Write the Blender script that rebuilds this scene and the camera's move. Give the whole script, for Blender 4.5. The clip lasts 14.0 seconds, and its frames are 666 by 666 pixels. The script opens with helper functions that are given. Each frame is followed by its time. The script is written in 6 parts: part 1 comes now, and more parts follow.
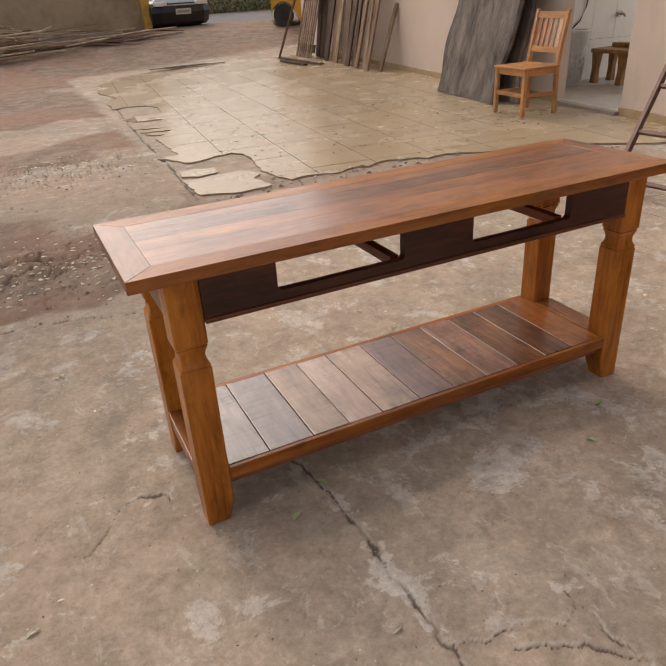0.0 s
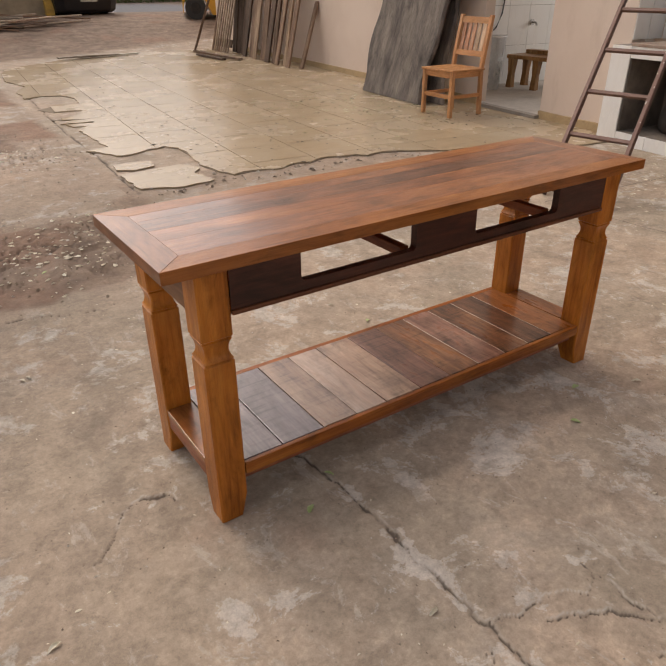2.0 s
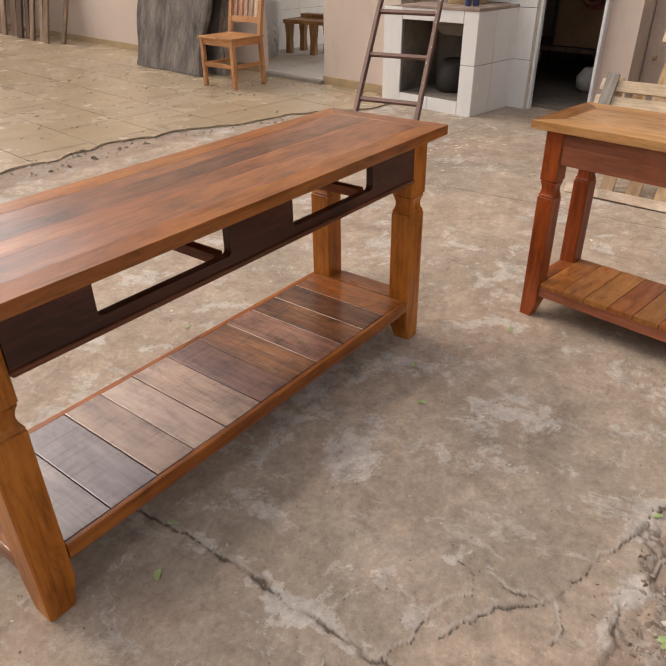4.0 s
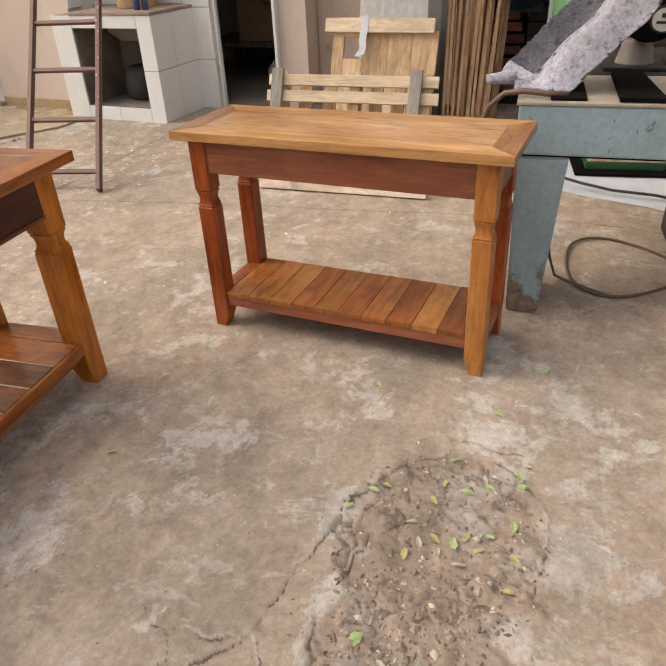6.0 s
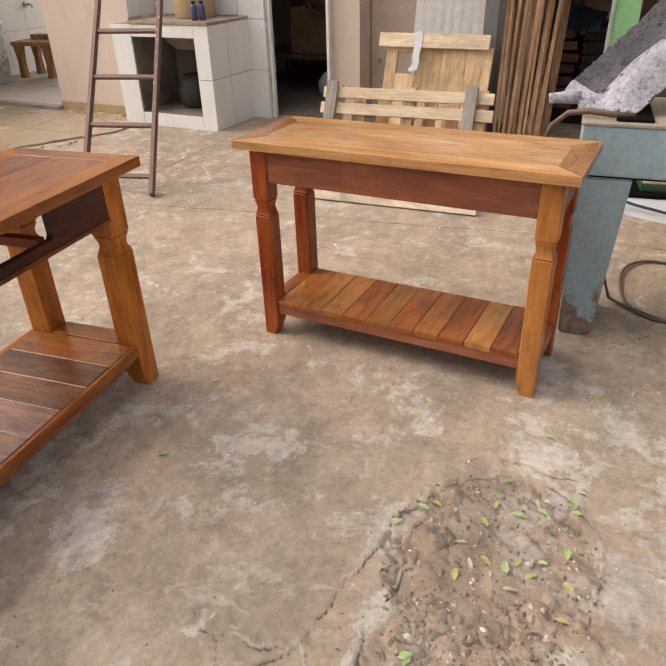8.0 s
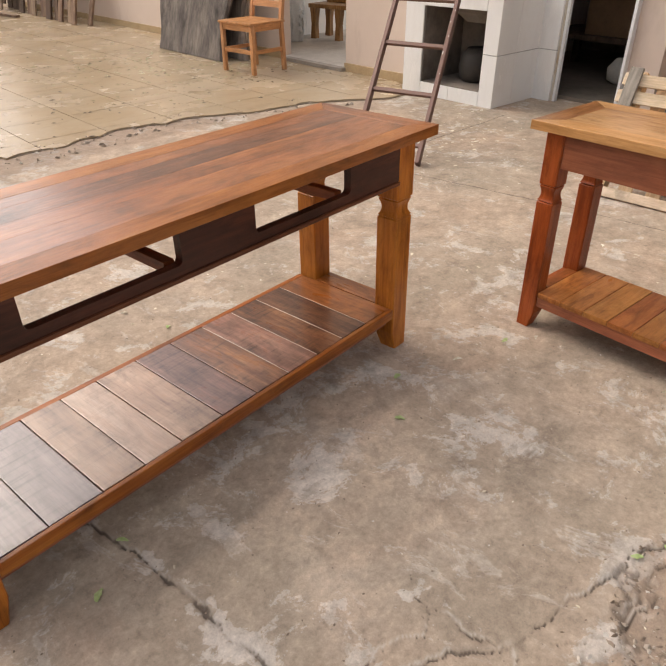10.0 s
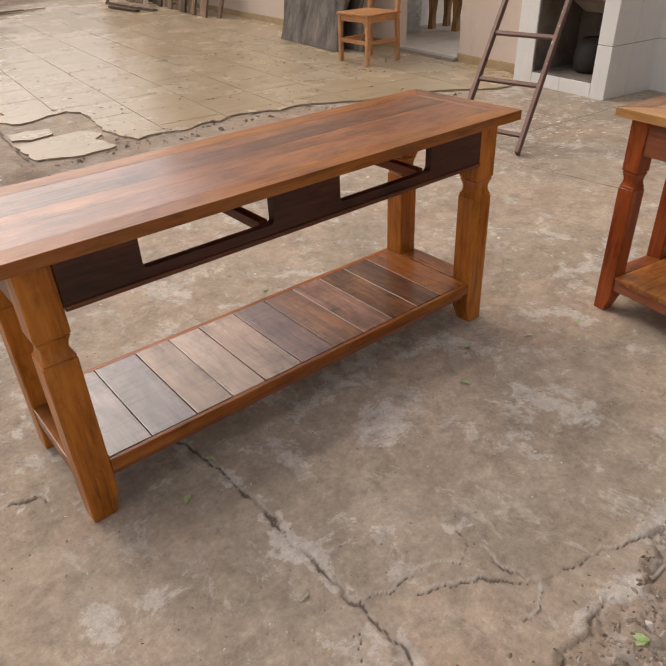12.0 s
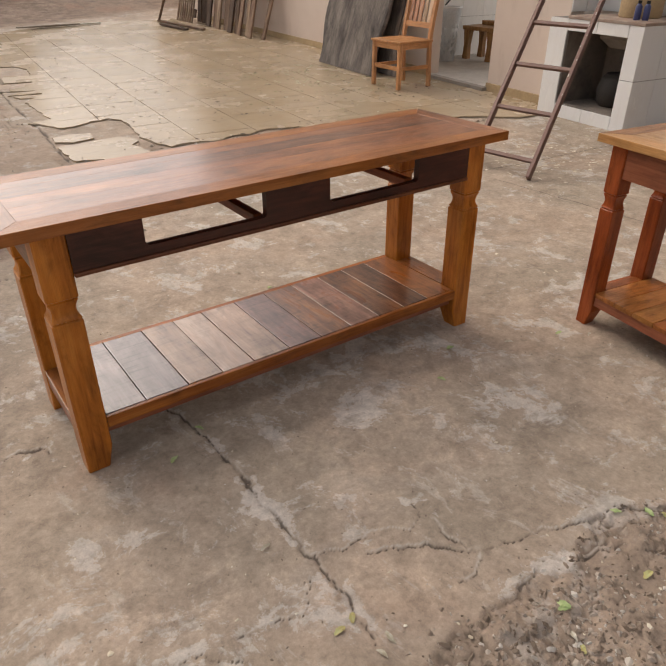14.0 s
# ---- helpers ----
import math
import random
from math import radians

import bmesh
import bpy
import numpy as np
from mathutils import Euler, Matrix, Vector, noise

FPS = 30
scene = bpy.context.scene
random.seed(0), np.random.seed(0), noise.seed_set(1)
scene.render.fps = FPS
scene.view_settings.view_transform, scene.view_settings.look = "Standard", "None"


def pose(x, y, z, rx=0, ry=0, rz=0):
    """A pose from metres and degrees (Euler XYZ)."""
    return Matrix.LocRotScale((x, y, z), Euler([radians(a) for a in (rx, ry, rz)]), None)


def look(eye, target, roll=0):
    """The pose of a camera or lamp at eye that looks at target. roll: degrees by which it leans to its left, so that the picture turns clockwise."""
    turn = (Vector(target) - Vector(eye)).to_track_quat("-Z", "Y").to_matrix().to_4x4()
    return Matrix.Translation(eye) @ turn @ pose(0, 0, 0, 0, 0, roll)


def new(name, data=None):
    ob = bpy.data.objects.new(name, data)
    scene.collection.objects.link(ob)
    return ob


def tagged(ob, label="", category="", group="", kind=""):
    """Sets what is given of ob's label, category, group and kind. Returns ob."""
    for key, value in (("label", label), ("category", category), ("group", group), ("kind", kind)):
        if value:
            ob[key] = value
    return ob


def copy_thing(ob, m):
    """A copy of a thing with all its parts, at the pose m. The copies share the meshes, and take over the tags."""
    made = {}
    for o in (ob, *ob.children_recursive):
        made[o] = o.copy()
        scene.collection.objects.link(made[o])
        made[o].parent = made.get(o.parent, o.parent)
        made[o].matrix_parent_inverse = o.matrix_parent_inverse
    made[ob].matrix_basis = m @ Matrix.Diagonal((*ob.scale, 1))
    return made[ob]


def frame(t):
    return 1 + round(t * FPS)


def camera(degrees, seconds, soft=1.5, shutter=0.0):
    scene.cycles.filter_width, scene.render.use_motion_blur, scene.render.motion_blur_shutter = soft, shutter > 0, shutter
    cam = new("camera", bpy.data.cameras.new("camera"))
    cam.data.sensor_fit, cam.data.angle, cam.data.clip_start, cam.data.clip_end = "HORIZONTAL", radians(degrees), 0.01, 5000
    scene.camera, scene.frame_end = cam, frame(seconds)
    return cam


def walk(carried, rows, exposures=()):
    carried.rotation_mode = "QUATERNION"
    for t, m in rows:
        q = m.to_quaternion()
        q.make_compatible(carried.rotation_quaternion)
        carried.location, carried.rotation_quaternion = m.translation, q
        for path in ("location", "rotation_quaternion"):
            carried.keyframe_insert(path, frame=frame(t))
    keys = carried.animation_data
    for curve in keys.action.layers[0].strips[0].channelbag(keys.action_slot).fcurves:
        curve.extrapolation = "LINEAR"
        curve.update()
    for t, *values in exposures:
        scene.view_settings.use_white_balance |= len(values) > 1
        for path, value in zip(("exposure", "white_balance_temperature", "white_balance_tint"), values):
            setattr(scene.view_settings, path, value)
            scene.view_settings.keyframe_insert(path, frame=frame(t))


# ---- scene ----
from mathutils.geometry import delaunay_2d_cdt

cam = camera(54.7, 14.0)
PATH = [
    (0, (0.404, 0.189, 1.206), (1.125, 1.796, 0.259), -3.4),
    (0.5, (0.402, 0.193, 1.204), (1.123, 1.803, 0.261), -3.7),
    (1, (0.361, 0.218, 1.201), (1.09, 1.825, 0.258), -3.5),
    (1.5, (0.243, 0.262, 1.202), (1.065, 1.818, 0.251), -1.7),
    (2, (0.172, 0.309, 1.196), (1.135, 1.776, 0.238), -0.2),
    (2.2, (0.168, 0.346, 1.186), (1.161, 1.79, 0.222), 0.3),
    (4.3, (0.385, 0.496, 1.18), (1.739, 1.538, 0.139), -0.4),
    (4.5, (0.439, 0.451, 1.181), (1.794, 1.489, 0.139), -0.1),
    (5, (0.526, 0.361, 1.188), (1.966, 1.278, 0.145), 0.2),
    (5.5, (0.563, 0.293, 1.192), (2.142, 0.921, 0.136), -2.3),
    (6, (0.577, 0.257, 1.192), (2.2, 0.758, 0.137), -2.6),
    (6.5, (0.584, 0.25, 1.195), (2.221, 0.726, 0.149), -2.3),
    (7, (0.587, 0.264, 1.195), (2.225, 0.761, 0.16), -2.5),
    (7.5, (0.579, 0.281, 1.199), (2.213, 0.801, 0.17), -2.3),
    (8, (0.561, 0.319, 1.197), (2.172, 0.916, 0.174), -1.6),
    (8.5, (0.541, 0.366, 1.193), (2.123, 1.033, 0.167), -0.6),
    (9, (0.508, 0.431, 1.189), (2.009, 1.233, 0.139), 0.0),
    (9.2, (0.489, 0.46, 1.187), (1.945, 1.336, 0.133), 0.1),
    (11.3, (0.516, 0.347, 1.202), (1.558, 1.659, 0.111), -2.1),
    (11.5, (0.501, 0.318, 1.208), (1.533, 1.639, 0.117), -2.3),
    (12, (0.409, 0.248, 1.215), (1.434, 1.578, 0.13), -2.1),
    (12.5, (0.329, 0.181, 1.214), (1.369, 1.5, 0.128), -0.8),
    (13, (0.33, 0.132, 1.223), (1.381, 1.455, 0.153), -0.5),
    (13.5, (0.372, 0.072, 1.23), (1.399, 1.429, 0.18), -0.6),
    (14, (0.396, 0.016, 1.222), (1.372, 1.428, 0.195), 0.1),
]
walk(cam, [(t, look(eye, target, roll)) for t, eye, target, roll in PATH],
     exposures=[(0, 0.17, 7150, 14.5), (2.2, 0.17, 7150, 14.5), (4.4, 0.42, 7000, 13.5), (5.0, 0.41, 7000, 13.0), (5.5, 0.58, 7000, 12.5), (6.5, 0.58, 7000, 12.0), (9.2, 0.69, 7000, 13.0), (11.4, 0.35, 7000, 13.0), (12.5, 0.21, 7000, 13.2), (14, 0.2, 7000, 13.2)])

# ---- world and light: a bright overcast sky ----
world = bpy.data.worlds.new("overcast_sky")
scene.world = world
world.use_nodes = True
wn, wl = world.node_tree.nodes, world.node_tree.links
sky = wn.new("ShaderNodeTexSky")
sky.sky_type, sky.sun_disc = "NISHITA", False
sky.sun_elevation, sky.sun_rotation = radians(44), radians(-7)
sky.air_density, sky.dust_density, sky.ozone_density = 1.0, 4.5, 1.0
soften = wn.new("ShaderNodeHueSaturation")
soften.inputs["Saturation"].default_value = 0.45
wl.new(sky.outputs[0], soften.inputs["Color"])
wl.new(soften.outputs[0], wn["Background"].inputs["Color"])
wn["Background"].inputs["Strength"].default_value = 0.15
sun_data = bpy.data.lights.new("sun", "SUN")
sun_data.energy, sun_data.angle, sun_data.color = 0.5, radians(60), (1.0, 0.98, 0.95)
sun = new("sun", sun_data)
sun.matrix_world = look((0, 0, 10), (3.2, -1.6, 0))



# fill lamp added out of view at the back to brighten the tiled room
fill_data = bpy.data.lights.new("room_fill_light", "AREA")
fill_data.shape, fill_data.size, fill_data.size_y, fill_data.energy, fill_data.color = "RECTANGLE", 2.1, 1.3, 34, (0.92, 0.96, 1.0)
fill_lamp = new("room_fill_light", fill_data)
fill_lamp.matrix_world = pose(5.07, 2.895, 0, 0, 0, -6) @ look((4.18, 2.4, 1.6), (0, 2.9, 0.8))


# ---- materials ----
class Mat:
    """A small builder for node materials."""

    def __init__(self, name):
        self.m = bpy.data.materials.new(name)
        self.m.use_nodes = True
        self.n, self.l = self.m.node_tree.nodes, self.m.node_tree.links
        self.b = self.n["Principled BSDF"]
        self.tc = self.n.new("ShaderNodeTexCoord")
        self.oi = self.n.new("ShaderNodeObjectInfo")

    def put(self, socket, value):
        if isinstance(value, bpy.types.NodeSocket):
            self.l.new(value, socket)
        elif isinstance(value, (tuple, list)) and socket.type == "RGBA" and len(value) == 3:
            socket.default_value = (*value, 1)
        else:
            socket.default_value = value

    def coords(self, scale=(1, 1, 1), world=False, shift=True):
        mp = self.n.new("ShaderNodeMapping")
        if world:
            geo = self.n.new("ShaderNodeNewGeometry")
            src = geo.outputs["Position"]
        else:
            src = self.tc.outputs["Object"]
        if shift and not world:
            add = self.n.new("ShaderNodeVectorMath")
            mul = self.n.new("ShaderNodeMath")
            mul.operation = "MULTIPLY"
            mul.inputs[1].default_value = 37.0
            self.l.new(self.oi.outputs["Random"], mul.inputs[0])
            self.l.new(src, add.inputs[0])
            self.l.new(mul.outputs[0], add.inputs[1])
            src = add.outputs[0]
        self.l.new(src, mp.inputs["Vector"])
        mp.inputs["Scale"].default_value = scale
        return mp.outputs[0]

    def noise(self, vec, scale, detail=4, rough=0.6, distort=0.0):
        t = self.n.new("ShaderNodeTexNoise")
        self.l.new(vec, t.inputs["Vector"])
        t.inputs["Scale"].default_value, t.inputs["Detail"].default_value = scale, detail
        t.inputs["Roughness"].default_value, t.inputs["Distortion"].default_value = rough, distort
        return t.outputs["Fac"]

    def voronoi(self, vec, scale, feature="F1", out="Distance"):
        t = self.n.new("ShaderNodeTexVoronoi")
        t.feature = feature
        self.l.new(vec, t.inputs["Vector"])
        t.inputs["Scale"].default_value = scale
        return t.outputs[out]

    def ramp(self, fac, stops):
        r = self.n.new("ShaderNodeValToRGB")
        self.l.new(fac, r.inputs[0])
        el = r.color_ramp.elements
        while len(el) < len(stops):
            el.new(0.5)
        for e, (p, c) in zip(el, stops):
            e.position = p
            e.color = c if isinstance(c, (tuple, list)) and len(c) == 4 else ((*c, 1) if isinstance(c, (tuple, list)) else (c, c, c, 1))
        return r.outputs[0]

    def mix(self, fac, a, b, blend="MIX"):
        x = self.n.new("ShaderNodeMix")
        x.data_type, x.blend_type = "RGBA", blend
        self.put(x.inputs[0], fac)
        self.put(x.inputs[6], a)
        self.put(x.inputs[7], b)
        return x.outputs[2]

    def math(self, op, a, b=0.5, clamp=False):
        x = self.n.new("ShaderNodeMath")
        x.operation, x.use_clamp = op, clamp
        self.put(x.inputs[0], a)
        self.put(x.inputs[1], b)
        return x.outputs[0]

    def attr(self, name):
        x = self.n.new("ShaderNodeAttribute")
        x.attribute_name = name
        return x.outputs["Fac"]

    def bump(self, height, strength=0.3, distance=0.002):
        x = self.n.new("ShaderNodeBump")
        self.l.new(height, x.inputs["Height"])
        x.inputs["Strength"].default_value, x.inputs["Distance"].default_value = strength, distance
        self.l.new(x.outputs[0], self.b.inputs["Normal"])
        return self

    def done(self, colour=None, rough=None, metal=None, coat=0.0, coat_rough=0.15, spec=None):
        for key, value in (("Base Color", colour), ("Roughness", rough), ("Metallic", metal), ("Specular IOR Level", spec)):
            if value is not None:
                self.put(self.b.inputs[key], value)
        self.b.inputs["Coat Weight"].default_value = coat
        self.b.inputs["Coat Roughness"].default_value = coat_rough
        return self.m


def wood(name, dark, mid, light, axis="x", rough=(0.3, 0.45), coat=0.3, vary=0.25, streak=1.0, bump=0.25, mottle=0.55, knots=0.0, polish=0.2, grain=26.0, blotch=0.35, saw=0.0):
    """Varnished or raw timber with the grain along one axis of the piece."""
    m = Mat(name)
    long, short = 1.4, grain
    scale = {"x": (long, short, short), "y": (short, long, short), "z": (short, short, long)}[axis]
    vec = m.coords(scale)
    fine = m.noise(vec, 4.0, 6, 0.65, 0.4)
    slow = m.noise(m.coords(tuple(s * 0.16 if s > 2 else s * 0.6 for s in scale)), 2.2, 3, 0.55, 0.8)
    both = m.math("ADD", m.math("MULTIPLY", fine, 0.42), m.math("MULTIPLY", slow, 0.58 * streak))
    col = m.ramp(both, [(0.32, dark), (0.49, mid), (0.64, light)])
    # flame figure: broken dark bands that run with the grain
    band = m.noise(m.coords(tuple(s * 0.45 if s > 2 else s * 2.2 for s in scale)), 1.3, 7, 0.72, 1.8)
    col = m.mix(mottle, col, m.ramp(band, [(0.34, 0.45), (0.45, 0.86), (0.53, 1.0), (0.68, 1.2)]), "MULTIPLY")
    # uneven stain and wear: cloudy patches only a little longer than wide
    cloud = m.noise(m.coords(tuple(9.0 if s > 2 else 4.0 for s in scale)), 1.0, 8, 0.7, 0.6)
    col = m.mix(blotch, col, m.ramp(cloud, [(0.34, 0.35), (0.45, 0.82), (0.55, 1.05), (0.68, 1.35)]), "MULTIPLY")
    pores = m.noise(m.coords(tuple(s * 3 if s > 2 else s for s in scale)), 9.0, 2, 0.5)
    col = m.mix(0.4, col, m.ramp(pores, [(0.3, 0.6), (0.48, 1.0)]), "MULTIPLY")
    if saw:
        cut = m.noise(m.coords(tuple(3.0 if s > 2 else 95.0 for s in scale)), 1.0, 4, 0.6, 0.3)
        where = m.ramp(cloud, [(0.42, 1.0), (0.56, 0.15)])
        col = m.mix(m.math("MULTIPLY", where, saw), col, m.ramp(cut, [(0.38, 0.4), (0.5, 1.0)]), "MULTIPLY")
    if knots:
        cell = m.voronoi(m.coords(tuple(s * 0.22 if s > 2 else s * 1.6 for s in scale)), 1.6)
        eye = m.ramp(cell, [(0.0, 1.0), (0.07, 0.75), (0.17, 0.0)])
        col = m.mix(m.math("MULTIPLY", eye, knots), col, tuple(c * 0.25 for c in dark[:3]))
    tone = m.n.new("ShaderNodeHueSaturation")
    val = m.math("ADD", m.math("MULTIPLY", m.oi.outputs["Random"], vary), 1.0 - vary / 2)
    m.l.new(val, tone.inputs["Value"])
    m.l.new(col, tone.inputs["Color"])
    m.bump(m.math("ADD", pores, m.math("ADD", m.math("MULTIPLY", fine, 0.8), m.math("MULTIPLY", cloud, 0.5))), bump, 0.0012)
    r = m.ramp(m.math("ADD", m.math("MULTIPLY", band, 0.5), m.math("MULTIPLY", cloud, 0.5)), [(0.36, rough[1]), (0.62, rough[0])])
    if coat > 0.7:
        m.b.inputs["Coat IOR"].default_value = 1.67
    return m.done(tone.outputs[0], r, coat=coat, coat_rough=polish, spec=0.1 if coat > 0.25 else 0.3)


def plain(name, colour, rough=0.6, metal=0.0, grime=0.25, scale=6.0, dirt=(0.12, 0.09, 0.07), bump=0.15, coat=0.0, spec=0.5):
    """Paint, plaster, metal or cloth with two scales of dirt and a fine relief."""
    m = Mat(name)
    v = m.coords()
    big = m.ramp(m.noise(v, scale, 5, 0.65), [(0.45, 0.0), (0.75, 1.0)])
    small = m.ramp(m.noise(v, scale * 9, 4, 0.6), [(0.35, 0.91), (0.65, 1.04)])
    col = m.mix(m.math("MULTIPLY", big, grime), colour, dirt)
    col = m.mix(1.0, col, small, "MULTIPLY")
    m.bump(m.noise(v, scale * 14, 4, 0.6), bump, 0.0015)
    return m.done(col, m.ramp(big, [(0.0, rough), (1.0, min(1, rough + 0.15))]), metal, coat, spec=spec)


def ground_material():
    m = Mat("yard_ground")
    v = m.coords(world=True)
    soil, pale, crack, red, road, tone = (m.attr(k) for k in ("soil", "pale", "crack", "red", "road", "tone"))
    patch = m.noise(v, 1.1, 5, 0.6, 0.4)
    stain = m.noise(v, 3.1, 9, 0.66, 0.3)
    mottle = m.noise(v, 13.0, 9, 0.72, 0.2)
    grit = m.noise(v, 75.0, 6, 0.72)
    crumb = m.noise(v, 34.0, 10, 0.8, 0.3)
    speck = m.noise(v, 260.0, 3, 0.6)
    concrete = m.ramp(patch, [(0.36, (0.35, 0.285, 0.218)), (0.5, (0.4, 0.315, 0.24)), (0.64, (0.43, 0.328, 0.245))])
    concrete = m.mix(0.9, concrete, m.ramp(stain, [(0.33, 0.76), (0.46, 0.95), (0.56, 1.04), (0.68, 1.17)]), "MULTIPLY")
    # worn skin of cement: thin pale flakes with a torn edge
    skin = m.noise(v, 5.2, 14, 0.74, 0.35)
    torn = m.ramp(m.math("ADD", skin, m.math("MULTIPLY", pale, 0.11)), [(0.585, 0.0), (0.605, 0.75), (0.68, 1.0)])
    concrete = m.mix(m.math("MULTIPLY", torn, 0.78), concrete, (0.555, 0.51, 0.455))
    haze = m.ramp(m.noise(v, 2.4, 6, 0.65, 0.5), [(0.52, 0.0), (0.7, 1.0)])
    concrete = m.mix(m.math("MULTIPLY", m.math("MULTIPLY", haze, 0.3), m.math("ADD", pale, 0.35)), concrete, (0.5, 0.465, 0.42))
    bare = m.ramp(m.noise(v, 3.7, 13, 0.7, 0.4), [(0.385, 1.0), (0.405, 0.0)])
    concrete = m.mix(m.math("MULTIPLY", bare, 0.4), concrete, (0.245, 0.19, 0.145))
    rust = m.ramp(m.noise(v, 2.3, 7, 0.65, 0.4), [(0.56, 0.0), (0.72, 1.0)])
    concrete = m.mix(m.math("MULTIPLY", rust, 0.32), concrete, (0.38, 0.235, 0.16))
    grime = m.ramp(m.noise(v, 6.5, 11, 0.74, 0.3), [(0.42, 1.0), (0.52, 0.0)])
    concrete = m.mix(m.math("MULTIPLY", grime, 0.3), concrete, (0.225, 0.178, 0.135))
    scuff = m.ramp(m.noise(m.coords((1, 0.45, 1), world=True), 11.0, 12, 0.76, 0.5), [(0.575, 0.0), (0.6, 1.0)])
    concrete = m.mix(m.math("MULTIPLY", scuff, 0.36), concrete, (0.53, 0.475, 0.415))
    earth = m.ramp(m.noise(v, 4.2, 10, 0.7, 0.4), [(0.3, (0.125, 0.085, 0.06)), (0.5, (0.225, 0.158, 0.114)), (0.68, (0.315, 0.235, 0.178))])
    earth = m.mix(m.math("MULTIPLY", red, 0.5), earth, (0.29, 0.145, 0.09))
    col = m.mix(soil, concrete, earth)
    col = m.mix(0.7, col, m.ramp(mottle, [(0.33, 0.8), (0.5, 1.0), (0.66, 1.14)]), "MULTIPLY")
    col = m.mix(0.75, col, m.ramp(crumb, [(0.34, 0.68), (0.46, 0.95), (0.54, 1.04), (0.66, 1.3)]), "MULTIPLY")
    col = m.mix(0.5, col, m.ramp(grit, [(0.3, 0.7), (0.5, 1.0), (0.7, 1.24)]), "MULTIPLY")
    col = m.mix(0.25, col, m.ramp(speck, [(0.3, 0.72), (0.5, 1.0), (0.7, 1.22)]), "MULTIPLY")
    for scale, size, level, shade in ((13.0, 0.055, 0.6, (0.12, 0.092, 0.07)), (31.0, 0.09, 0.56, (0.16, 0.125, 0.095)), (47.0, 0.06, 0.6, (0.52, 0.475, 0.41))):
        mark = m.ramp(m.voronoi(v, scale), [(0.0, 1.0), (size * 0.6, 0.8), (size, 0.0)])
        mark = m.math("MULTIPLY", mark, m.ramp(m.noise(v, scale * 0.37, 2), [(level - 0.04, 0.0), (level + 0.04, 0.75)]))
        col = m.mix(mark, col, shade)
    # multiply in the tone pools, with the painted lift in the console's shadow
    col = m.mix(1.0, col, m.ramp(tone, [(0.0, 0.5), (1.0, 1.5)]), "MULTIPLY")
    col = m.mix(m.math("MULTIPLY", m.attr("lip"), 0.6), col, (0.56, 0.51, 0.45))
    # cracks crumble along their edges
    split = m.ramp(m.math("ADD", crack, m.math("MULTIPLY", m.math("SUBTRACT", crumb, 0.5), 0.7)), [(0.4, 0.0), (0.75, 1.0)])
    col = m.mix(m.math("MULTIPLY", crack, 0.72), col, (0.11, 0.082, 0.062))
    col = m.mix(m.math("MULTIPLY", m.math("MULTIPLY", split, m.ramp(crack, [(0.08, 0.0), (0.3, 1.0)])), 0.55), col, (0.055, 0.04, 0.03))
    col = m.mix(road, col, m.ramp(grit, [(0.3, (0.11, 0.11, 0.12)), (0.7, (0.19, 0.19, 0.2))]))
    h = m.math("ADD", m.math("MULTIPLY", mottle, 1.0), m.math("ADD", m.math("MULTIPLY", grit, 0.6), m.math("MULTIPLY", speck, 0.25)))
    h = m.math("ADD", h, m.math("MULTIPLY", torn, 0.22))
    m.bump(m.math("MULTIPLY", h, m.math("SUBTRACT", 1.0, m.math("MULTIPLY", m.attr("even"), 0.85))), 0.42, 0.006)
    return m.done(col, m.ramp(stain, [(0.3, 0.75), (0.7, 0.93)]), spec=0.3)


def tile_material():
    m = Mat("floor_tile_glaze")
    v = m.coords(world=True)
    base = m.ramp(m.noise(v, 2.2, 5, 0.6), [(0.35, (0.385, 0.29, 0.182)), (0.65, (0.435, 0.34, 0.225))])
    dust = m.ramp(m.noise(v, 1.1, 6, 0.65), [(0.42, 0.0), (0.7, 1.0)])
    col = m.mix(m.math("MULTIPLY", dust, 0.4), base, (0.40, 0.33, 0.25))
    dirt = m.ramp(m.noise(m.coords((1.0, 2.6, 1), world=True), 3.3, 7, 0.75), [(0.52, 0.0), (0.8, 1.0)])
    col = m.mix(m.math("MULTIPLY", dirt, 0.6), col, (0.18, 0.135, 0.095))
    smear = m.ramp(m.noise(m.coords((1.0, 0.4, 1), world=True), 7.0, 10, 0.75, 0.8), [(0.58, 0.0), (0.66, 1.0)])
    col = m.mix(m.math("MULTIPLY", smear, 0.35), col, (0.2, 0.145, 0.095))
    tone = m.n.new("ShaderNodeHueSaturation")
    m.l.new(m.math("ADD", m.math("MULTIPLY", m.oi.outputs["Random"], 0.08), 0.96), tone.inputs["Value"])
    m.l.new(col, tone.inputs["Color"])
    m.bump(m.noise(v, 3.0, 2, 0.5), 0.03, 0.004)
    return m.done(tone.outputs[0], m.ramp(dust, [(0.0, 0.22), (1.0, 0.34)]), spec=0.26)


def plaster_material():
    m = Mat("beige_plaster")
    v = m.coords(world=True)
    col = m.ramp(m.noise(v, 0.9, 6, 0.6), [(0.35, (0.64, 0.52, 0.43)), (0.65, (0.71, 0.595, 0.505))])
    stain = m.ramp(m.noise(m.coords((1, 1, 0.35), world=True), 3.0, 6, 0.7), [(0.55, 0.0), (0.8, 1.0)])
    col = m.mix(m.math("MULTIPLY", stain, 0.35), col, (0.36, 0.26, 0.18))
    m.bump(m.noise(v, 90, 4, 0.6), 0.3, 0.002)
    return m.done(col, 0.85, spec=0.3)


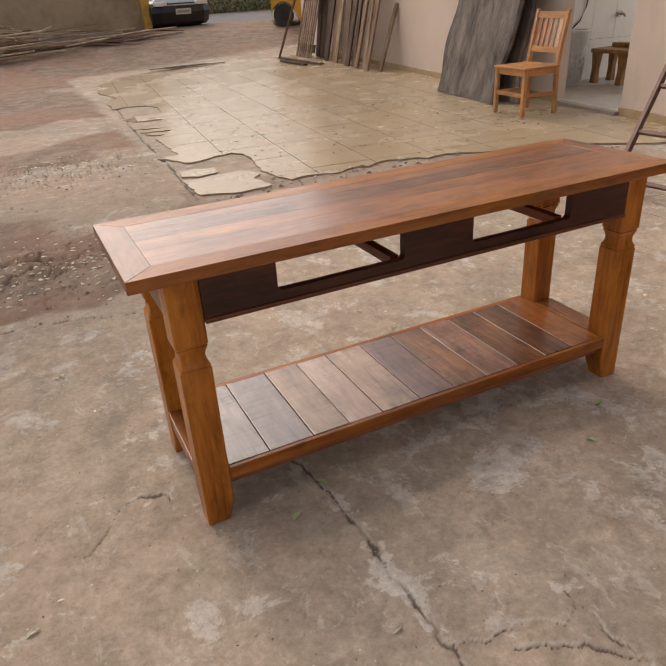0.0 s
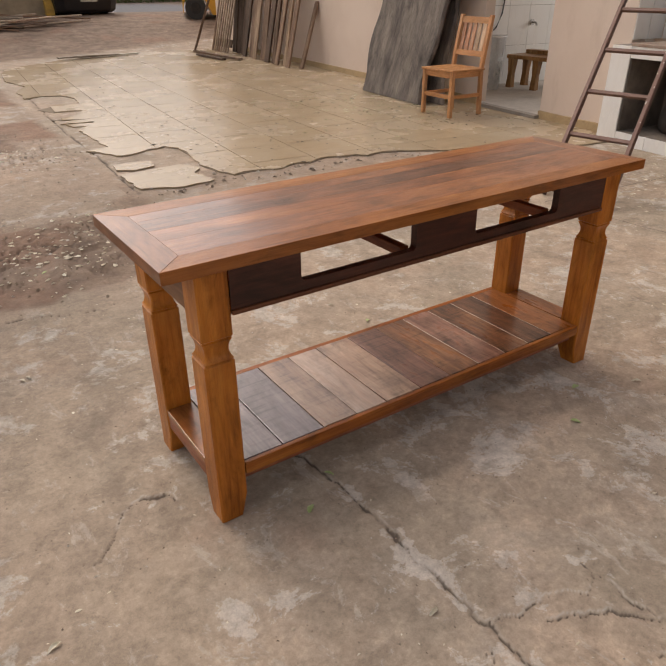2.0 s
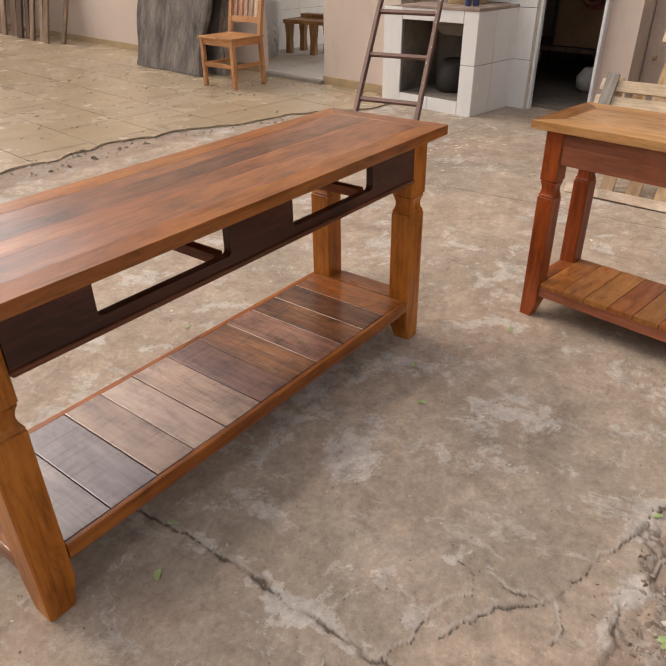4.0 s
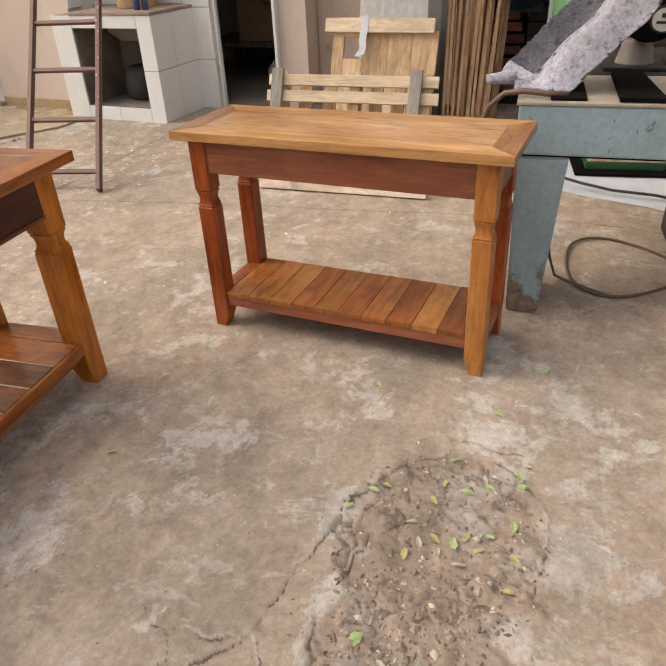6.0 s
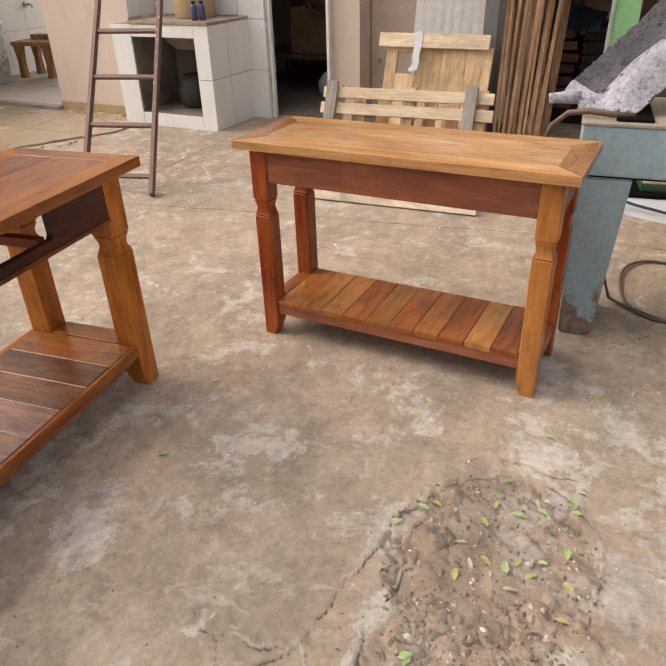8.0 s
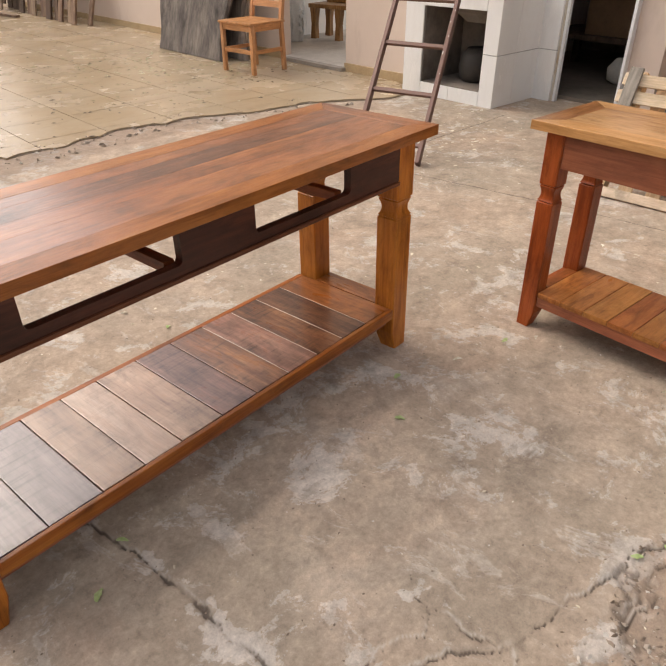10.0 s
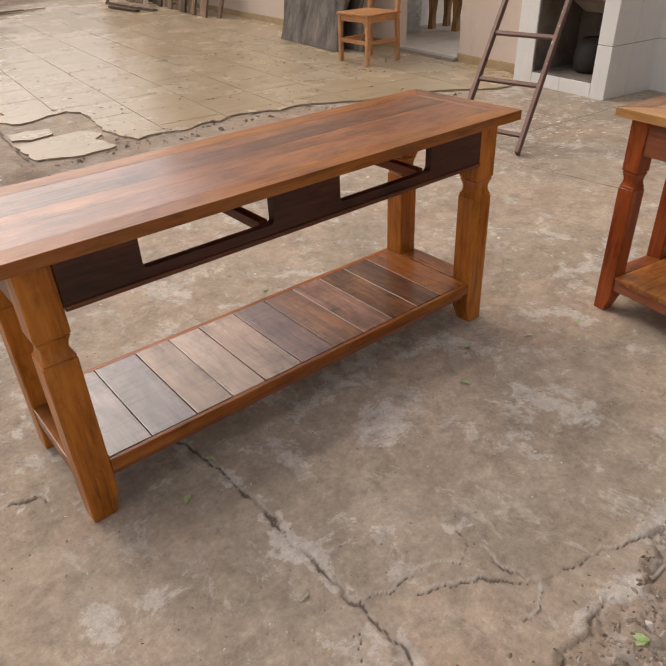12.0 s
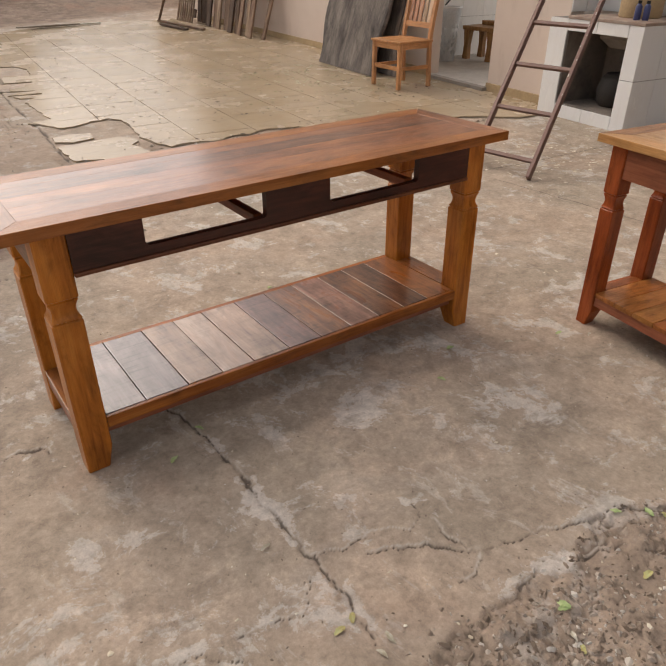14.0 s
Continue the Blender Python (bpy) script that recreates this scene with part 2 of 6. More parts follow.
def glazed_white(name):
    m = Mat(name)
    v = m.coords(world=True)
    grime = m.ramp(m.noise(m.coords((1, 1, 0.3), world=True), 4.0, 6, 0.7), [(0.5, 0.0), (0.75, 1.0)])
    col = m.mix(m.math("MULTIPLY", grime, 0.3), (0.83, 0.82, 0.79), (0.55, 0.49, 0.4))
    m.bump(m.noise(v, 8, 3), 0.05, 0.002)
    return m.done(col, m.ramp(grime, [(0.0, 0.16), (1.0, 0.45)]))


M_GROUND, M_TILE, M_PLASTER, M_WHITE = ground_material(), tile_material(), plaster_material(), glazed_white("white_glazed_tile")
M_GROUT = plain("grey_grout", (0.25, 0.22, 0.19), 0.9, dirt=(0.1, 0.08, 0.06))
M_BED = plain("mortar", (0.23, 0.18, 0.13), 0.95, grime=0.5, dirt=(0.12, 0.09, 0.065))
# dirty screed, darkened further to paint the deep room's shade
M_SHOPFLOOR = plain("shaded_workshop_screed", (0.2, 0.165, 0.13), 0.75, grime=0.6, scale=3.0, dirt=(0.08, 0.06, 0.045))
# near-black wall colour for the unlit workshop; the M_SOOT below replaces it
M_SOOT = plain("dark_workshop_wall", (0.025, 0.022, 0.02), 0.9)
M_ROOMFLOOR = plain("room_floor_screed", (0.55, 0.5, 0.44), 0.6, grime=0.5, scale=3.0, dirt=(0.2, 0.16, 0.12))
M_SOOT = plain("sooty_plaster", (0.22, 0.18, 0.145), 0.9, grime=0.9, scale=3.0, dirt=(0.06, 0.05, 0.04))
M_COUNTER = plain("red_stained_counter", (0.36, 0.28, 0.22), 0.5, grime=0.8, scale=4.0, dirt=(0.2, 0.09, 0.06))
M_WPAINT = plain("old_white_door_paint", (0.60, 0.57, 0.5), 0.45, grime=0.6, dirt=(0.36, 0.27, 0.14))
M_WBRIGHT = plain("clean_white_paint", (0.82, 0.82, 0.81), 0.35, grime=0.08)
M_SKIRT = plain("ochre_skirting", (0.46, 0.33, 0.18), 0.7, grime=0.5, dirt=(0.28, 0.18, 0.1))
GLOSS = (0.28, 0.42)
M_TOPX = wood("brown_varnish_x", (0.13, 0.036, 0.009), (0.268, 0.077, 0.016), (0.385, 0.132, 0.031), "x", GLOSS, 0.95, mottle=0.5, knots=0.5, polish=0.2, blotch=0.75)
M_TOPY = wood("brown_varnish_y", (0.11, 0.032, 0.009), (0.225, 0.066, 0.015), (0.33, 0.112, 0.027), "y", GLOSS, 0.8, mottle=0.6, blotch=0.6)
M_TOPDARK = wood("dark_board_varnish_x", (0.055, 0.018, 0.008), (0.15, 0.046, 0.015), (0.3, 0.1, 0.03), "x", GLOSS, 0.9, mottle=0.6, knots=0.5, blotch=0.9, saw=0.3)
M_LEG = wood("honey_leg_varnish", (0.19, 0.052, 0.007), (0.455, 0.15, 0.021), (0.57, 0.218, 0.038), "z", (0.3, 0.42), 0.32, mottle=0.6, blotch=0.25, grain=20.0)
M_EDGEX = wood("honey_edge_varnish_x", (0.15, 0.038, 0.008), (0.3, 0.086, 0.015), (0.42, 0.15, 0.03), "x", (0.3, 0.42), 0.4, blotch=0.6)
M_APRON = wood("dark_apron_varnish", (0.022, 0.006, 0.004), (0.058, 0.0145, 0.008), (0.105, 0.03, 0.016), "x", (0.3, 0.45), 0.22, blotch=0.7)
SHEEN = (0.24, 0.4)
M_SHELF = [
    # brown plank greyed: the bluish sky sheen is put into the colour
    wood("sky_greyed_plank", (0.085, 0.062, 0.066), (0.205, 0.152, 0.152), (0.35, 0.28, 0.265), "y", SHEEN, 1.0, mottle=0.5, polish=0.17, grain=14.0, blotch=0.7, saw=0.75),
    wood("brown_plank", (0.11, 0.042, 0.018), (0.25, 0.108, 0.05), (0.37, 0.18, 0.09), "y", SHEEN, 0.9, mottle=0.6, blotch=0.7, saw=0.4),
    wood("pale_plank", (0.235, 0.14, 0.094), (0.43, 0.278, 0.192), (0.56, 0.395, 0.29), "y", SHEEN, 0.95, mottle=0.5, knots=0.4, polish=0.18, grain=12.0, blotch=0.6, saw=0.3),
    wood("dark_plank", (0.045, 0.017, 0.01), (0.175, 0.068, 0.03), (0.35, 0.155, 0.066), "y", SHEEN, 0.85, mottle=0.8, knots=0.9, grain=16.0, blotch=0.95, saw=0.75),
    wood("red_plank", (0.13, 0.04, 0.011), (0.28, 0.092, 0.024), (0.4, 0.152, 0.044), "y", SHEEN, 0.8, mottle=0.5, grain=16.0, blotch=0.75),
    wood("tan_plank", (0.165, 0.095, 0.064), (0.335, 0.205, 0.134), (0.46, 0.305, 0.206), "y", SHEEN, 0.9, mottle=0.5, polish=0.18, grain=14.0, blotch=0.65, saw=0.45),
    wood("plum_plank", (0.08, 0.034, 0.026), (0.22, 0.1, 0.068), (0.38, 0.195, 0.135), "y", SHEEN, 0.9, mottle=0.6, knots=0.4, polish=0.17, grain=14.0, blotch=0.9, saw=0.8),
    wood("umber_plank", (0.06, 0.023, 0.014), (0.145, 0.059, 0.029), (0.25, 0.11, 0.053), "y", SHEEN, 0.85, mottle=0.6, blotch=0.7, saw=0.4),
]
M_LIP = wood("brown_moulding_x", (0.07, 0.024, 0.012), (0.14, 0.05, 0.022), (0.22, 0.085, 0.036), "x", (0.28, 0.4), 0.35)
M_LIP2 = wood("brown_side_y", (0.10, 0.037, 0.014), (0.2, 0.08, 0.026), (0.29, 0.125, 0.045), "y", (0.28, 0.4), 0.3)
M_HONEYX = wood("honey_top_x", (0.25, 0.115, 0.044), (0.45, 0.238, 0.1), (0.57, 0.34, 0.165), "x", (0.3, 0.46), 0.65, mottle=0.6, knots=0.3, blotch=0.55)
M_HONEYEDGE = wood("worn_honey_edge_x", (0.32, 0.15, 0.05), (0.48, 0.25, 0.096), (0.58, 0.34, 0.155), "x", (0.32, 0.46), 0.4, mottle=0.3, blotch=0.4)
M_ENDY = wood("brown_end_board_y", (0.14, 0.048, 0.014), (0.28, 0.112, 0.034), (0.38, 0.172, 0.06), "y", (0.3, 0.46), 0.6, mottle=0.6, blotch=0.6)
M_REDX = wood("red_apron_x", (0.19, 0.058, 0.028), (0.29, 0.092, 0.043), (0.375, 0.135, 0.064), "x", (0.35, 0.5), 0.25, mottle=0.3, blotch=0.4)
M_LEGB = wood("pale_honey_leg", (0.26, 0.088, 0.02), (0.44, 0.165, 0.042), (0.54, 0.23, 0.066), "z", (0.3, 0.42), 0.3, blotch=0.3)
M_REDZ = wood("red_leg_z", (0.16, 0.031, 0.008), (0.29, 0.06, 0.014), (0.38, 0.096, 0.024), "z", (0.3, 0.42), 0.35, blotch=0.35)
M_REDY = wood("red_rail_y", (0.13, 0.03, 0.009), (0.24, 0.058, 0.016), (0.33, 0.094, 0.027), "y", (0.3, 0.42), 0.35, blotch=0.4)
M_BPLANK = [
    wood("b_plank_brown", (0.15, 0.047, 0.013), (0.34, 0.116, 0.029), (0.47, 0.19, 0.054), "y", (0.26, 0.4), 0.6, mottle=0.4, knots=0.5, grain=16.0, blotch=0.75),
    wood("b_plank_red", (0.14, 0.04, 0.012), (0.305, 0.09, 0.024), (0.42, 0.145, 0.041), "y", (0.26, 0.4), 0.6, mottle=0.4, grain=16.0, blotch=0.65),
    wood("b_plank_honey", (0.2, 0.07, 0.018), (0.39, 0.155, 0.04), (0.51, 0.235, 0.072), "y", (0.26, 0.4), 0.6, mottle=0.4, knots=0.4, grain=16.0, blotch=0.6),
]
M_CHAIR = wood("chair_wood_z", (0.36, 0.15, 0.06), (0.52, 0.245, 0.10), (0.62, 0.33, 0.16), "z", (0.35, 0.5), 0.2)
M_CHAIRX = wood("chair_wood_x", (0.36, 0.15, 0.055), (0.52, 0.24, 0.09), (0.62, 0.32, 0.14), "x", (0.35, 0.5), 0.2)
M_CHAIRY = wood("chair_wood_y", (0.36, 0.15, 0.055), (0.52, 0.24, 0.09), (0.62, 0.32, 0.14), "y", (0.35, 0.5), 0.2)
M_CHAIRSLAT = [
    wood("pale_slat", (0.42, 0.26, 0.15), (0.6, 0.4, 0.25), (0.68, 0.5, 0.33), "z", (0.35, 0.5), 0.2),
    wood("pink_slat", (0.36, 0.15, 0.08), (0.52, 0.26, 0.15), (0.6, 0.34, 0.2), "z", (0.35, 0.5), 0.2),
]
M_OLDWOOD = wood("weathered_plank", (0.08, 0.045, 0.029), (0.2, 0.124, 0.08), (0.32, 0.215, 0.142), "z", (0.7, 0.85), 0.0, 0.6, bump=0.6)
M_GREYSLAB = wood("grey_slab", (0.06, 0.051, 0.046), (0.15, 0.127, 0.11), (0.25, 0.21, 0.178), "z", (0.75, 0.9), 0.0, 0.15, streak=1.1, bump=0.4, mottle=0.6, grain=15.0)
M_PALLET = wood("raw_pine", (0.4, 0.285, 0.17), (0.63, 0.485, 0.325), (0.75, 0.62, 0.45), "x", (0.6, 0.75), 0.0, 0.2, bump=0.4, mottle=0.3, knots=0.6)
M_PALLETZ = wood("raw_pine_z", (0.33, 0.19, 0.095), (0.56, 0.37, 0.205), (0.7, 0.52, 0.33), "z", (0.6, 0.75), 0.0, 0.25, bump=0.4, mottle=0.5, knots=0.7, grain=18.0, blotch=0.4)
M_GREYWOOD = wood("grey_batten", (0.16, 0.135, 0.11), (0.3, 0.265, 0.22), (0.42, 0.38, 0.33), "z", (0.7, 0.85), 0.0, 0.2, bump=0.4)
M_STICK = wood("brown_stick", (0.17, 0.092, 0.048), (0.34, 0.2, 0.11), (0.48, 0.31, 0.185), "z", (0.6, 0.75), 0.0, 0.5, bump=0.4)
M_STACK = wood("dark_red_sawn", (0.06, 0.022, 0.015), (0.14, 0.055, 0.038), (0.22, 0.1, 0.07), "y", (0.7, 0.85), 0.0, 0.6)
# near-black timber: the shed's shade is put into the colour
M_SHADEPILE = wood("shaded_timber", (0.015, 0.012, 0.01), (0.03, 0.024, 0.02), (0.06, 0.045, 0.035), "y", (0.7, 0.85), 0.0, 0.5)
M_SCRAP = [wood("scrap_grey", (0.2, 0.165, 0.13), (0.36, 0.3, 0.24), (0.5, 0.43, 0.36), "x", (0.7, 0.9), 0.0, 0.4), wood("scrap_tan", (0.36, 0.27, 0.18), (0.58, 0.45, 0.33), (0.68, 0.56, 0.44), "x", (0.7, 0.9), 0.0, 0.4),
           wood("scrap_brown", (0.12, 0.075, 0.05), (0.24, 0.16, 0.115), (0.36, 0.26, 0.19), "x", (0.7, 0.9), 0.0, 0.4), wood("scrap_red", (0.16, 0.08, 0.05), (0.27, 0.16, 0.10), (0.36, 0.25, 0.17), "x", (0.7, 0.9), 0.0, 0.4)]
M_LADDER = plain("rusty_ladder_paint", (0.15, 0.078, 0.06), 0.5, 0.2, 0.5, 14.0, (0.2, 0.12, 0.08))
def rusty_enamel(name):
    """Worn enamel: rust creeps up from the foot with a torn edge, and chips show through."""
    m = Mat(name)
    v = m.coords(shift=False)
    col = m.mix(m.math("MULTIPLY", m.ramp(m.noise(v, 5.0, 6, 0.65), [(0.42, 0.0), (0.75, 1.0)]), 0.3), (0.29, 0.4, 0.44), (0.15, 0.14, 0.115))
    sep = m.n.new("ShaderNodeSeparateXYZ")
    m.l.new(v, sep.inputs[0])
    climb = m.math("SUBTRACT", 0.66, m.math("MULTIPLY", sep.outputs["Z"], 1.2))
    rust = m.ramp(m.math("ADD", m.math("MULTIPLY", m.noise(v, 9.0, 10, 0.7), 0.55), m.math("MULTIPLY", climb, 0.55)), [(0.53, 0.0), (0.58, 1.0)])
    scale = m.ramp(m.noise(v, 40.0, 6, 0.7), [(0.35, (0.13, 0.08, 0.045)), (0.65, (0.3, 0.2, 0.12))])
    col = m.mix(m.math("MULTIPLY", rust, 0.9), col, scale)
    chips = m.ramp(m.noise(v, 24.0, 5, 0.6), [(0.66, 0.0), (0.7, 0.8)])
    col = m.mix(chips, col, (0.13, 0.085, 0.055))
    col = m.mix(0.8, col, m.ramp(m.noise(v, 60, 4, 0.6), [(0.35, 0.85), (0.65, 1.08)]), "MULTIPLY")
    m.bump(m.math("ADD", m.noise(v, 70, 4, 0.6), rust), 0.2, 0.0015)
    return m.done(col, m.ramp(rust, [(0.0, 0.42), (1.0, 0.85)]))


M_BLUELEG = rusty_enamel("rusted_blue_enamel")
M_DARK = plain("soot_black", (0.005, 0.004, 0.004), 0.9, 0.0, 0.05, spec=0.05)
M_IRON = plain("dark_iron", (0.03, 0.028, 0.027), 0.45, 0.6, 0.4, 10.0)
M_OILY = plain("oily_dark_iron", (0.022, 0.02, 0.018), 0.75, 0.0, 0.4, 10.0, spec=0.15)
M_STEEL = plain("bare_steel", (0.46, 0.45, 0.43), 0.38, 0.9, 0.3, 8.0)
M_CONC = plain("bare_concrete", (0.3, 0.26, 0.22), 0.9, 0.0, 0.4)


M_SHEDSHADE = plain("shed_shade", (0.02, 0.017, 0.015), 0.95, spec=0.1)
M_STAINED = wood("stained_pine_x", (0.42, 0.31, 0.21), (0.66, 0.53, 0.4), (0.76, 0.64, 0.5), "x", (0.6, 0.75), 0.0, 0.2, bump=0.4, mottle=0.6, knots=0.9, grain=7.0)
M_DUST = plain("pale_wood_dust", (0.6, 0.5, 0.4), 0.95)
M_JAMB = plain("chipped_jamb_paint", (0.62, 0.56, 0.46), 0.5, 0.0, 0.9, 9.0, (0.36, 0.22, 0.08))
M_CREAM = plain("cream_machine_table", (0.36, 0.305, 0.235), 0.45, 0.0, 0.6, 9.0, (0.24, 0.18, 0.12))
# top varnish made lighter and more orange, as an edge without sky reflection looks
M_EDGETOP = wood("unreflecting_edge_varnish_x", (0.17, 0.049, 0.012), (0.31, 0.099, 0.02), (0.42, 0.158, 0.038), "x", GLOSS, 0.6, mottle=0.55)


# ---- builders ----
def box(bm, x0, x1, y0, y1, z0, z1, bevel=0.0, m=None):
    """A box, bevelled if asked, added to bm."""
    made = bmesh.ops.create_cube(bm, size=1.0)["verts"]
    mat = Matrix.Translation(((x0 + x1) / 2, (y0 + y1) / 2, (z0 + z1) / 2)) @ Matrix.Diagonal((abs(x1 - x0), abs(y1 - y0), abs(z1 - z0), 1))
    bmesh.ops.transform(bm, matrix=mat if m is None else m @ mat, verts=made)
    if bevel:
        edges = list({e for v in made for e in v.link_edges})
        bmesh.ops.bevel(bm, geom=edges, offset=bevel, segments=2, affect="EDGES", profile=0.6)
    return bm


def beam(bm, p, q, w, h, bevel=0.0, up=(0, 0, 1)):
    """A straight bar from p to q, w wide across and h thick towards up."""
    p, q, up = Vector(p), Vector(q), Vector(up)
    along = (q - p).normalized()
    side = along.cross(up).normalized()
    over = side.cross(along)
    m = Matrix.Translation((p + q) / 2) @ Matrix((along, side, over)).transposed().to_4x4()
    half = (q - p).length / 2
    return box(bm, -half, half, -w / 2, w / 2, -h / 2, h / 2, bevel, m)


def prism(bm, outline, z0, z1, m=None):
    """An upright prism on a closed outline of (x, y)."""
    low = [bm.verts.new((x, y, z0)) for x, y in outline]
    top = [bm.verts.new((x, y, z1)) for x, y in outline]
    n = len(outline)
    bm.faces.new(low[::-1])
    bm.faces.new(top)
    for i in range(n):
        bm.faces.new((low[i], low[(i + 1) % n], top[(i + 1) % n], top[i]))
    if m is not None:
        bmesh.ops.transform(bm, matrix=m, verts=low + top)
    bmesh.ops.recalc_face_normals(bm, faces=bm.faces)
    return bm


def loft(bm, rings, closed=True):
    """A skin over rings of points, capped at both ends."""
    rows = [[bm.verts.new(p) for p in ring] for ring in rings]
    n = len(rows[0])
    for a, b in zip(rows, rows[1:]):
        for i in range(n):
            bm.faces.new((a[i], a[(i + 1) % n], b[(i + 1) % n], b[i]))
    if closed:
        bm.faces.new(rows[0][::-1])
        bm.faces.new(rows[-1])
    bmesh.ops.recalc_face_normals(bm, faces=bm.faces)
    return bm


def tube(bm, points, radius, sides=8):
    """A round bar along a run of points; radius may be a list."""
    pts = [Vector(p) for p in points]
    radii = radius if isinstance(radius, (list, tuple)) else [radius] * len(pts)
    rings, ref = [], Vector((0.31, 0.2, 0.93))
    for i, p in enumerate(pts):
        way = (pts[min(i + 1, len(pts) - 1)] - pts[max(i - 1, 0)]).normalized()
        a = way.cross(ref if abs(way.dot(ref)) < 0.95 else Vector((1, 0, 0))).normalized()
        b = way.cross(a)
        rings.append([p + radii[i] * (math.cos(t) * a + math.sin(t) * b) for t in (2 * math.pi * k / sides for k in range(sides))])
    return loft(bm, rings)


def mesh_of(name, bm, material, smooth=False):
    me = bpy.data.meshes.new(name)
    bm.to_mesh(me)
    bm.free()
    me.materials.append(material)
    if smooth:
        me.polygons.foreach_set("use_smooth", [True] * len(me.polygons))
    return me


def part(name, bm, material, parent, label="", smooth=False):
    ob = new(name, mesh_of(name, bm, material, smooth))
    ob.parent = parent
    return tagged(ob, label)


def thing(name, label, category, m=None, group="", kind=""):
    ob = new(name)
    ob.empty_display_size = 0.1
    if m is not None:
        ob.matrix_world = m
    return tagged(ob, label, category, group, kind)


def solid(name, bm, material, label, category, m=None, group="", kind="", smooth=False):
    """A thing made of one mesh."""
    ob = new(name, mesh_of(name, bm, material, smooth))
    if m is not None:
        ob.matrix_world = m
    return tagged(ob, label, category, group, kind)


B = bmesh.new
rng = random.Random(7)


def lattice(x, y, scale, seed):
    """Smooth value noise, 0..1, on arrays."""
    table = np.random.default_rng(seed).random((256, 256))
    u, v = x * scale + 1000.3, y * scale + 1000.7
    i, j = np.floor(u).astype(int), np.floor(v).astype(int)
    a, b = u - i, v - j
    a, b = a * a * (3 - 2 * a), b * b * (3 - 2 * b)
    i, j = i % 256, j % 256
    k, l = (i + 1) % 256, (j + 1) % 256
    return (table[i, j] * (1 - a) + table[k, j] * a) * (1 - b) + (table[i, l] * (1 - a) + table[k, l] * a) * b


def fbm(x, y, scale, seed, octaves=4):
    out, amp, total = 0, 1.0, 0.0
    for o in range(octaves):
        out = out + amp * lattice(x, y, scale * 2.03**o, seed + o)
        total += amp
        amp *= 0.55
    return out / total


def near_line(x, y, line):
    """The distance to a run of straight pieces."""
    best = np.full(x.shape, 1e9)
    for (ax, ay), (bx, by) in zip(line, line[1:]):
        dx, dy = bx - ax, by - ay
        t = np.clip(((x - ax) * dx + (y - ay) * dy) / (dx * dx + dy * dy), 0, 1)
        best = np.minimum(best, np.hypot(x - ax - t * dx, y - ay - t * dy))
    return best


def step01(a, lo, hi):
    t = np.clip((a - lo) / (hi - lo), 0, 1)
    return t * t * (3 - 2 * t)


def rise(x, y):
    """The yard climbs to the street at its far end."""
    return 0.5 * step01(np.asarray(y, float) - 0.12 * (7 - np.asarray(x, float)), 12.8, 18.6)


# ---- ground: one sheet, fine where the camera passes, to the horizon ----
HOLE = (1.60, 0.34)
SLAB_CRACKS = [
    ([(0.87, 1.62), (0.91, 1.43), (0.92, 1.25), (0.92, 1.12), (0.93, 1.0), (0.93, 0.92), (0.94, 0.87), (0.94, 0.78), (0.93, 0.71), (0.93, 0.62)], 0.008, 0.006),
    ([(0.94, 0.88), (1.0, 0.86), (1.08, 0.87), (1.13, 0.85), (1.17, 0.82), (1.23, 0.85), (1.24, 0.81), (1.25, 0.74), (1.26, 0.71)], 0.0035, 0.004),
    ([(1.06, 0.83), (1.15, 0.77), (1.2, 0.75), (1.24, 0.71), (1.3, 0.67), (1.38, 0.645), (1.49, 0.615), (1.58, 0.575), (1.66, 0.57)], 0.007, 0.007),
    ([(1.27, 0.67), (1.21, 0.63), (1.17, 0.63)], 0.004, 0.004),
    ([(0.70, 0.80), (0.75, 0.80), (0.77, 0.78), (0.84, 0.77), (0.90, 0.83)], 0.004, 0.005),
    ([(1.29, 0.93), (1.24, 0.89), (1.23, 0.85)], 0.003, 0.003),
    ([(0.24, 1.54), (0.30, 1.51), (0.33, 1.54), (0.37, 1.59), (0.41, 1.64), (0.45, 1.65), (0.51, 1.64), (0.53, 1.60)], 0.005, 0.006),
]
RIM_CRACKS = [
    ([(1.66, 0.57), (1.75, 0.51), (1.81, 0.47), (1.85, 0.40), (1.88, 0.34), (1.95, 0.34), (1.94, 0.27), (1.93, 0.21), (1.92, 0.16)], 0.007, 0.008),
    ([(1.81, 0.47), (1.92, 0.43), (1.95, 0.38), (1.95, 0.34)], 0.004, 0.004),
    ([(1.88, 0.22), (1.82, 0.15), (1.77, 0.11), (1.71, 0.10), (1.63, 0.10), (1.50, 0.13)], 0.006, 0.007),
    ([(1.71, 0.51), (1.61, 0.53), (1.52, 0.53), (1.45, 0.55), (1.35, 0.56), (1.27, 0.54)], 0.009, 0.009),
    ([(1.58, 0.51), (1.49, 0.52), (1.40, 0.54), (1.33, 0.61)], 0.006, 0.006),
    ([(1.64, 0.43), (1.58, 0.47), (1.52, 0.49)], 0.005, 0.006),
    ([(1.37, 0.29), (1.40, 0.23), (1.44, 0.17)], 0.005, 0.006),
]
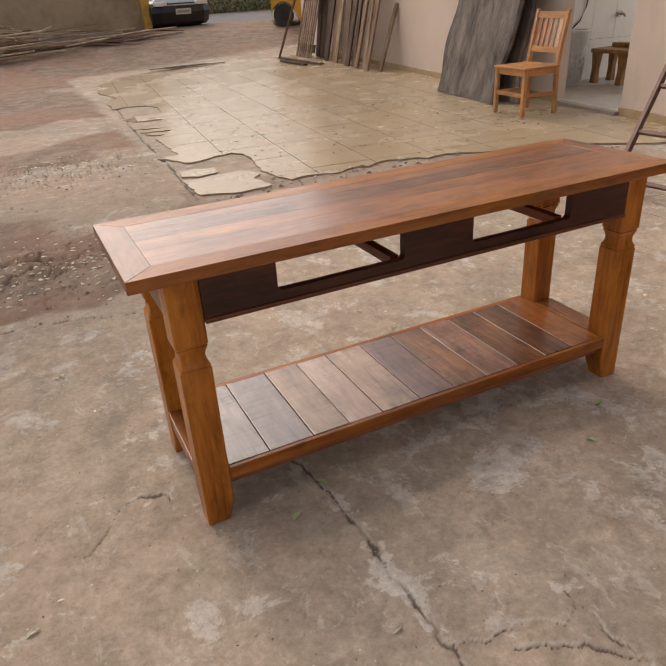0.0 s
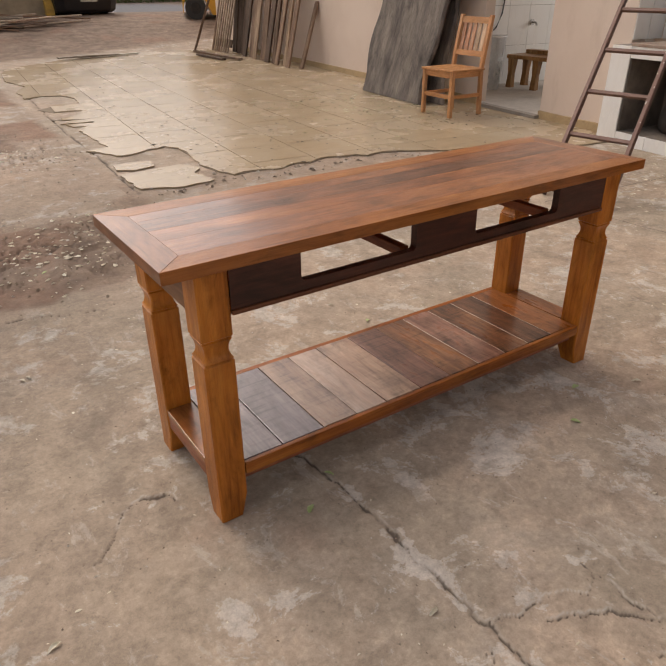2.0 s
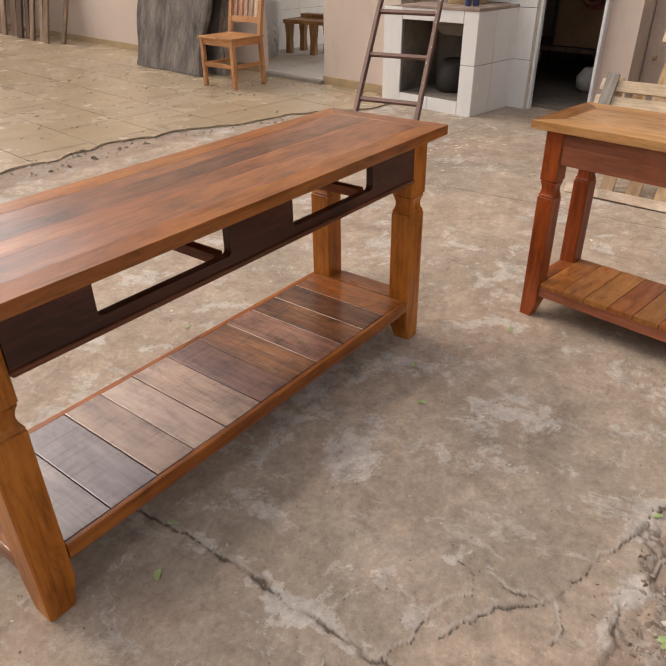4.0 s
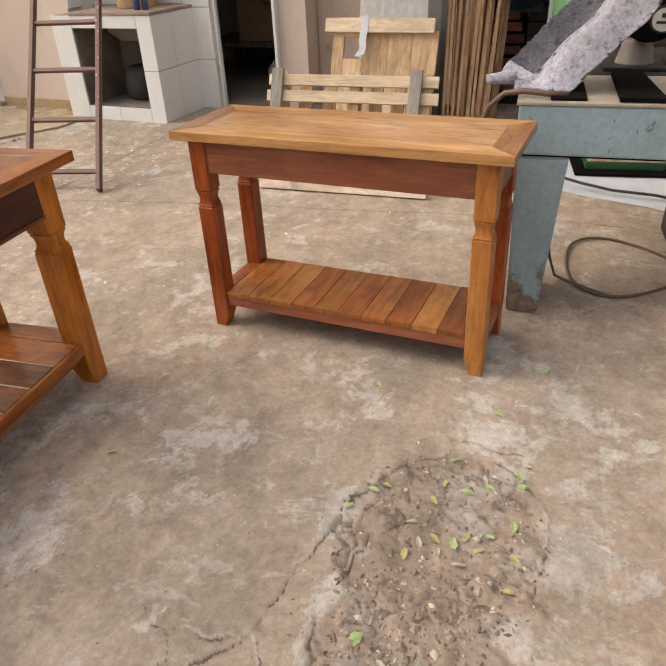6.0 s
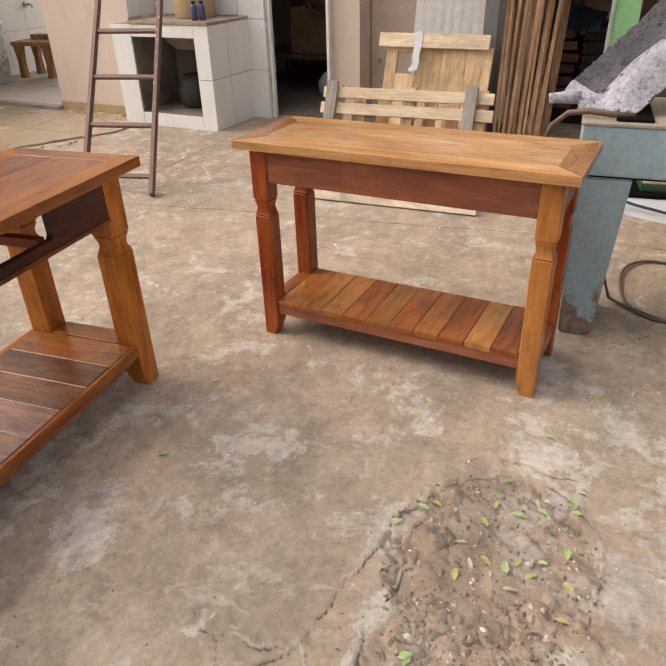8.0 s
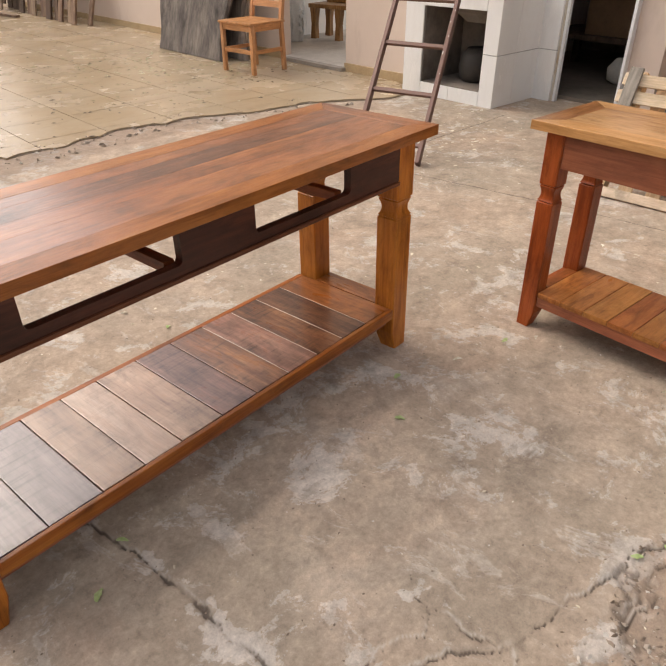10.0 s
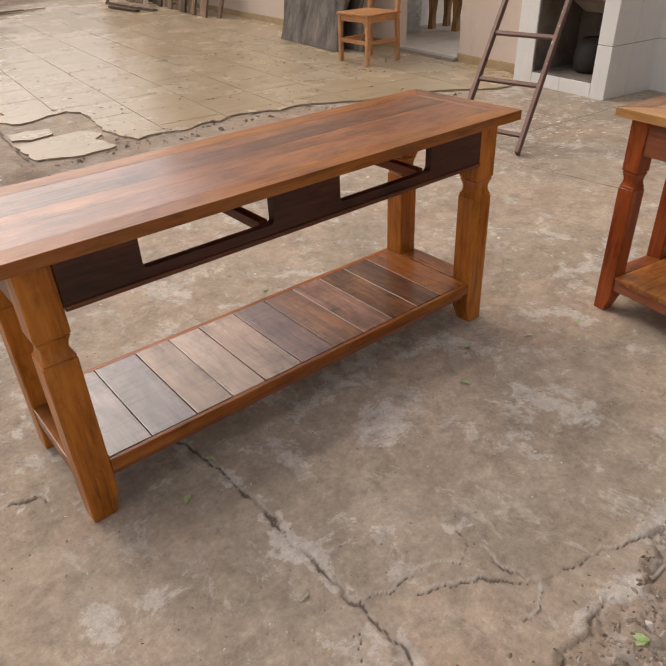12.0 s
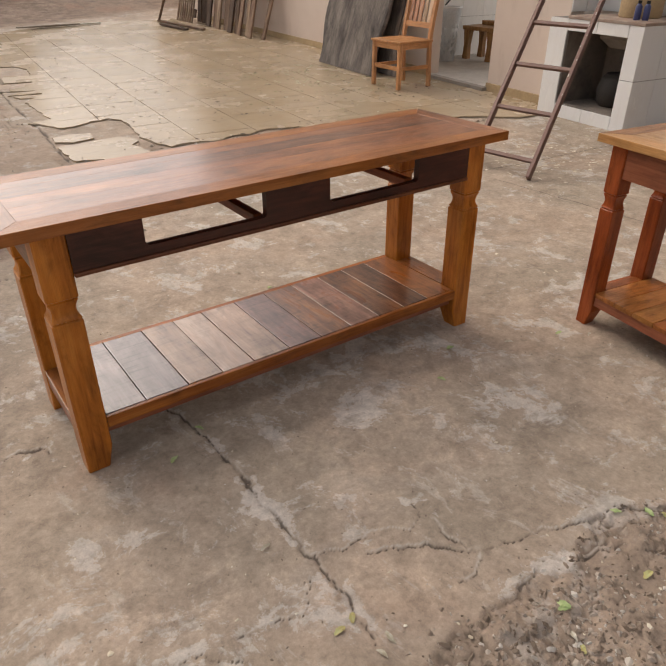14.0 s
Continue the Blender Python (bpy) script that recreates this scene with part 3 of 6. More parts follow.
YARD_CRACKS = [
    ([(2.62, 0.08), (2.8, -0.1), (3.1, -0.2), (3.5, -0.5)], 0.004, 0.004),
    ([(-0.4, 3.02), (0.15, 2.95), (0.4, 2.93), (0.65, 2.85), (0.9, 2.9)], 0.008, 0.008),
    ([(-0.4, 4.15), (0.19, 4.09), (0.33, 3.98), (0.46, 3.93), (0.66, 3.74), (0.8, 3.6)], 0.014, 0.014),
    ([(0.3, 4.1), (0.42, 4.3), (0.6, 4.35)], 0.008, 0.01),
    ([(0.34, 0.95), (0.44, 0.88), (0.55, 0.82), (0.62, 0.8), (0.7, 0.74)], 0.004, 0.004),
    ([(1.36, 4.4), (1.42, 5.4), (1.45, 6.8), (1.6, 9.6)], 0.02, 0.014),
]


def ground_lines(parts):
    out = [parts[0][0]]
    for lo, hi, gap in parts:
        n = max(1, int(round((hi - lo) / gap)))
        out += list(np.linspace(lo, hi, n + 1)[1:])
    return np.array(out)


SHEET = {}


def ground_z(x, y):
    """The height of the ground sheet."""
    xs, ys, z = SHEET["xs"], SHEET["ys"], SHEET["z"]
    x, y = np.asarray(x, float), np.asarray(y, float)
    i = np.clip(np.searchsorted(xs, x) - 1, 0, len(xs) - 2)
    j = np.clip(np.searchsorted(ys, y) - 1, 0, len(ys) - 2)
    a, b = (x - xs[i]) / (xs[i + 1] - xs[i]), (y - ys[j]) / (ys[j + 1] - ys[j])
    return (z[j, i] * (1 - a) + z[j, i + 1] * a) * (1 - b) + (z[j + 1, i] * (1 - a) + z[j + 1, i + 1] * a) * b


def build_ground():
    xs = ground_lines([(-420, -60, 60), (-60, -10, 5), (-10, -2, 0.5), (-2, -0.4, 0.08), (-0.4, 0.2, 0.012), (0.2, 2.15, 0.0055), (2.15, 2.8, 0.011), (2.8, 4.6, 0.014), (4.6, 7.5, 0.08), (7.5, 14, 0.5), (14, 60, 5), (60, 420, 60)])
    ys = ground_lines([(-420, -60, 60), (-60, -8, 4), (-8, -1.2, 0.4), (-1.2, -0.1, 0.03), (-0.1, 1.75, 0.0055), (1.75, 4.6, 0.016), (4.6, 9.0, 0.05), (9.0, 22, 0.25), (22, 60, 3), (60, 420, 60)])
    x, y = np.meshgrid(xs, ys)
    z = rise(x, y)
    wobble = 0.045 * (fbm(x, y, 11, 21, 5) - 0.5)
    wx, wy = x + wobble + 0.014 * (fbm(x, y, 45, 23, 3) - 0.5), y + 0.045 * (fbm(x, y, 11, 41, 5) - 0.5) + 0.014 * (fbm(x, y, 45, 43, 3) - 0.5)
    near = (x > -3) & (x < 8) & (y > -2) & (y < 20)
    z += near * (0.010 * (fbm(x, y, 1.6, 1, 5) - 0.5) + 0.0035 * (fbm(x, y, 30, 9, 3) - 0.5))
    crack, spall, lip = np.zeros(x.shape), np.zeros(x.shape), np.zeros(x.shape)
    for line, width, deep in SLAB_CRACKS + RIM_CRACKS + YARD_CRACKS:
        fray = width * (0.3 + 1.25 * lattice(x, y, 18, 77) ** 2)
        d = near_line(wx, wy, line)
        k = np.exp(-((d / (0.62 * fray)) ** 2)) * (0.4 + 0.6 * step01(lattice(x, y, 13, 79), 0.2, 0.55))
        spall = np.maximum(spall, np.exp(-(((d - 0.016) / 0.02) ** 2)) * step01(fbm(x, y, 9, 95, 4), 0.5, 0.58))
        # the far lip of a crack is broken clean and pale
        far = near_line(wx - 0.0045, wy - 0.006, line)
        lip = np.maximum(lip, np.exp(-((far / 0.0034) ** 2)) * step01(fbm(x, y, 7, 97, 3), 0.44, 0.54) * (y < 2.0))
        z -= deep * k
        crack = np.maximum(crack, k)
    lip *= (1 - crack) ** 2
    # the broken patch of earth in the concrete
    reach = np.hypot((x - HOLE[0]) / 0.29, (y - HOLE[1]) / 0.245) + 0.34 * (fbm(x, y, 6, 61, 4) - 0.5) + 0.3 * (fbm(x, y, 24, 67, 4) - 0.5)
    tail = np.hypot((x - 1.12) / 0.44, (y - 0.35) / 0.23) + 0.5 * (fbm(x, y, 7, 63, 4) - 0.5)
    hole = 1 - step01(np.minimum(reach, tail + 0.02), 0.93, 1.03)
    crag = np.abs(fbm(x, y, 11, 3, 5) - 0.5) * 2
    z -= hole * (0.008 + 0.024 * (fbm(x, y, 20, 5, 4) - 0.5) - 0.05 * crag * lattice(x, y, 7, 19))
    crack = np.maximum(crack, hole * 0.6 * step01(0.07 - crag, 0, 0.05))
    # bare soil on the open side of the yard
    edge = 1.42 + 0.25 * (fbm(x, y, 1.5, 31, 4) - 0.5)
    left = step01(edge - x, 0.0, 0.12) * step01(y - 2.92 - 0.5 * (fbm(x, y, 2.2, 33, 4) - 0.5) - 0.25 * np.clip(x - 0.4, 0, 2), 0.0, 0.1)
    beyond = step01(y - (12.6 + 0.32 * x) - 0.6 * (fbm(x, y, 1.1, 35, 3) - 0.5), 0, 0.3)
    slab = step01(fbm(x, y, 0.8, 37, 3), 0.5, 0.56) * (y > 4.1) * (y < 12)
    strip = step01(y - 4.12, 0, 0.08) * step01(4.75 - y, 0, 0.2) * (x > 1.3) * (x < 5.2)
    soil = np.clip(left * (1 - 0.75 * slab) + beyond + 0.42 * hole + 0.45 * strip + (np.hypot(x, y) > 40), 0, 1)
    rubble = left * np.exp(-(((y - 3.55 - 0.2 * x) / 0.4) ** 2)) + left * np.exp(-(((y - 5.85 - 0.1 * x) / 0.4) ** 2))
    clod = np.abs(fbm(x, y, 6.5, 83, 4) - 0.5)
    crack = np.maximum(crack, np.clip(rubble, 0, 1) * 0.9 * (1 - step01(clod, 0.006, 0.022)))
    z -= np.clip(rubble, 0, 1) * 0.02 * (1 - step01(clod, 0.0, 0.03))
    slabby = left * np.exp(-(((y - 3.72 - 0.12 * x) / 0.2) ** 2))
    cell = np.abs(fbm(x, y, 3.4, 87, 3) - 0.5)
    crack = np.maximum(crack, np.clip(slabby, 0, 1) * (1 - step01(cell, 0.008, 0.03)))
    z -= 0.02 * np.clip(slabby, 0, 1) * (1 - step01(cell, 0.0, 0.03))
    z += rubble * 0.06 * (fbm(x, y, 10, 13, 5) - 0.5) + left * 0.05 * (fbm(x, y, 1.0, 15, 3) - 0.5)
    pale = step01(fbm(x, y, 2.2, 51, 5), 0.5, 0.66) * 0.6 + 0.55 * np.exp(-(((x - 2.12) / 0.2) ** 2 + ((y - 0.5) / 0.45) ** 2)) + 0.4 * np.exp(-(((x - 1.9) / 0.3) ** 2 + ((y - 0.0) / 0.2) ** 2))
    pale = np.clip(pale + 0.9 * spall * (y < 2.5) + 0.9 * np.exp(-(((x - 0.83) / 0.09) ** 2 + ((y - 0.8) / 0.12) ** 2)) + 0.9 * left * np.exp(-(((y - 5.9) / 0.4) ** 2 + ((x - 0.65) / 0.4) ** 2)), 0, 1)
    red = step01(fbm(x, y, 1.3, 71, 4), 0.56, 0.68) * (left + beyond)
    red = np.clip(0.7 * red + np.exp(-(((x - 0.76) / 0.45) ** 2 + ((y - 9.0) / 0.5) ** 2)) + 0.8 * np.exp(-(((x - 0.25) / 0.25) ** 2 + ((y - 5.4) / 0.25) ** 2)) + 0.7 * np.exp(-(((x - 0.5) / 0.7) ** 2 + ((y - 12.6) / 0.7) ** 2)), 0, 1)
    road = step01(y + 0.25 * x, 20.6, 20.9) * step01(27.5 - y - 0.25 * x, 0, 0.4)
    # broad colour pools, some darker; those before the long console paint out its shadow
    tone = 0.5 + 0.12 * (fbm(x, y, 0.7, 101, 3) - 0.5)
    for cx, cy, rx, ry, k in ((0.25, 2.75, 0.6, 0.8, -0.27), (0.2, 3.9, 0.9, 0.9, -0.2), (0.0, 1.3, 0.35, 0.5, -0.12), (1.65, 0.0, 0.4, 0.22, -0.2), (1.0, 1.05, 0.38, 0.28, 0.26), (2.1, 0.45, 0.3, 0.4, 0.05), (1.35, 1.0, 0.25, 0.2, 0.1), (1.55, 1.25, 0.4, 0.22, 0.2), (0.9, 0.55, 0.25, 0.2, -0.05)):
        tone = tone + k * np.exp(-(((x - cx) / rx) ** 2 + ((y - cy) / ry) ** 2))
    SHEET.update(xs=xs, ys=ys, z=z)
    n, m = x.shape
    idx = np.arange(n * m).reshape(n, m)
    quads = np.stack([idx[:-1, :-1], idx[:-1, 1:], idx[1:, 1:], idx[1:, :-1]], -1).reshape(-1, 4)
    me = bpy.data.meshes.new("ground")
    me.vertices.add(n * m)
    me.vertices.foreach_set("co", np.stack([x, y, z], -1).astype(np.float32).ravel())
    me.loops.add(quads.size)
    me.loops.foreach_set("vertex_index", quads.astype(np.int32).ravel())
    me.polygons.add(len(quads))
    me.polygons.foreach_set("loop_start", np.arange(0, quads.size, 4, dtype=np.int32))
    me.update(calc_edges=True)
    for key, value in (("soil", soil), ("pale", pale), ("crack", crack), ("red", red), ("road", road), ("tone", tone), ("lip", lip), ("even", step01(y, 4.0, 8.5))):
        me.attributes.new(key, "FLOAT", "POINT").data.foreach_set("value", value.astype(np.float32).ravel())
    me.polygons.foreach_set("use_smooth", np.ones(len(quads), bool))
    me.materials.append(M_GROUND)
    return tagged(new("ground", me), "cracked stained concrete yard with patches of reddish bare soil", "ground", kind="structure")


build_ground()


def joint_ribbon(line, width, seed):
    """A dirt-filled joint between two concrete slabs, uneven in width."""
    r = random.Random(seed)
    bm, rows = B(), []
    for (ax, ay), (bx, by) in zip(line, line[1:]):
        length = math.hypot(bx - ax, by - ay)
        n = max(2, int(length / 0.03))
        nx, ny = -(by - ay) / length, (bx - ax) / length
        for k in range(n):
            t = k / n
            x, y = ax + (bx - ax) * t, ay + (by - ay) * t
            off, w = 0.012 * noise.noise(Vector((x * 5, y * 5, seed))) + r.uniform(-0.002, 0.002), width * (0.35 + 0.9 * r.random())
            pts = [(x + nx * (off + s * w), y + ny * (off + s * w)) for s in (-0.5, 0.5)]
            rows.append([bm.verts.new((px, py, float(ground_z(px, py)) + 0.0012)) for px, py in pts])
    for p, q in zip(rows, rows[1:]):
        bm.faces.new((p[0], p[1], q[1], q[0]))
    bmesh.ops.recalc_face_normals(bm, faces=bm.faces)
    return solid("ground_joint", bm, M_JOINT, "dark dirt-filled joint between the concrete slabs", "joint", kind="structure")


M_JOINT = plain("joint_dirt", (0.15, 0.115, 0.085), 0.95, grime=0.6)
joint_ribbon([(3.40, 2.83), (3.58, 2.81), (3.93, 2.77), (4.3, 2.75), (4.67, 2.73), (5.0, 2.72)], 0.008, 1)
joint_ribbon([(3.43, 2.66), (3.48, 2.21), (3.53, 1.66), (3.55, 1.1), (3.60, 0.47), (3.60, 0.06), (3.57, -0.16), (3.5, -0.5)], 0.006, 2)


# ---- the house: a frame turned six degrees, u into the house and v along its front ----
HOUSE = pose(5.07, 2.895, 0, 0, 0, -6)


def at_house(u, v, z=0.0):
    return HOUSE @ Vector((u, v, z))


def wall(name, u0, u1, v0, v1, z0, z1, material, label):
    ob = solid(name, box(B(), u0, u1, v0, v1, z0, z1), material, label, "wall", HOUSE, kind="structure")
    return ob


W = "beige plastered house wall with faint stains"
F = 0.21
wall("wall_front_1", F, F + 0.12, 2.78, 11.6, -0.05, 4.8, M_PLASTER, W)
wall("wall_front_2", F, F + 0.16, 0.905, 1.82, -0.05, 4.8, M_PLASTER, W)
wall("wall_front_3", F, F + 0.12, 1.82, 2.78, 2.05, 4.8, M_PLASTER, W)
wall("wall_behind_stove", 0.56, 0.67, 0.085, 0.905, -0.05, 4.8, M_PLASTER, W)
wall("wall_front_4", 0.67, 0.83, -0.91, -0.68, -0.05, 4.8, M_PLASTER, W)
wall("wall_front_5", 0.67, 0.83, -0.68, -0.135, 2.05, 4.8, M_PLASTER, W)
wall("wall_recess", 0.92, 1.07, -2.1, -0.80, -0.05, 4.8, M_PLASTER, W)
wall("wall_return", 0.8305, 0.92, -0.908, -0.78, -0.05, 3.2, M_PLASTER, W)
wall("wall_side_end", F + 0.16, 4.2, 11.44, 11.6, -0.05, 4.8, M_PLASTER, W)
wall("wall_rear_1", 4.2, 4.36, -6.0, 1.3, -0.05, 3.2, M_PLASTER, W)
wall("wall_rear_2", 4.2, 4.36, 3.5, 11.6, -0.05, 3.2, M_PLASTER, W)
wall("wall_rear_3", 4.2, 4.36, 1.3, 3.5, -0.05, 0.9, M_PLASTER, W)
wall("wall_rear_4", 4.2, 4.36, 1.3, 3.5, 2.3, 3.2, M_PLASTER, W)
# unseen wall, added low over the opening to darken the shed
wall("wall_shed_front", 0.26, 0.36, -6.0, -2.1, 1.25, 4.8, M_PLASTER, W)
wall("wall_between", 0.67, 4.2, 0.905, 1.05, -0.05, 3.2, M_PLASTER, W)
wall("wall_shed_side", 1.07, 4.2, -2.1, -1.95, -0.05, 3.2, M_SOOT, "dark side wall of the workshop")
wall("wall_shed_end", -0.4, 4.36, -6.16, -6.0, -0.05, 4.8, M_PLASTER, W)
solid("ceiling", box(box(B(), F + 0.16, 4.2, 0.905, 11.44, 3.2, 3.35), 0.25, 4.2, -6.0, 0.905, 3.201, 3.351), M_CONC, "plain concrete ceiling slab over the house", "ceiling", HOUSE, kind="structure")
solid("floor_room", box(B(), F, 4.2, 0.905, 11.44, -0.06, 0.035), M_ROOMFLOOR, "dusty pale room floor behind the doorway", "floor", HOUSE, kind="structure")
solid("floor_workshop", box(B(), 0.68, 4.2, -2.0, 0.904, -0.06, 0.028), M_SHOPFLOOR, "dirty brown screed floor, darkened in colour for the unlit workshop", "floor", HOUSE, kind="structure")
for i, (v0, v1) in enumerate(((2.78, 10.6), (0.93, 1.82))):
    solid(f"baseboard_{i + 1}", box(B(), F - 0.022, F, v0, v1, -0.01, 0.085, 0.004), M_SKIRT, "ochre painted skirting along the foot of the wall", "skirting", HOUSE, kind="structure")


def masonry_stove():
    """The tiled outdoor wood stove with its open firebox."""
    ob = thing("masonry_stove", "white tiled masonry wood stove with an open sooty firebox", "stove", HOUSE)
    D = 0.56
    core = B()
    box(core, 0.012, D, 0.012, 0.13, 0, 0.745)
    box(core, 0.012, D, 0.715, 0.893, 0, 0.745)
    box(core, 0.012, D, 0.13, 0.715, 0.0, 0.10)
    box(core, D - 0.05, D, 0.13, 0.715, 0.10, 0.66)
    box(core, 0.012, D, 0.13, 0.715, 0.66, 0.745)
    part("body", core, M_GROUT, ob, "grey masonry under the tiles")
    lining = B()
    box(lining, 0.02, D - 0.06, 0.131, 0.137, 0.1, 0.655)
    box(lining, 0.02, D - 0.06, 0.708, 0.714, 0.1, 0.655)
    box(lining, D - 0.06, D - 0.051, 0.137, 0.708, 0.1, 0.655)
    box(lining, 0.02, D - 0.06, 0.137, 0.708, 0.1, 0.106)
    part("firebox_lining", lining, M_SOOT, ob, "soot-stained lining")
    part("smoke_shelf", loft(B(), [[(0.28, 0.138, z), (0.28, 0.62, z), (0.5, 0.62, z), (0.5, 0.138, z)] if k else [(0.34, 0.138, z), (0.34, 0.55, z), (0.5, 0.55, z), (0.5, 0.138, z)] for k, z in enumerate((0.53, 0.6, 0.655))]), M_CONC, ob, "pale plastered slab under the flue")
    part("countertop", box(B(), -0.006, D, -0.005, 0.72, 0.7455, 0.768, 0.004), M_COUNTER, ob, "stained tiled counter")

    def tile(u0, u1, v0, v1, z0, z1):
        part("tile", box(B(), u0, u1, v0, v1, z0, z1, 0.0025), M_WHITE, ob)

    for z0, z1 in ((0.0, 0.370), (0.374, 0.7445)):
        tile(0.0, 0.012, 0.0, 0.128, z0, z1)
        tile(0.0, 0.012, 0.717, 0.893, z0, z1)
        tile(0.012, 0.248, 0.0, 0.012, z0, z1)
        tile(0.252, D, 0.0, 0.012, z0, z1)
        tile(0.0, 0.205, 0.893, 0.904, z0, z1)
    for v0, v1 in ((0.132, 0.42), (0.424, 0.713)):
        tile(0.0, 0.012, v0, v1, 0.0, 0.10)
        tile(0.0, 0.012, v0, v1, 0.66, 0.7445)
    return ob


masonry_stove()


def tiled_back():
    """White tiles on the wall behind and beside the counter."""
    ob = thing("wall_tiles_stove", "white glazed wall tiles above the stove counter", "wall tiles", HOUSE, kind="structure")
    for j in range(3):
        z0, z1 = 0.772 + 0.374 * j, 0.772 + 0.374 * j + 0.370
        for v0, v1 in ((0.086, 0.36), (0.364, 0.64), (0.644, 0.892)):
            part("tile", box(B(), 0.549, 0.5595, v0, v1, z0, z1, 0.0025), M_WHITE, ob)
        part("tile", box(B(), 0.212, 0.37, 0.8935, 0.9045, z0, z1, 0.0025), M_WHITE, ob)
        part("tile", box(B(), 0.374, 0.546, 0.8935, 0.9045, z0, z1, 0.0025), M_WHITE, ob)


tiled_back()


def tiled_jamb():
    ob = thing("trim_tiled_pillar", "white tiled pillar beside the workshop doorway", "pillar", HOUSE, kind="structure")
    part("core", box(B(), 0.562, 0.67, -0.143, 0.08, 0, 2.8), M_GROUT, ob)
    for z in range(7):
        z0, z1 = z * 0.374, z * 0.374 + 0.370
        part("tile", box(B(), 0.55, 0.562, -0.155, 0.08, z0, z1, 0.0025), M_WHITE, ob)
        part("tile", box(B(), 0.562, 0.67, -0.155, -0.143, z0, z1, 0.0025), M_WHITE, ob)


tiled_jamb()


def door_frame():
    ob = thing("door_frame", "white painted metal frame of the open workshop doorway", "door frame", HOUSE, kind="structure")
    part("jamb", box(B(), 0.566, 0.62, -0.172, -0.1555, 0, 2.05, 0.003), M_JAMB, ob, "chipped ochre and white edge")
    part("jamb", box(B(), 0.57, 0.61, -0.195, -0.1725, 0, 2.05, 0.003), M_WBRIGHT, ob)
    part("jamb", box(B(), 0.615, 0.75, -0.679, -0.655, 0, 2.05, 0.003), M_WBRIGHT, ob)
    part("head", box(B(), 0.615, 0.75, -0.655, -0.195, 2.0, 2.05, 0.003), M_WPAINT, ob)


door_frame()

# ---- tiled terrace ----
PAVE = pose(2.31, 4.66, 0, 0, 0, -5)
PITCH = 0.49
EDGE = [(1.58, 5.80), (1.40, 5.75), (1.59, 5.43), (1.78, 5.52), (1.96, 5.56), (2.05, 5.45), (2.03, 5.09), (1.98, 4.85), (2.00, 4.63), (2.08, 4.46), (2.23, 4.47), (2.32, 4.44), (2.44, 4.41), (2.56, 4.48), (2.71, 4.46), (2.89, 4.53), (3.05, 4.48), (3.18, 4.40), (3.33, 4.43),
        (3.50, 4.36), (3.82, 4.16), (4.30, 4.08), (4.60, 3.86), (4.83, 3.68), (5.18, 3.66), (5.30, 3.91), (5.44, 4.06), (5.65, 5.84), (5.92, 8.60), (6.16, 10.60), (6.36, 13.20), (6.16, 14.40), (4.99, 14.30), (3.91, 13.50), (2.84, 13.00), (1.81, 12.10), (1.66, 11.40), (1.58, 10.60), (1.71, 9.90), (1.53, 9.50),
        (1.51, 8.84), (1.71, 8.95), (1.91, 8.86), (2.00, 8.60), (1.94, 8.10), (1.71, 8.20), (1.47, 8.00), (1.58, 7.75), (1.86, 7.70), (1.71, 7.40), (1.47, 7.30), (1.86, 7.10), (1.56, 6.60)]


def ragged(points, seed, amount, gap=0.06):
    """The outline with a chipped, uneven edge."""
    r = random.Random(seed)
    out = []
    for (ax, ay), (bx, by) in zip(points, points[1:] + points[:1]):
        n = max(1, int(math.hypot(bx - ax, by - ay) / gap))
        for k in range(n):
            t = k / n
            out.append((ax + (bx - ax) * t + r.uniform(-amount, amount), ay + (by - ay) * t + r.uniform(-amount, amount)))
    return out


def clipped(tile, outline):
    """The part of a convex tile inside an outline, as triangulated faces."""
    from_tile = len(tile)
    verts = [Vector(p) for p in tile] + [Vector(p) for p in outline]
    faces = [list(range(from_tile)), list(range(from_tile, len(verts)))]
    vs, _, fs, _, _, origin = delaunay_2d_cdt(verts, [], faces, 0, 1e-5)
    return vs, [f for f, o in zip(fs, origin) if 0 in o and 1 in o]


def inside(p, outline):
    x, y, hit = p[0], p[1], False
    for (ax, ay), (bx, by) in zip(outline, outline[1:] + outline[:1]):
        if (ay > y) != (by > y) and x < (bx - ax) * (y - ay) / (by - ay) + ax:
            hit = not hit
    return hit


def slab_from(vs, fs, z0, z1):
    bm = B()
    top = {}
    for f in fs:
        for i in f:
            if i not in top:
                top[i] = bm.verts.new((vs[i][0], vs[i][1], z1))
        try:
            bm.faces.new([top[i] for i in f])
        except ValueError:
            pass
    out = bmesh.ops.extrude_face_region(bm, geom=list(bm.faces))
    low = [g for g in out["geom"] if isinstance(g, bmesh.types.BMVert)]
    bmesh.ops.translate(bm, verts=low, vec=(0, 0, z0 - z1))
    bmesh.ops.recalc_face_normals(bm, faces=bm.faces)
    return bm


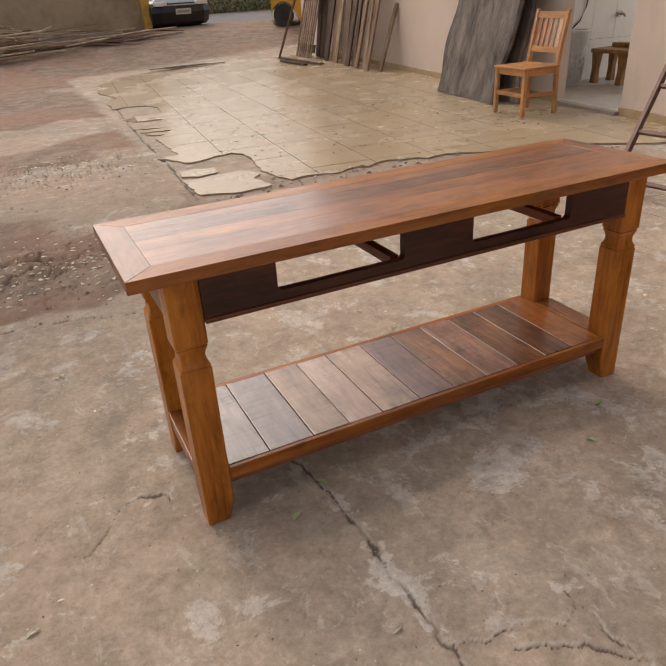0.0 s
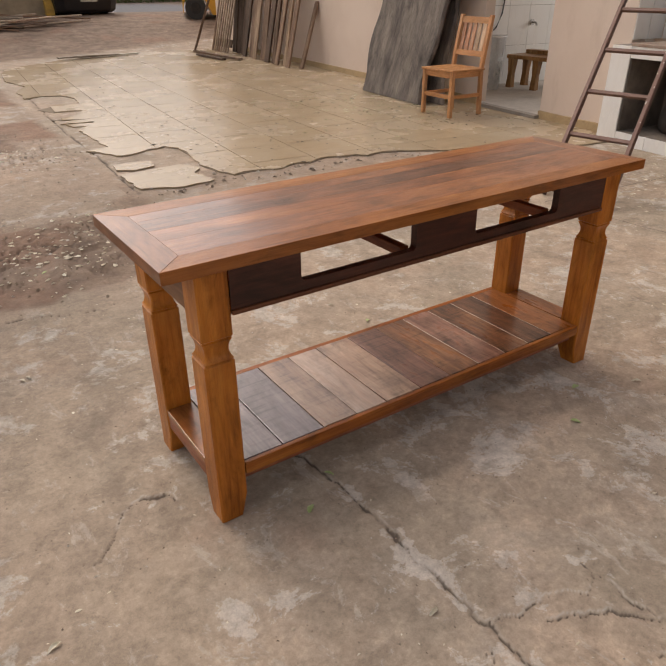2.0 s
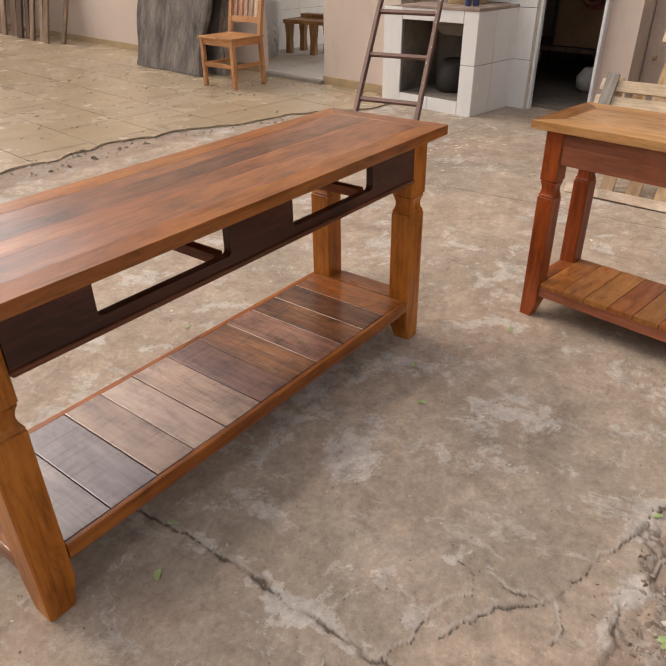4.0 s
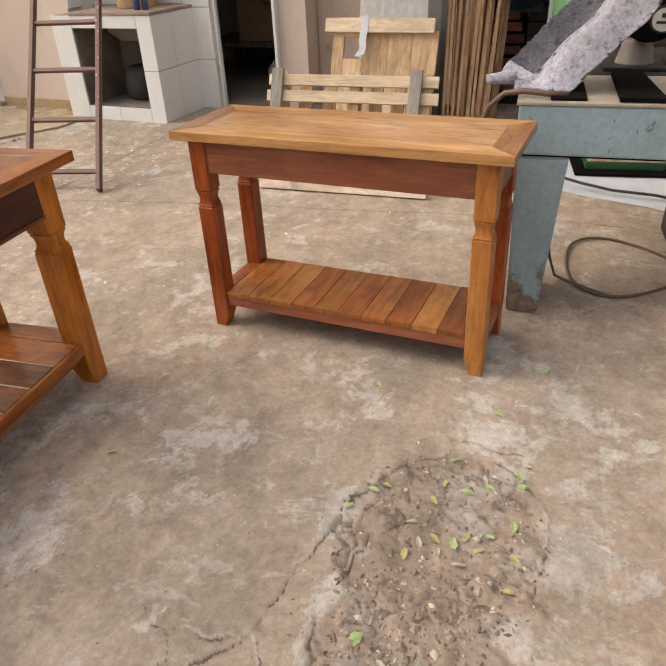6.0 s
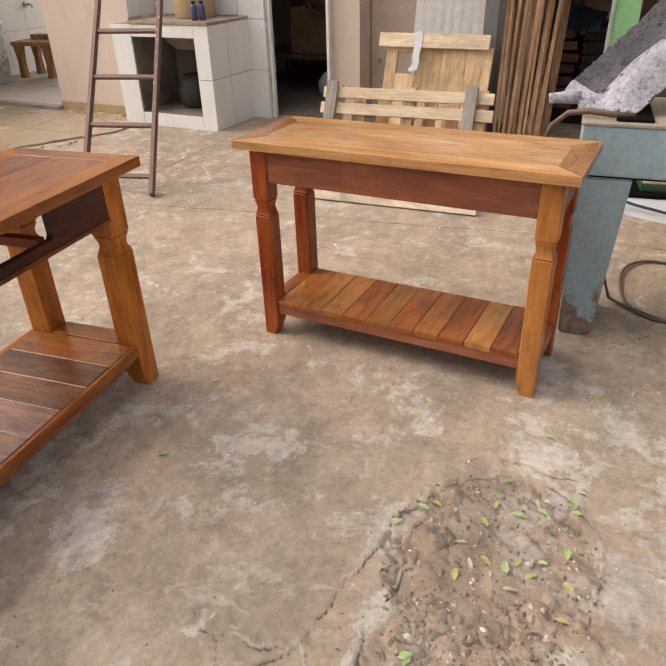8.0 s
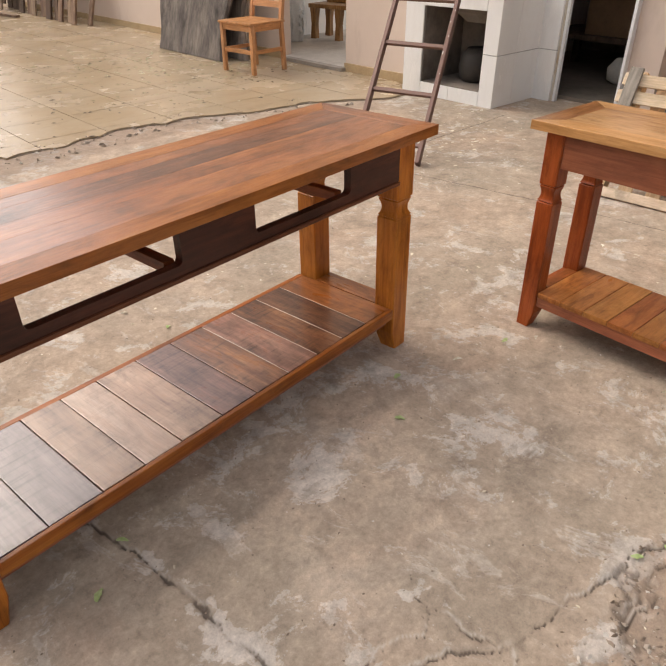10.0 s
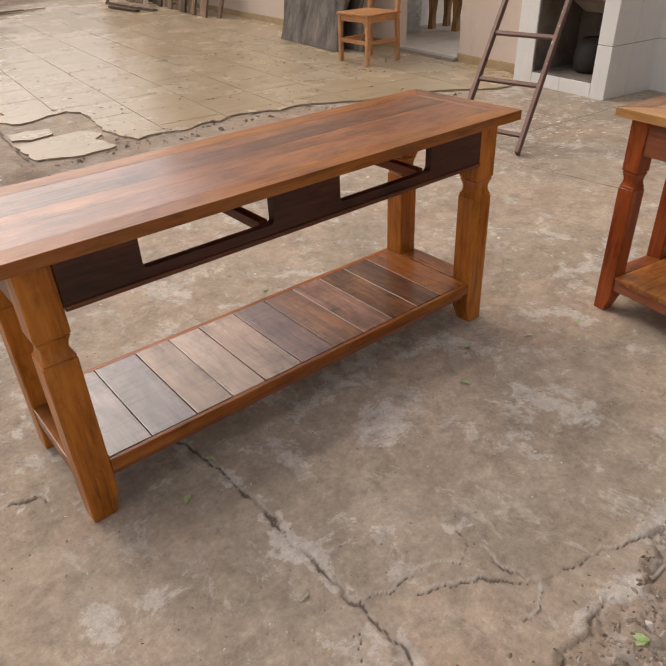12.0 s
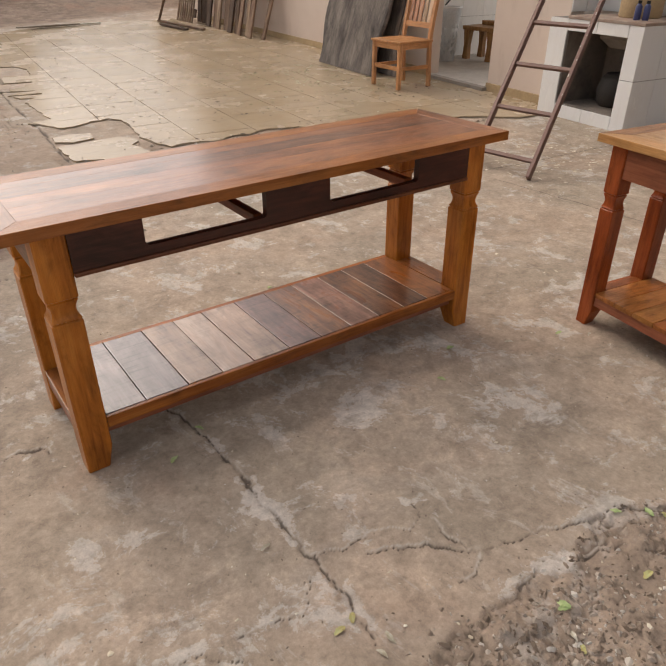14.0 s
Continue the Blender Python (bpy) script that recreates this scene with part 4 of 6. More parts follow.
def terrace():
    ob = thing("pavement", "cream glazed terrace tiles, dusty, broken away along the edge", "terrace", kind="structure")
    outline = ragged(EDGE, 5, 0.016)
    bed = prism(B(), ragged(EDGE, 6, 0.006, 0.12), -0.03, 0.0045)
    bmesh.ops.triangulate(bed, faces=list(bed.faces))
    part("mortar_bed", bed, M_BED, ob, "grey mortar bed under the tiles")
    whole = box(B(), 0.0025, PITCH - 0.0025, 0.0025, PITCH - 0.0025, 0.0, 0.012, 0.0008)
    shared = mesh_of("tile", whole, M_TILE)
    for i in range(-3, 9):
        for j in range(-3, 21):
            corners = [PAVE @ Vector((i * PITCH + a, j * PITCH + b, 0)) for a, b in ((0.0025, 0.0025), (PITCH - 0.0025, 0.0025), (PITCH - 0.0025, PITCH - 0.0025), (0.0025, PITCH - 0.0025))]
            flat = [(c.x, c.y) for c in corners]
            r = random.Random(i * 100 + j)
            if all(inside((c[0] + dx, c[1] + dy), EDGE) for c in flat for dx, dy in ((0.06, 0), (-0.06, 0), (0, 0.06), (0, -0.06))):
                t = new("tile", shared)
                t.parent = ob
                t.matrix_basis = PAVE @ pose(i * PITCH, j * PITCH, 0.0005 + r.uniform(-0.0002, 0.0002), r.uniform(-0.02, 0.02), r.uniform(-0.02, 0.02))
            elif any(inside(c, EDGE) for c in flat) or inside((sum(c[0] for c in flat) / 4, sum(c[1] for c in flat) / 4), EDGE):
                vs, fs = clipped(flat, outline)
                if fs:
                    part("tile", slab_from(vs, fs, 0.002, 0.0125 + r.uniform(-0.001, 0.001)), M_TILE, ob)
    for k, shape in enumerate(([(1.43, 5.17), (1.56, 5.2), (1.72, 5.14), (1.68, 5.0), (1.51, 4.96), (1.4, 5.03)], [(1.39, 4.87), (1.66, 4.91), (1.84, 4.94), (1.95, 4.79), (1.86, 4.65), (1.9, 4.39), (1.66, 4.36), (1.4, 4.46)],
                               [(1.52, 6.98), (1.9, 6.9), (1.85, 6.78), (1.55, 6.82)], [(1.5, 7.02), (1.62, 7.16), (1.95, 7.1), (1.9, 6.98)])):
        rough = ragged(shape, 40 + k, 0.012, 0.05)
        part("tile", prism(B(), rough, 0.002, 0.0125), M_TILE, ob, "loose broken slab of cream tile")
    return ob


def tapered_leg(bm, cx, cy, top, half, neck, inner=(1, 1), bottom=0.0, cove=0.008):
    """A square leg: block, coved neck between two scored lines, shaft, and a foot cut away on its two inner sides."""
    lo, hi = neck
    prof = [(bottom, half, 0.016), (0.055, half, 0.0), (lo - 0.004, half, 0), (lo - 0.0012, half - 0.0035, 0), (lo + 0.0012, half - 0.0035, 0), (lo + 0.003, half - 0.0005, 0)]
    for k in range(1, 10):
        t = k / 10
        prof.append((lo + 0.003 + (hi - lo - 0.006) * t, half - 0.0005 - cove * math.sin(math.pi * t**0.9) ** 0.8, 0))
    prof += [(hi - 0.003, half - 0.001, 0), (hi - 0.0012, half - 0.0035, 0), (hi + 0.0012, half - 0.0035, 0), (hi + 0.004, half + 0.0005, 0), (top, half + 0.0005, 0)]
    c = 0.0035
    rings = []
    for z, h, cut in prof:
        ring = []
        for a, b, p, q in ((-1, -1, 1, 0), (1, -1, 1, 0), (1, -1, 0, 1), (1, 1, 0, 1), (1, 1, 1, 0), (-1, 1, 1, 0), (-1, 1, 0, 1), (-1, -1, 0, 1)):
            x, y = a * (h - (cut if a == inner[0] else 0)), b * (h - (cut if b == inner[1] else 0))
            ring.append((cx + x - math.copysign(c, a) * p, cy + y - math.copysign(c, b) * q, z))
        rings.append(ring)
    return loft(bm, rings)


def framed_top(ob, L, W, z0, z1, rail, mats, boards, skew=0.0):
    """A mitred frame round boards that run along x."""
    mx, my, inner = mats
    e = 0.0003
    front = [(0, 0), (L, 0), (L - rail, rail), (rail, rail)]
    back = [(rail, W - rail), (L - rail, W - rail), (L, W), (0, W)]
    left = [(0, e), (rail, rail + e), (rail, W - rail - e), (0, W - e)]
    right = [(L - rail, rail + e), (L, e), (L, W - e), (L - rail, W - rail - e)]
    for outline, mat in ((front, mx), (back, mx), (left, my), (right, my)):
        bm = prism(B(), outline, z0, z1)
        bmesh.ops.bevel(bm, geom=[e2 for e2 in bm.edges], offset=0.0007, segments=1, affect="EDGES")
        part("frame_board", bm, mat, ob)
    total = sum(b for b, _ in boards)
    y = rail
    for share, mat in boards:
        w = (W - 2 * rail) * share / total
        part("top_board", box(B(), rail + e, L - rail - e, y + e / 2, y + w - e / 2, z0, z1 - 0.0002, 0.0004), mat, ob)
        y += w


def apron_front(x0, x1, y, gaps, z_open, z_low, z_top):
    """One front board with openings under the top; the lower corners of each opening are rounded."""
    r = 0.012
    outline = [(x0, z_low), (x1, z_low), (x1, z_top)]
    for a, b in sorted(gaps, reverse=True):
        outline += [(b, z_top), (b, z_open + r)]
        outline += [(b - r + r * math.cos(t), z_open + r - r * math.sin(t)) for t in np.linspace(0.3, math.pi / 2, 5)]
        outline += [(a + r - r * math.sin(t), z_open + r - r * math.cos(t)) for t in np.linspace(0.0, math.pi / 2 - 0.3, 5)]
        outline += [(a, z_open + r), (a, z_top)]
    outline.append((x0, z_top))
    bm = prism(B(), outline, -0.022, 0.0, pose(0, y, 0, 90, 0, 0))
    bmesh.ops.triangulate(bm, faces=[f for f in bm.faces if len(f.verts) > 4])
    return bm


def console_long():
    """The long console: a dark front board cut open twice, and a slatted shelf."""
    ob = thing("console_table", "long varnished red-brown wooden console table with a slatted shelf", "table", pose(0.518, 1.4345, 0.012, -0.6, 0, 0.72), group="wooden console tables")
    L, W, H = 1.580, 0.448, 0.695
    z0 = H - 0.029
    framed_top(ob, L, W, z0, H, 0.066, (M_EDGETOP, M_TOPY, M_TOPX), [(1.0, M_TOPX), (0.75, M_TOPX), (0.8, M_TOPDARK), (0.55, M_TOPX)])
    h, yf, yb, xl, xr = 0.0375, 0.0215, 0.350, 0.113, 1.462
    for x, inner in ((xl, 1), (xr, -1)):
        for y, back in ((yf + h, 1), (yb + h, -1)):
            part("leg", tapered_leg(B(), x, y, z0, h, (0.445, 0.501), (inner, back), -0.0105), M_LEG, ob)
    x0, x1, y = xl + h + 0.001, xr - h - 0.001, 0.0205
    part("front_apron", apron_front(x0, x1, y, ((0.329, 0.668), (0.875, 1.209)), 0.588, 0.5645, z0), M_APRON, ob, "dark stained front board with two openings")
    part("rail_lip", box(B(), x0, x1, y - 0.006, y + 0.03, 0.5535, 0.564, 0.003), M_LIP, ob, "lighter moulding under the rail")
    part("back_apron", box(B(), x0, x1, W - 0.052, W - 0.03, 0.56, z0, 0.002), M_APRON, ob, "dark stained back board")
    for x in (xl - h + 0.004, xr + h - 0.026):
        part("side_apron", box(B(), x, x + 0.022, yf + 2 * h + 0.001, yb - 0.001, 0.554, z0, 0.002), M_LIP2, ob)
    for x in (0.300, 0.643, 0.846, 1.182):
        part("drawer_runner", box(B(), x, x + 0.026, y + 0.031, W - 0.053, 0.566, 0.5915, 0.0015), M_REDY, ob, "reddish drawer runner")
    zt = 0.1465
    part("shelf_front_rail", box(B(), x0, x1, 0.021, 0.036, 0.112, zt - 0.001, 0.003), M_EDGEX, ob)
    part("shelf_back_rail", box(B(), x0, x1, W - 0.04, W - 0.022, 0.116, zt - 0.001, 0.002), M_EDGEX, ob)
    for x in (xl - h + 0.003, xr + h - 0.027):
        part("shelf_end_rail", box(B(), x, x + 0.024, yf + 2 * h + 0.001, yb - 0.001, 0.086, zt - 0.019, 0.002), M_REDY, ob)
    part("shelf_rail", box(B(), x0, x1, 0.045, 0.07, 0.082, zt - 0.019, 0.002), M_REDX, ob)
    xs = [x0 + 0.002, 0.266, 0.392, 0.500, 0.604, 0.729, 0.848, 0.968, 1.083, 1.194, 1.304, x1 - 0.001]
    kinds = [0, 0, 5, 2, 5, 6, 3, 6, 3, 7, 4]
    part("shelf_plank", box(B(), xl - h + 0.001, x0, yf + 2 * h + 0.002, yb - 0.002, zt - 0.018, zt, 0.0015), M_SHELF[4], ob)
    for a, b, k in zip(xs, xs[1:], kinds):
        part("shelf_plank", box(B(), a + 0.0014, b - 0.0014, 0.0365, W - 0.0405, zt - 0.018, zt + rng.uniform(-0.001, 0.0008), 0.0015), M_SHELF[k], ob)
    for x in xs[7:11]:
        part("dust_line", box(B(), x - 0.0013, x + 0.0013, 0.04, W - 0.043, zt - 0.008, zt - 0.0016), M_DUST, ob, "pale dust in the joint")
    part("shelf_plank", box(B(), x1 + 0.001, xr + h - 0.001, yf + 2 * h + 0.002, yb - 0.002, zt - 0.018, zt, 0.0015), M_SHELF[4], ob)
    return ob


def console_short():
    """The shorter console; x runs along its front, y to its back."""
    L, W, H = 1.046, 0.366, 0.697
    m = pose(2.4707, 0.7585, 0.003, 0, -0.45, -97.8) @ pose(-L / 2, -W / 2, 0)
    ob = thing("console_table", "short varnished honey and red-brown wooden console table with a slatted shelf", "table", m, group="wooden console tables")
    zt, a, h, yf, yb = H - 0.027, 0.0705, 0.0295, 0.031, 0.279
    framed_top(ob, L, W, zt, H, 0.072, (M_HONEYEDGE, M_ENDY, M_HONEYX), [(1.0, M_HONEYX), (1.2, M_HONEYX), (0.9, M_HONEYX)])
    for x in (a, L - a):
        for y in (yf + h, yb + h):
            front_right = x > 0.5 and y < 0.2
            part("leg", tapered_leg(B(), x, y, zt, h, (0.449, 0.501), (1 if x < 0.5 else -1, 1 if y < 0.2 else -1), -0.004, 0.006), M_LEGB if front_right else M_REDZ, ob, "lighter honey-coloured leg" if front_right else "")
    x0, x1, y0, y1 = a + h + 0.001, L - a - h - 0.001, yf + 0.005, yb + 2 * h - 0.005
    part("front_apron", box(B(), x0, x1, y0, y0 + 0.02, 0.562, zt, 0.002), M_REDX, ob, "dull red-brown apron")
    part("back_apron", box(B(), x0, x1, y1 - 0.02, y1, 0.562, zt, 0.002), M_REDX, ob, "dull red-brown apron")
    for x in (a - h + 0.004, L - a + h - 0.024):
        part("side_apron", box(B(), x, x + 0.02, yf + 2 * h + 0.001, yb - 0.001, 0.562, zt, 0.002), M_REDY, ob)
    top = 0.138
    part("shelf_front_rail", box(B(), x0, x1, y0 + 0.003, y0 + 0.025, 0.084, top - 0.0185, 0.002), M_REDX, ob)
    part("shelf_back_rail", box(B(), x0, x1, y1 - 0.025, y1 - 0.003, 0.084, top - 0.0185, 0.002), M_REDX, ob)
    for x in (a - h + 0.004, L - a + h - 0.024):
        part("shelf_end_rail", box(B(), x, x + 0.02, yf + 2 * h + 0.001, yb - 0.001, 0.084, top - 0.0045, 0.002), M_REDY, ob)
    n = 10
    kinds = [0, 0, 2, 1, 2, 1, 0, 1, 2, 1]
    for x, u in ((a - h + 0.0245, x0 + 0.0005), (x1 - 0.0005, L - a + h - 0.0245)):
        part("shelf_plank", box(B(), x, u, yf + 2 * h + 0.002, yb - 0.002, top - 0.018, top, 0.0015), M_BPLANK[1], ob)
    for k in range(n):
        u, v = x0 + 0.001 + (x1 - x0 - 0.002) * k / n, x0 + 0.001 + (x1 - x0 - 0.002) * (k + 1) / n
        part("shelf_plank", box(B(), u + 0.0008, v - 0.0008, y0 - 0.001, y1 + 0.001, top - 0.018, top + rng.uniform(-0.0006, 0.0006), 0.002), M_BPLANK[kinds[k]], ob)
    return ob


console_long()
console_short()


def slat_chair():
    """Wooden chair; x is its depth from front to back, y its width."""
    ob = thing("dining_chair", "plain honey-coloured wooden chair with a slatted back", "chair", pose(4.705, 5.135, 0.018, 0, 0, 0))
    w, d, seat = 0.43, 0.40, 0.435
    for y in (0.0, w - 0.036):
        part("leg", box(B(), 0.0, 0.036, y, y + 0.036, 0, seat - 0.02, 0.003), M_CHAIR, ob)
        post = loft(B(), [[(x + a, y + b, z) for a, b in ((0, 0), (0.036, 0), (0.036, 0.034), (0, 0.034))] for x, z in ((0.39, 0.0), (0.368, seat - 0.02), (0.39, 0.57), (0.45, 0.895))])
        part("back_post", post, M_CHAIR, ob)
        part("stretcher", box(B(), 0.036, 0.38, y + 0.008, y + 0.026, 0.172, 0.205, 0.002), M_CHAIRX, ob)
        part("side_rail", box(B(), 0.036, 0.375, y + 0.008, y + 0.028, seat - 0.075, seat - 0.021, 0.002), M_CHAIRX, ob)
    part("seat", box(B(), -0.012, 0.41, -0.012, w + 0.012, seat - 0.02, seat, 0.006), M_CHAIRX, ob)
    part("front_rail", box(B(), 0.006, 0.026, 0.036, w - 0.036, seat - 0.075, seat - 0.021, 0.002), M_CHAIRY, ob)
    part("front_stretcher", box(B(), 0.006, 0.028, 0.036, w - 0.036, 0.172, 0.208, 0.002), M_CHAIRY, ob)
    lean = lambda z: 0.39 + (z - 0.57) * 0.185
    for z0, z1 in ((0.53, 0.58), (0.82, 0.875)):
        part("back_rail", loft(B(), [[(lean(z) + a, b, z) for a, b in ((0.006, 0.03), (0.03, 0.03), (0.03, w - 0.03), (0.006, w - 0.03))] for z in (z0, z1)]), M_CHAIRY, ob)
    for k in range(5):
        y = 0.052 + k * 0.068
        part("slat", loft(B(), [[(lean(z) + a, y + b, z) for a, b in ((0.012, 0), (0.022, 0), (0.022, 0.044), (0.012, 0.044))] for z in (0.58, 0.82)]), M_CHAIRSLAT[k in (2, 3, 4)], ob)
    return ob


slat_chair()


def leaning_ladder():
    ob = thing("ladder", "brown rusty metal ladder leaning on the wall above the stove", "ladder")
    foot, rung, rail = Vector((3.56, 2.527, 0)), Vector((-0.067, 0.392, 0)), Vector((0.974, 0.375, 1))
    out = rung.normalized() * 0.012
    normal = rung.cross(rail)
    for p in (foot - out, foot + rung + out):
        part("rail", beam(B(), p + rail * 0.012, p + rail * 1.98, 0.024, 0.042, 0.002, normal), M_LADDER, ob)
    for k in range(16):
        z = 0.42 + 0.075 * k + 0.03 * math.sin(7 * k)
        drip = rng.uniform(0.006, 0.022)
        c = foot - out + rail * z - normal.normalized() * 0.0215
        part("paint_drip", beam(B(), c - rung.normalized() * (0.006 - 0.012 * (k % 2)), c - rung.normalized() * (0.006 - 0.012 * (k % 2)) + rail.normalized() * drip, 0.005, 0.003, 0.001, normal), M_WPAINT, ob, "splash of white paint")
    for k in range(8):
        z = 0.094 + 0.232 * k
        part("rung", beam(B(), foot + rail * z, foot + rung + rail * z, 0.024, 0.022, 0.002, normal), M_LADDER, ob)
    return ob


leaning_ladder()


def pine_pallet():
    """A pine pallet leaning back on its edge; x along it, z up its face."""
    tilt = math.degrees(math.atan2(0.30, 0.62))
    m = pose(3.80, 1.640, 0.003, 0, 0, -92) @ pose(0, 0, 0, -tilt)
    ob = thing("pallet", "raw pine pallet with grey battens leaning on its edge", "pallet", m)
    for z0, z1 in ((0.0, 0.048), (0.2, 0.265), (0.466, 0.524), (0.55, 0.607)):
        part("board", box(B(), rng.uniform(0.0, 0.015), 0.937 + rng.uniform(-0.006, 0.006), -0.018, 0.0, z0, z1, 0.002), M_STAINED if z0 == 0.0 else M_PALLET, ob)
    for x in (0.05, 0.46, 0.84):
        part("bearer", box(B(), x, x + 0.06, 0.001, 0.07, 0.005, 0.625, 0.003), M_PALLETZ, ob)
    for x in (0.035, 0.79):
        part("batten", box(B(), x, x + 0.062, -0.042, -0.019, 0.28, 0.632, 0.003), M_GREYWOOD, ob, "weathered grey batten")
    for x in (0.16, 0.3, 0.56, 0.68):
        part("back_board", box(B(), x, x + 0.07, 0.071, 0.087, 0.0, 0.61, 0.002), M_PALLETZ, ob)
    return ob


pine_pallet()


def planer():
    """The grey-blue woodworking machine; its front faces the shorter table."""
    ob = thing("planer_machine", "old grey-blue cast iron planer with scuffed enamel", "machine")
    x0 = 2.69
    leg = loft(B(), [[(x0 + 0.004, 0.144, 0), (x0 + 0.004, 0.25, 0), (x0 + 0.26, 0.25, 0), (x0 + 0.26, 0.144, 0)], [(x0 + 0.004, 0.112, 0.565), (x0 + 0.004, 0.272, 0.565), (x0 + 0.26, 0.272, 0.565), (x0 + 0.26, 0.112, 0.565)]])
    bmesh.ops.bevel(leg, geom=list(leg.edges), offset=0.006, segments=2, affect="EDGES")
    part("leg", leg, M_BLUELEG, ob, "blue enamelled leg, rusty and bare at the foot")
    part("leg", box(B(), 3.38, 3.6, -0.75, -0.385, 0, 0.70, 0.006), M_IRON, ob, "dark iron leg")
    part("bed", box(B(), x0, x0 + 0.42, -1.1, 0.28, 0.571, 0.722, 0.006), M_BLUELEG, ob)
    part("seam", box(B(), x0 + 0.006, x0 + 0.4, -1.09, 0.272, 0.566, 0.571), M_DARK, ob, "dark seam under the bed")
    part("table", box(B(), x0 - 0.004, x0 + 0.435, -1.1, 0.288, 0.7225, 0.733, 0.003), M_CREAM, ob, "cream painted steel table edge")
    part("rear_table", box(B(), x0 + 0.436, 3.75, -1.2, 0.1, 0.70, 0.734, 0.003), M_OILY, ob, "dark iron table behind the bed")
    for k in range(9):
        y, z = rng.uniform(-0.5, 0.25), rng.uniform(0.585, 0.705)
        part("scuff", box(B(), x0 - 0.0006, x0 + 0.001, y, y + rng.uniform(0.0015, 0.003), z, z + rng.uniform(0.003, 0.012)), M_JOINT, ob, "dark scuff in the enamel")
    return ob


planer()
terrace()


# ---- along the house front ----
def live_edge_slab(m, width, height, thick, seed, label):
    """A thick sawn slab with its natural wavy edges, standing on z = 0 of m."""
    r = random.Random(seed)
    n = 22
    left, right = [], []
    for k in range(n + 1):
        z = height * k / n
        left.append((-width / 2 + 0.05 * math.sin(z * 3.1 + seed) + 0.025 * math.sin(z * 9 + 2 * seed) + r.uniform(-0.006, 0.006), z))
        right.append((width / 2 + 0.06 * math.sin(z * 2.6 + 1 + seed) + 0.03 * math.sin(z * 8 + seed) + r.uniform(-0.006, 0.006), z))
    bm = B()
    rows = []
    for (a, z), (b, _) in zip(left, right):
        rows.append([bm.verts.new(p) for p in ((a + 0.012, 0, z), (b - 0.012, 0, z), (b + 0.01, thick / 2, z), (b, thick, z), (a, thick, z), (a - 0.01, thick / 2, z))])
    for p, q in zip(rows, rows[1:]):
        for i in range(6):
            bm.faces.new((p[i], p[(i + 1) % 6], q[(i + 1) % 6], q[i]))
    bm.faces.new(rows[0][::-1])
    bm.faces.new(rows[-1])
    bmesh.ops.recalc_face_normals(bm, faces=bm.faces)
    return solid("wood_slab", bm, M_GREYSLAB, label, "wood slab", m, group="live-edge slabs against the wall")


def against_wall(v, foot_u, height, out=0.0):
    """A pose at the wall's foot whose z runs up a lean that ends on the wall."""
    lean = math.degrees(math.asin(min(0.9, (F - foot_u - out) / height)))
    return HOUSE @ pose(foot_u, v, 0.018, 0, 0, -90) @ pose(0, 0, 0, -lean)


live_edge_slab(against_wall(3.60, -0.41, 2.3, 0.05), 1.27, 2.3, 0.045, 3, "grey weathered live-edge wood slab leaning on the house wall")
live_edge_slab(against_wall(3.36, -0.2, 2.2), 0.86, 2.2, 0.045, 8, "dark grey live-edge wood slab behind the other slab")


def old_plank(v, foot_u, length, width, thick, twist, tone):
    m = against_wall(v, foot_u, length, 0.02) @ pose(0, 0, 0, 0, twist, 0)
    ob = solid("plank", box(B(), -width / 2, width / 2, 0, thick, 0, length, 0.004), tone, "weathered brown plank leaning upright on the house wall", "plank", m, group="planks leaning on the wall")
    return ob


M_OLD = [M_OLDWOOD, wood("dark_plank_raw", (0.045, 0.027, 0.018), (0.11, 0.068, 0.045), (0.19, 0.125, 0.085), "z", (0.7, 0.85), 0.0, 0.5, bump=0.6), wood("tan_plank_raw", (0.16, 0.10, 0.06), (0.3, 0.205, 0.135), (0.42, 0.31, 0.21), "z", (0.7, 0.85), 0.0, 0.3, bump=0.5)]
for v, u, length, width, twist, tone in ((6.62, -0.14, 0.98, 0.10, -5, 0), (6.86, -0.27, 2.0, 0.13, -1, 0), (7.08, -0.22, 2.1, 0.12, -3, 2), (7.3, -0.27, 2.1, 0.13, 0, 0), (7.54, -0.22, 2.2, 0.12, -2, 0), (7.74, -0.26, 2.1, 0.17, -1, 1), (8.05, -0.2, 2.3, 0.22, -2, 0), (8.36, -0.24, 2.3, 0.15, 0, 2),
                                          (8.6, -0.2, 2.2, 0.2, -1, 0), (8.85, -0.24, 2.2, 0.16, 1, 1), (9.1, -0.16, 2.3, 0.2, -1, 1), (9.42, -0.12, 2.2, 0.24, -2, 1), (9.75, -0.1, 2.3, 0.2, 0, 1)):
    old_plank(v, u, length, width, 0.03, twist, M_OLD[tone])


def slatted_panel():
    ob = thing("slatted_panel", "brown slatted wooden panel leaning on the house wall", "panel", against_wall(9.75, -0.34, 2.0, 0.05) @ pose(0, -0.04, 0, 0, -1, 0))
    for k in range(8):
        part("slat", box(B(), -0.52 + 0.125 * k, -0.465 + 0.125 * k, 0, 0.02, 0.0, 2.0, 0.003), M_OLD[2 if k % 3 else 0], ob)
    for z in (0.1, 1.0, 1.8):
        part("cross_rail", box(B(), -0.55, 0.48, 0.021, 0.05, z, z + 0.14, 0.003), M_OLD[1], ob)
    return ob


slatted_panel()


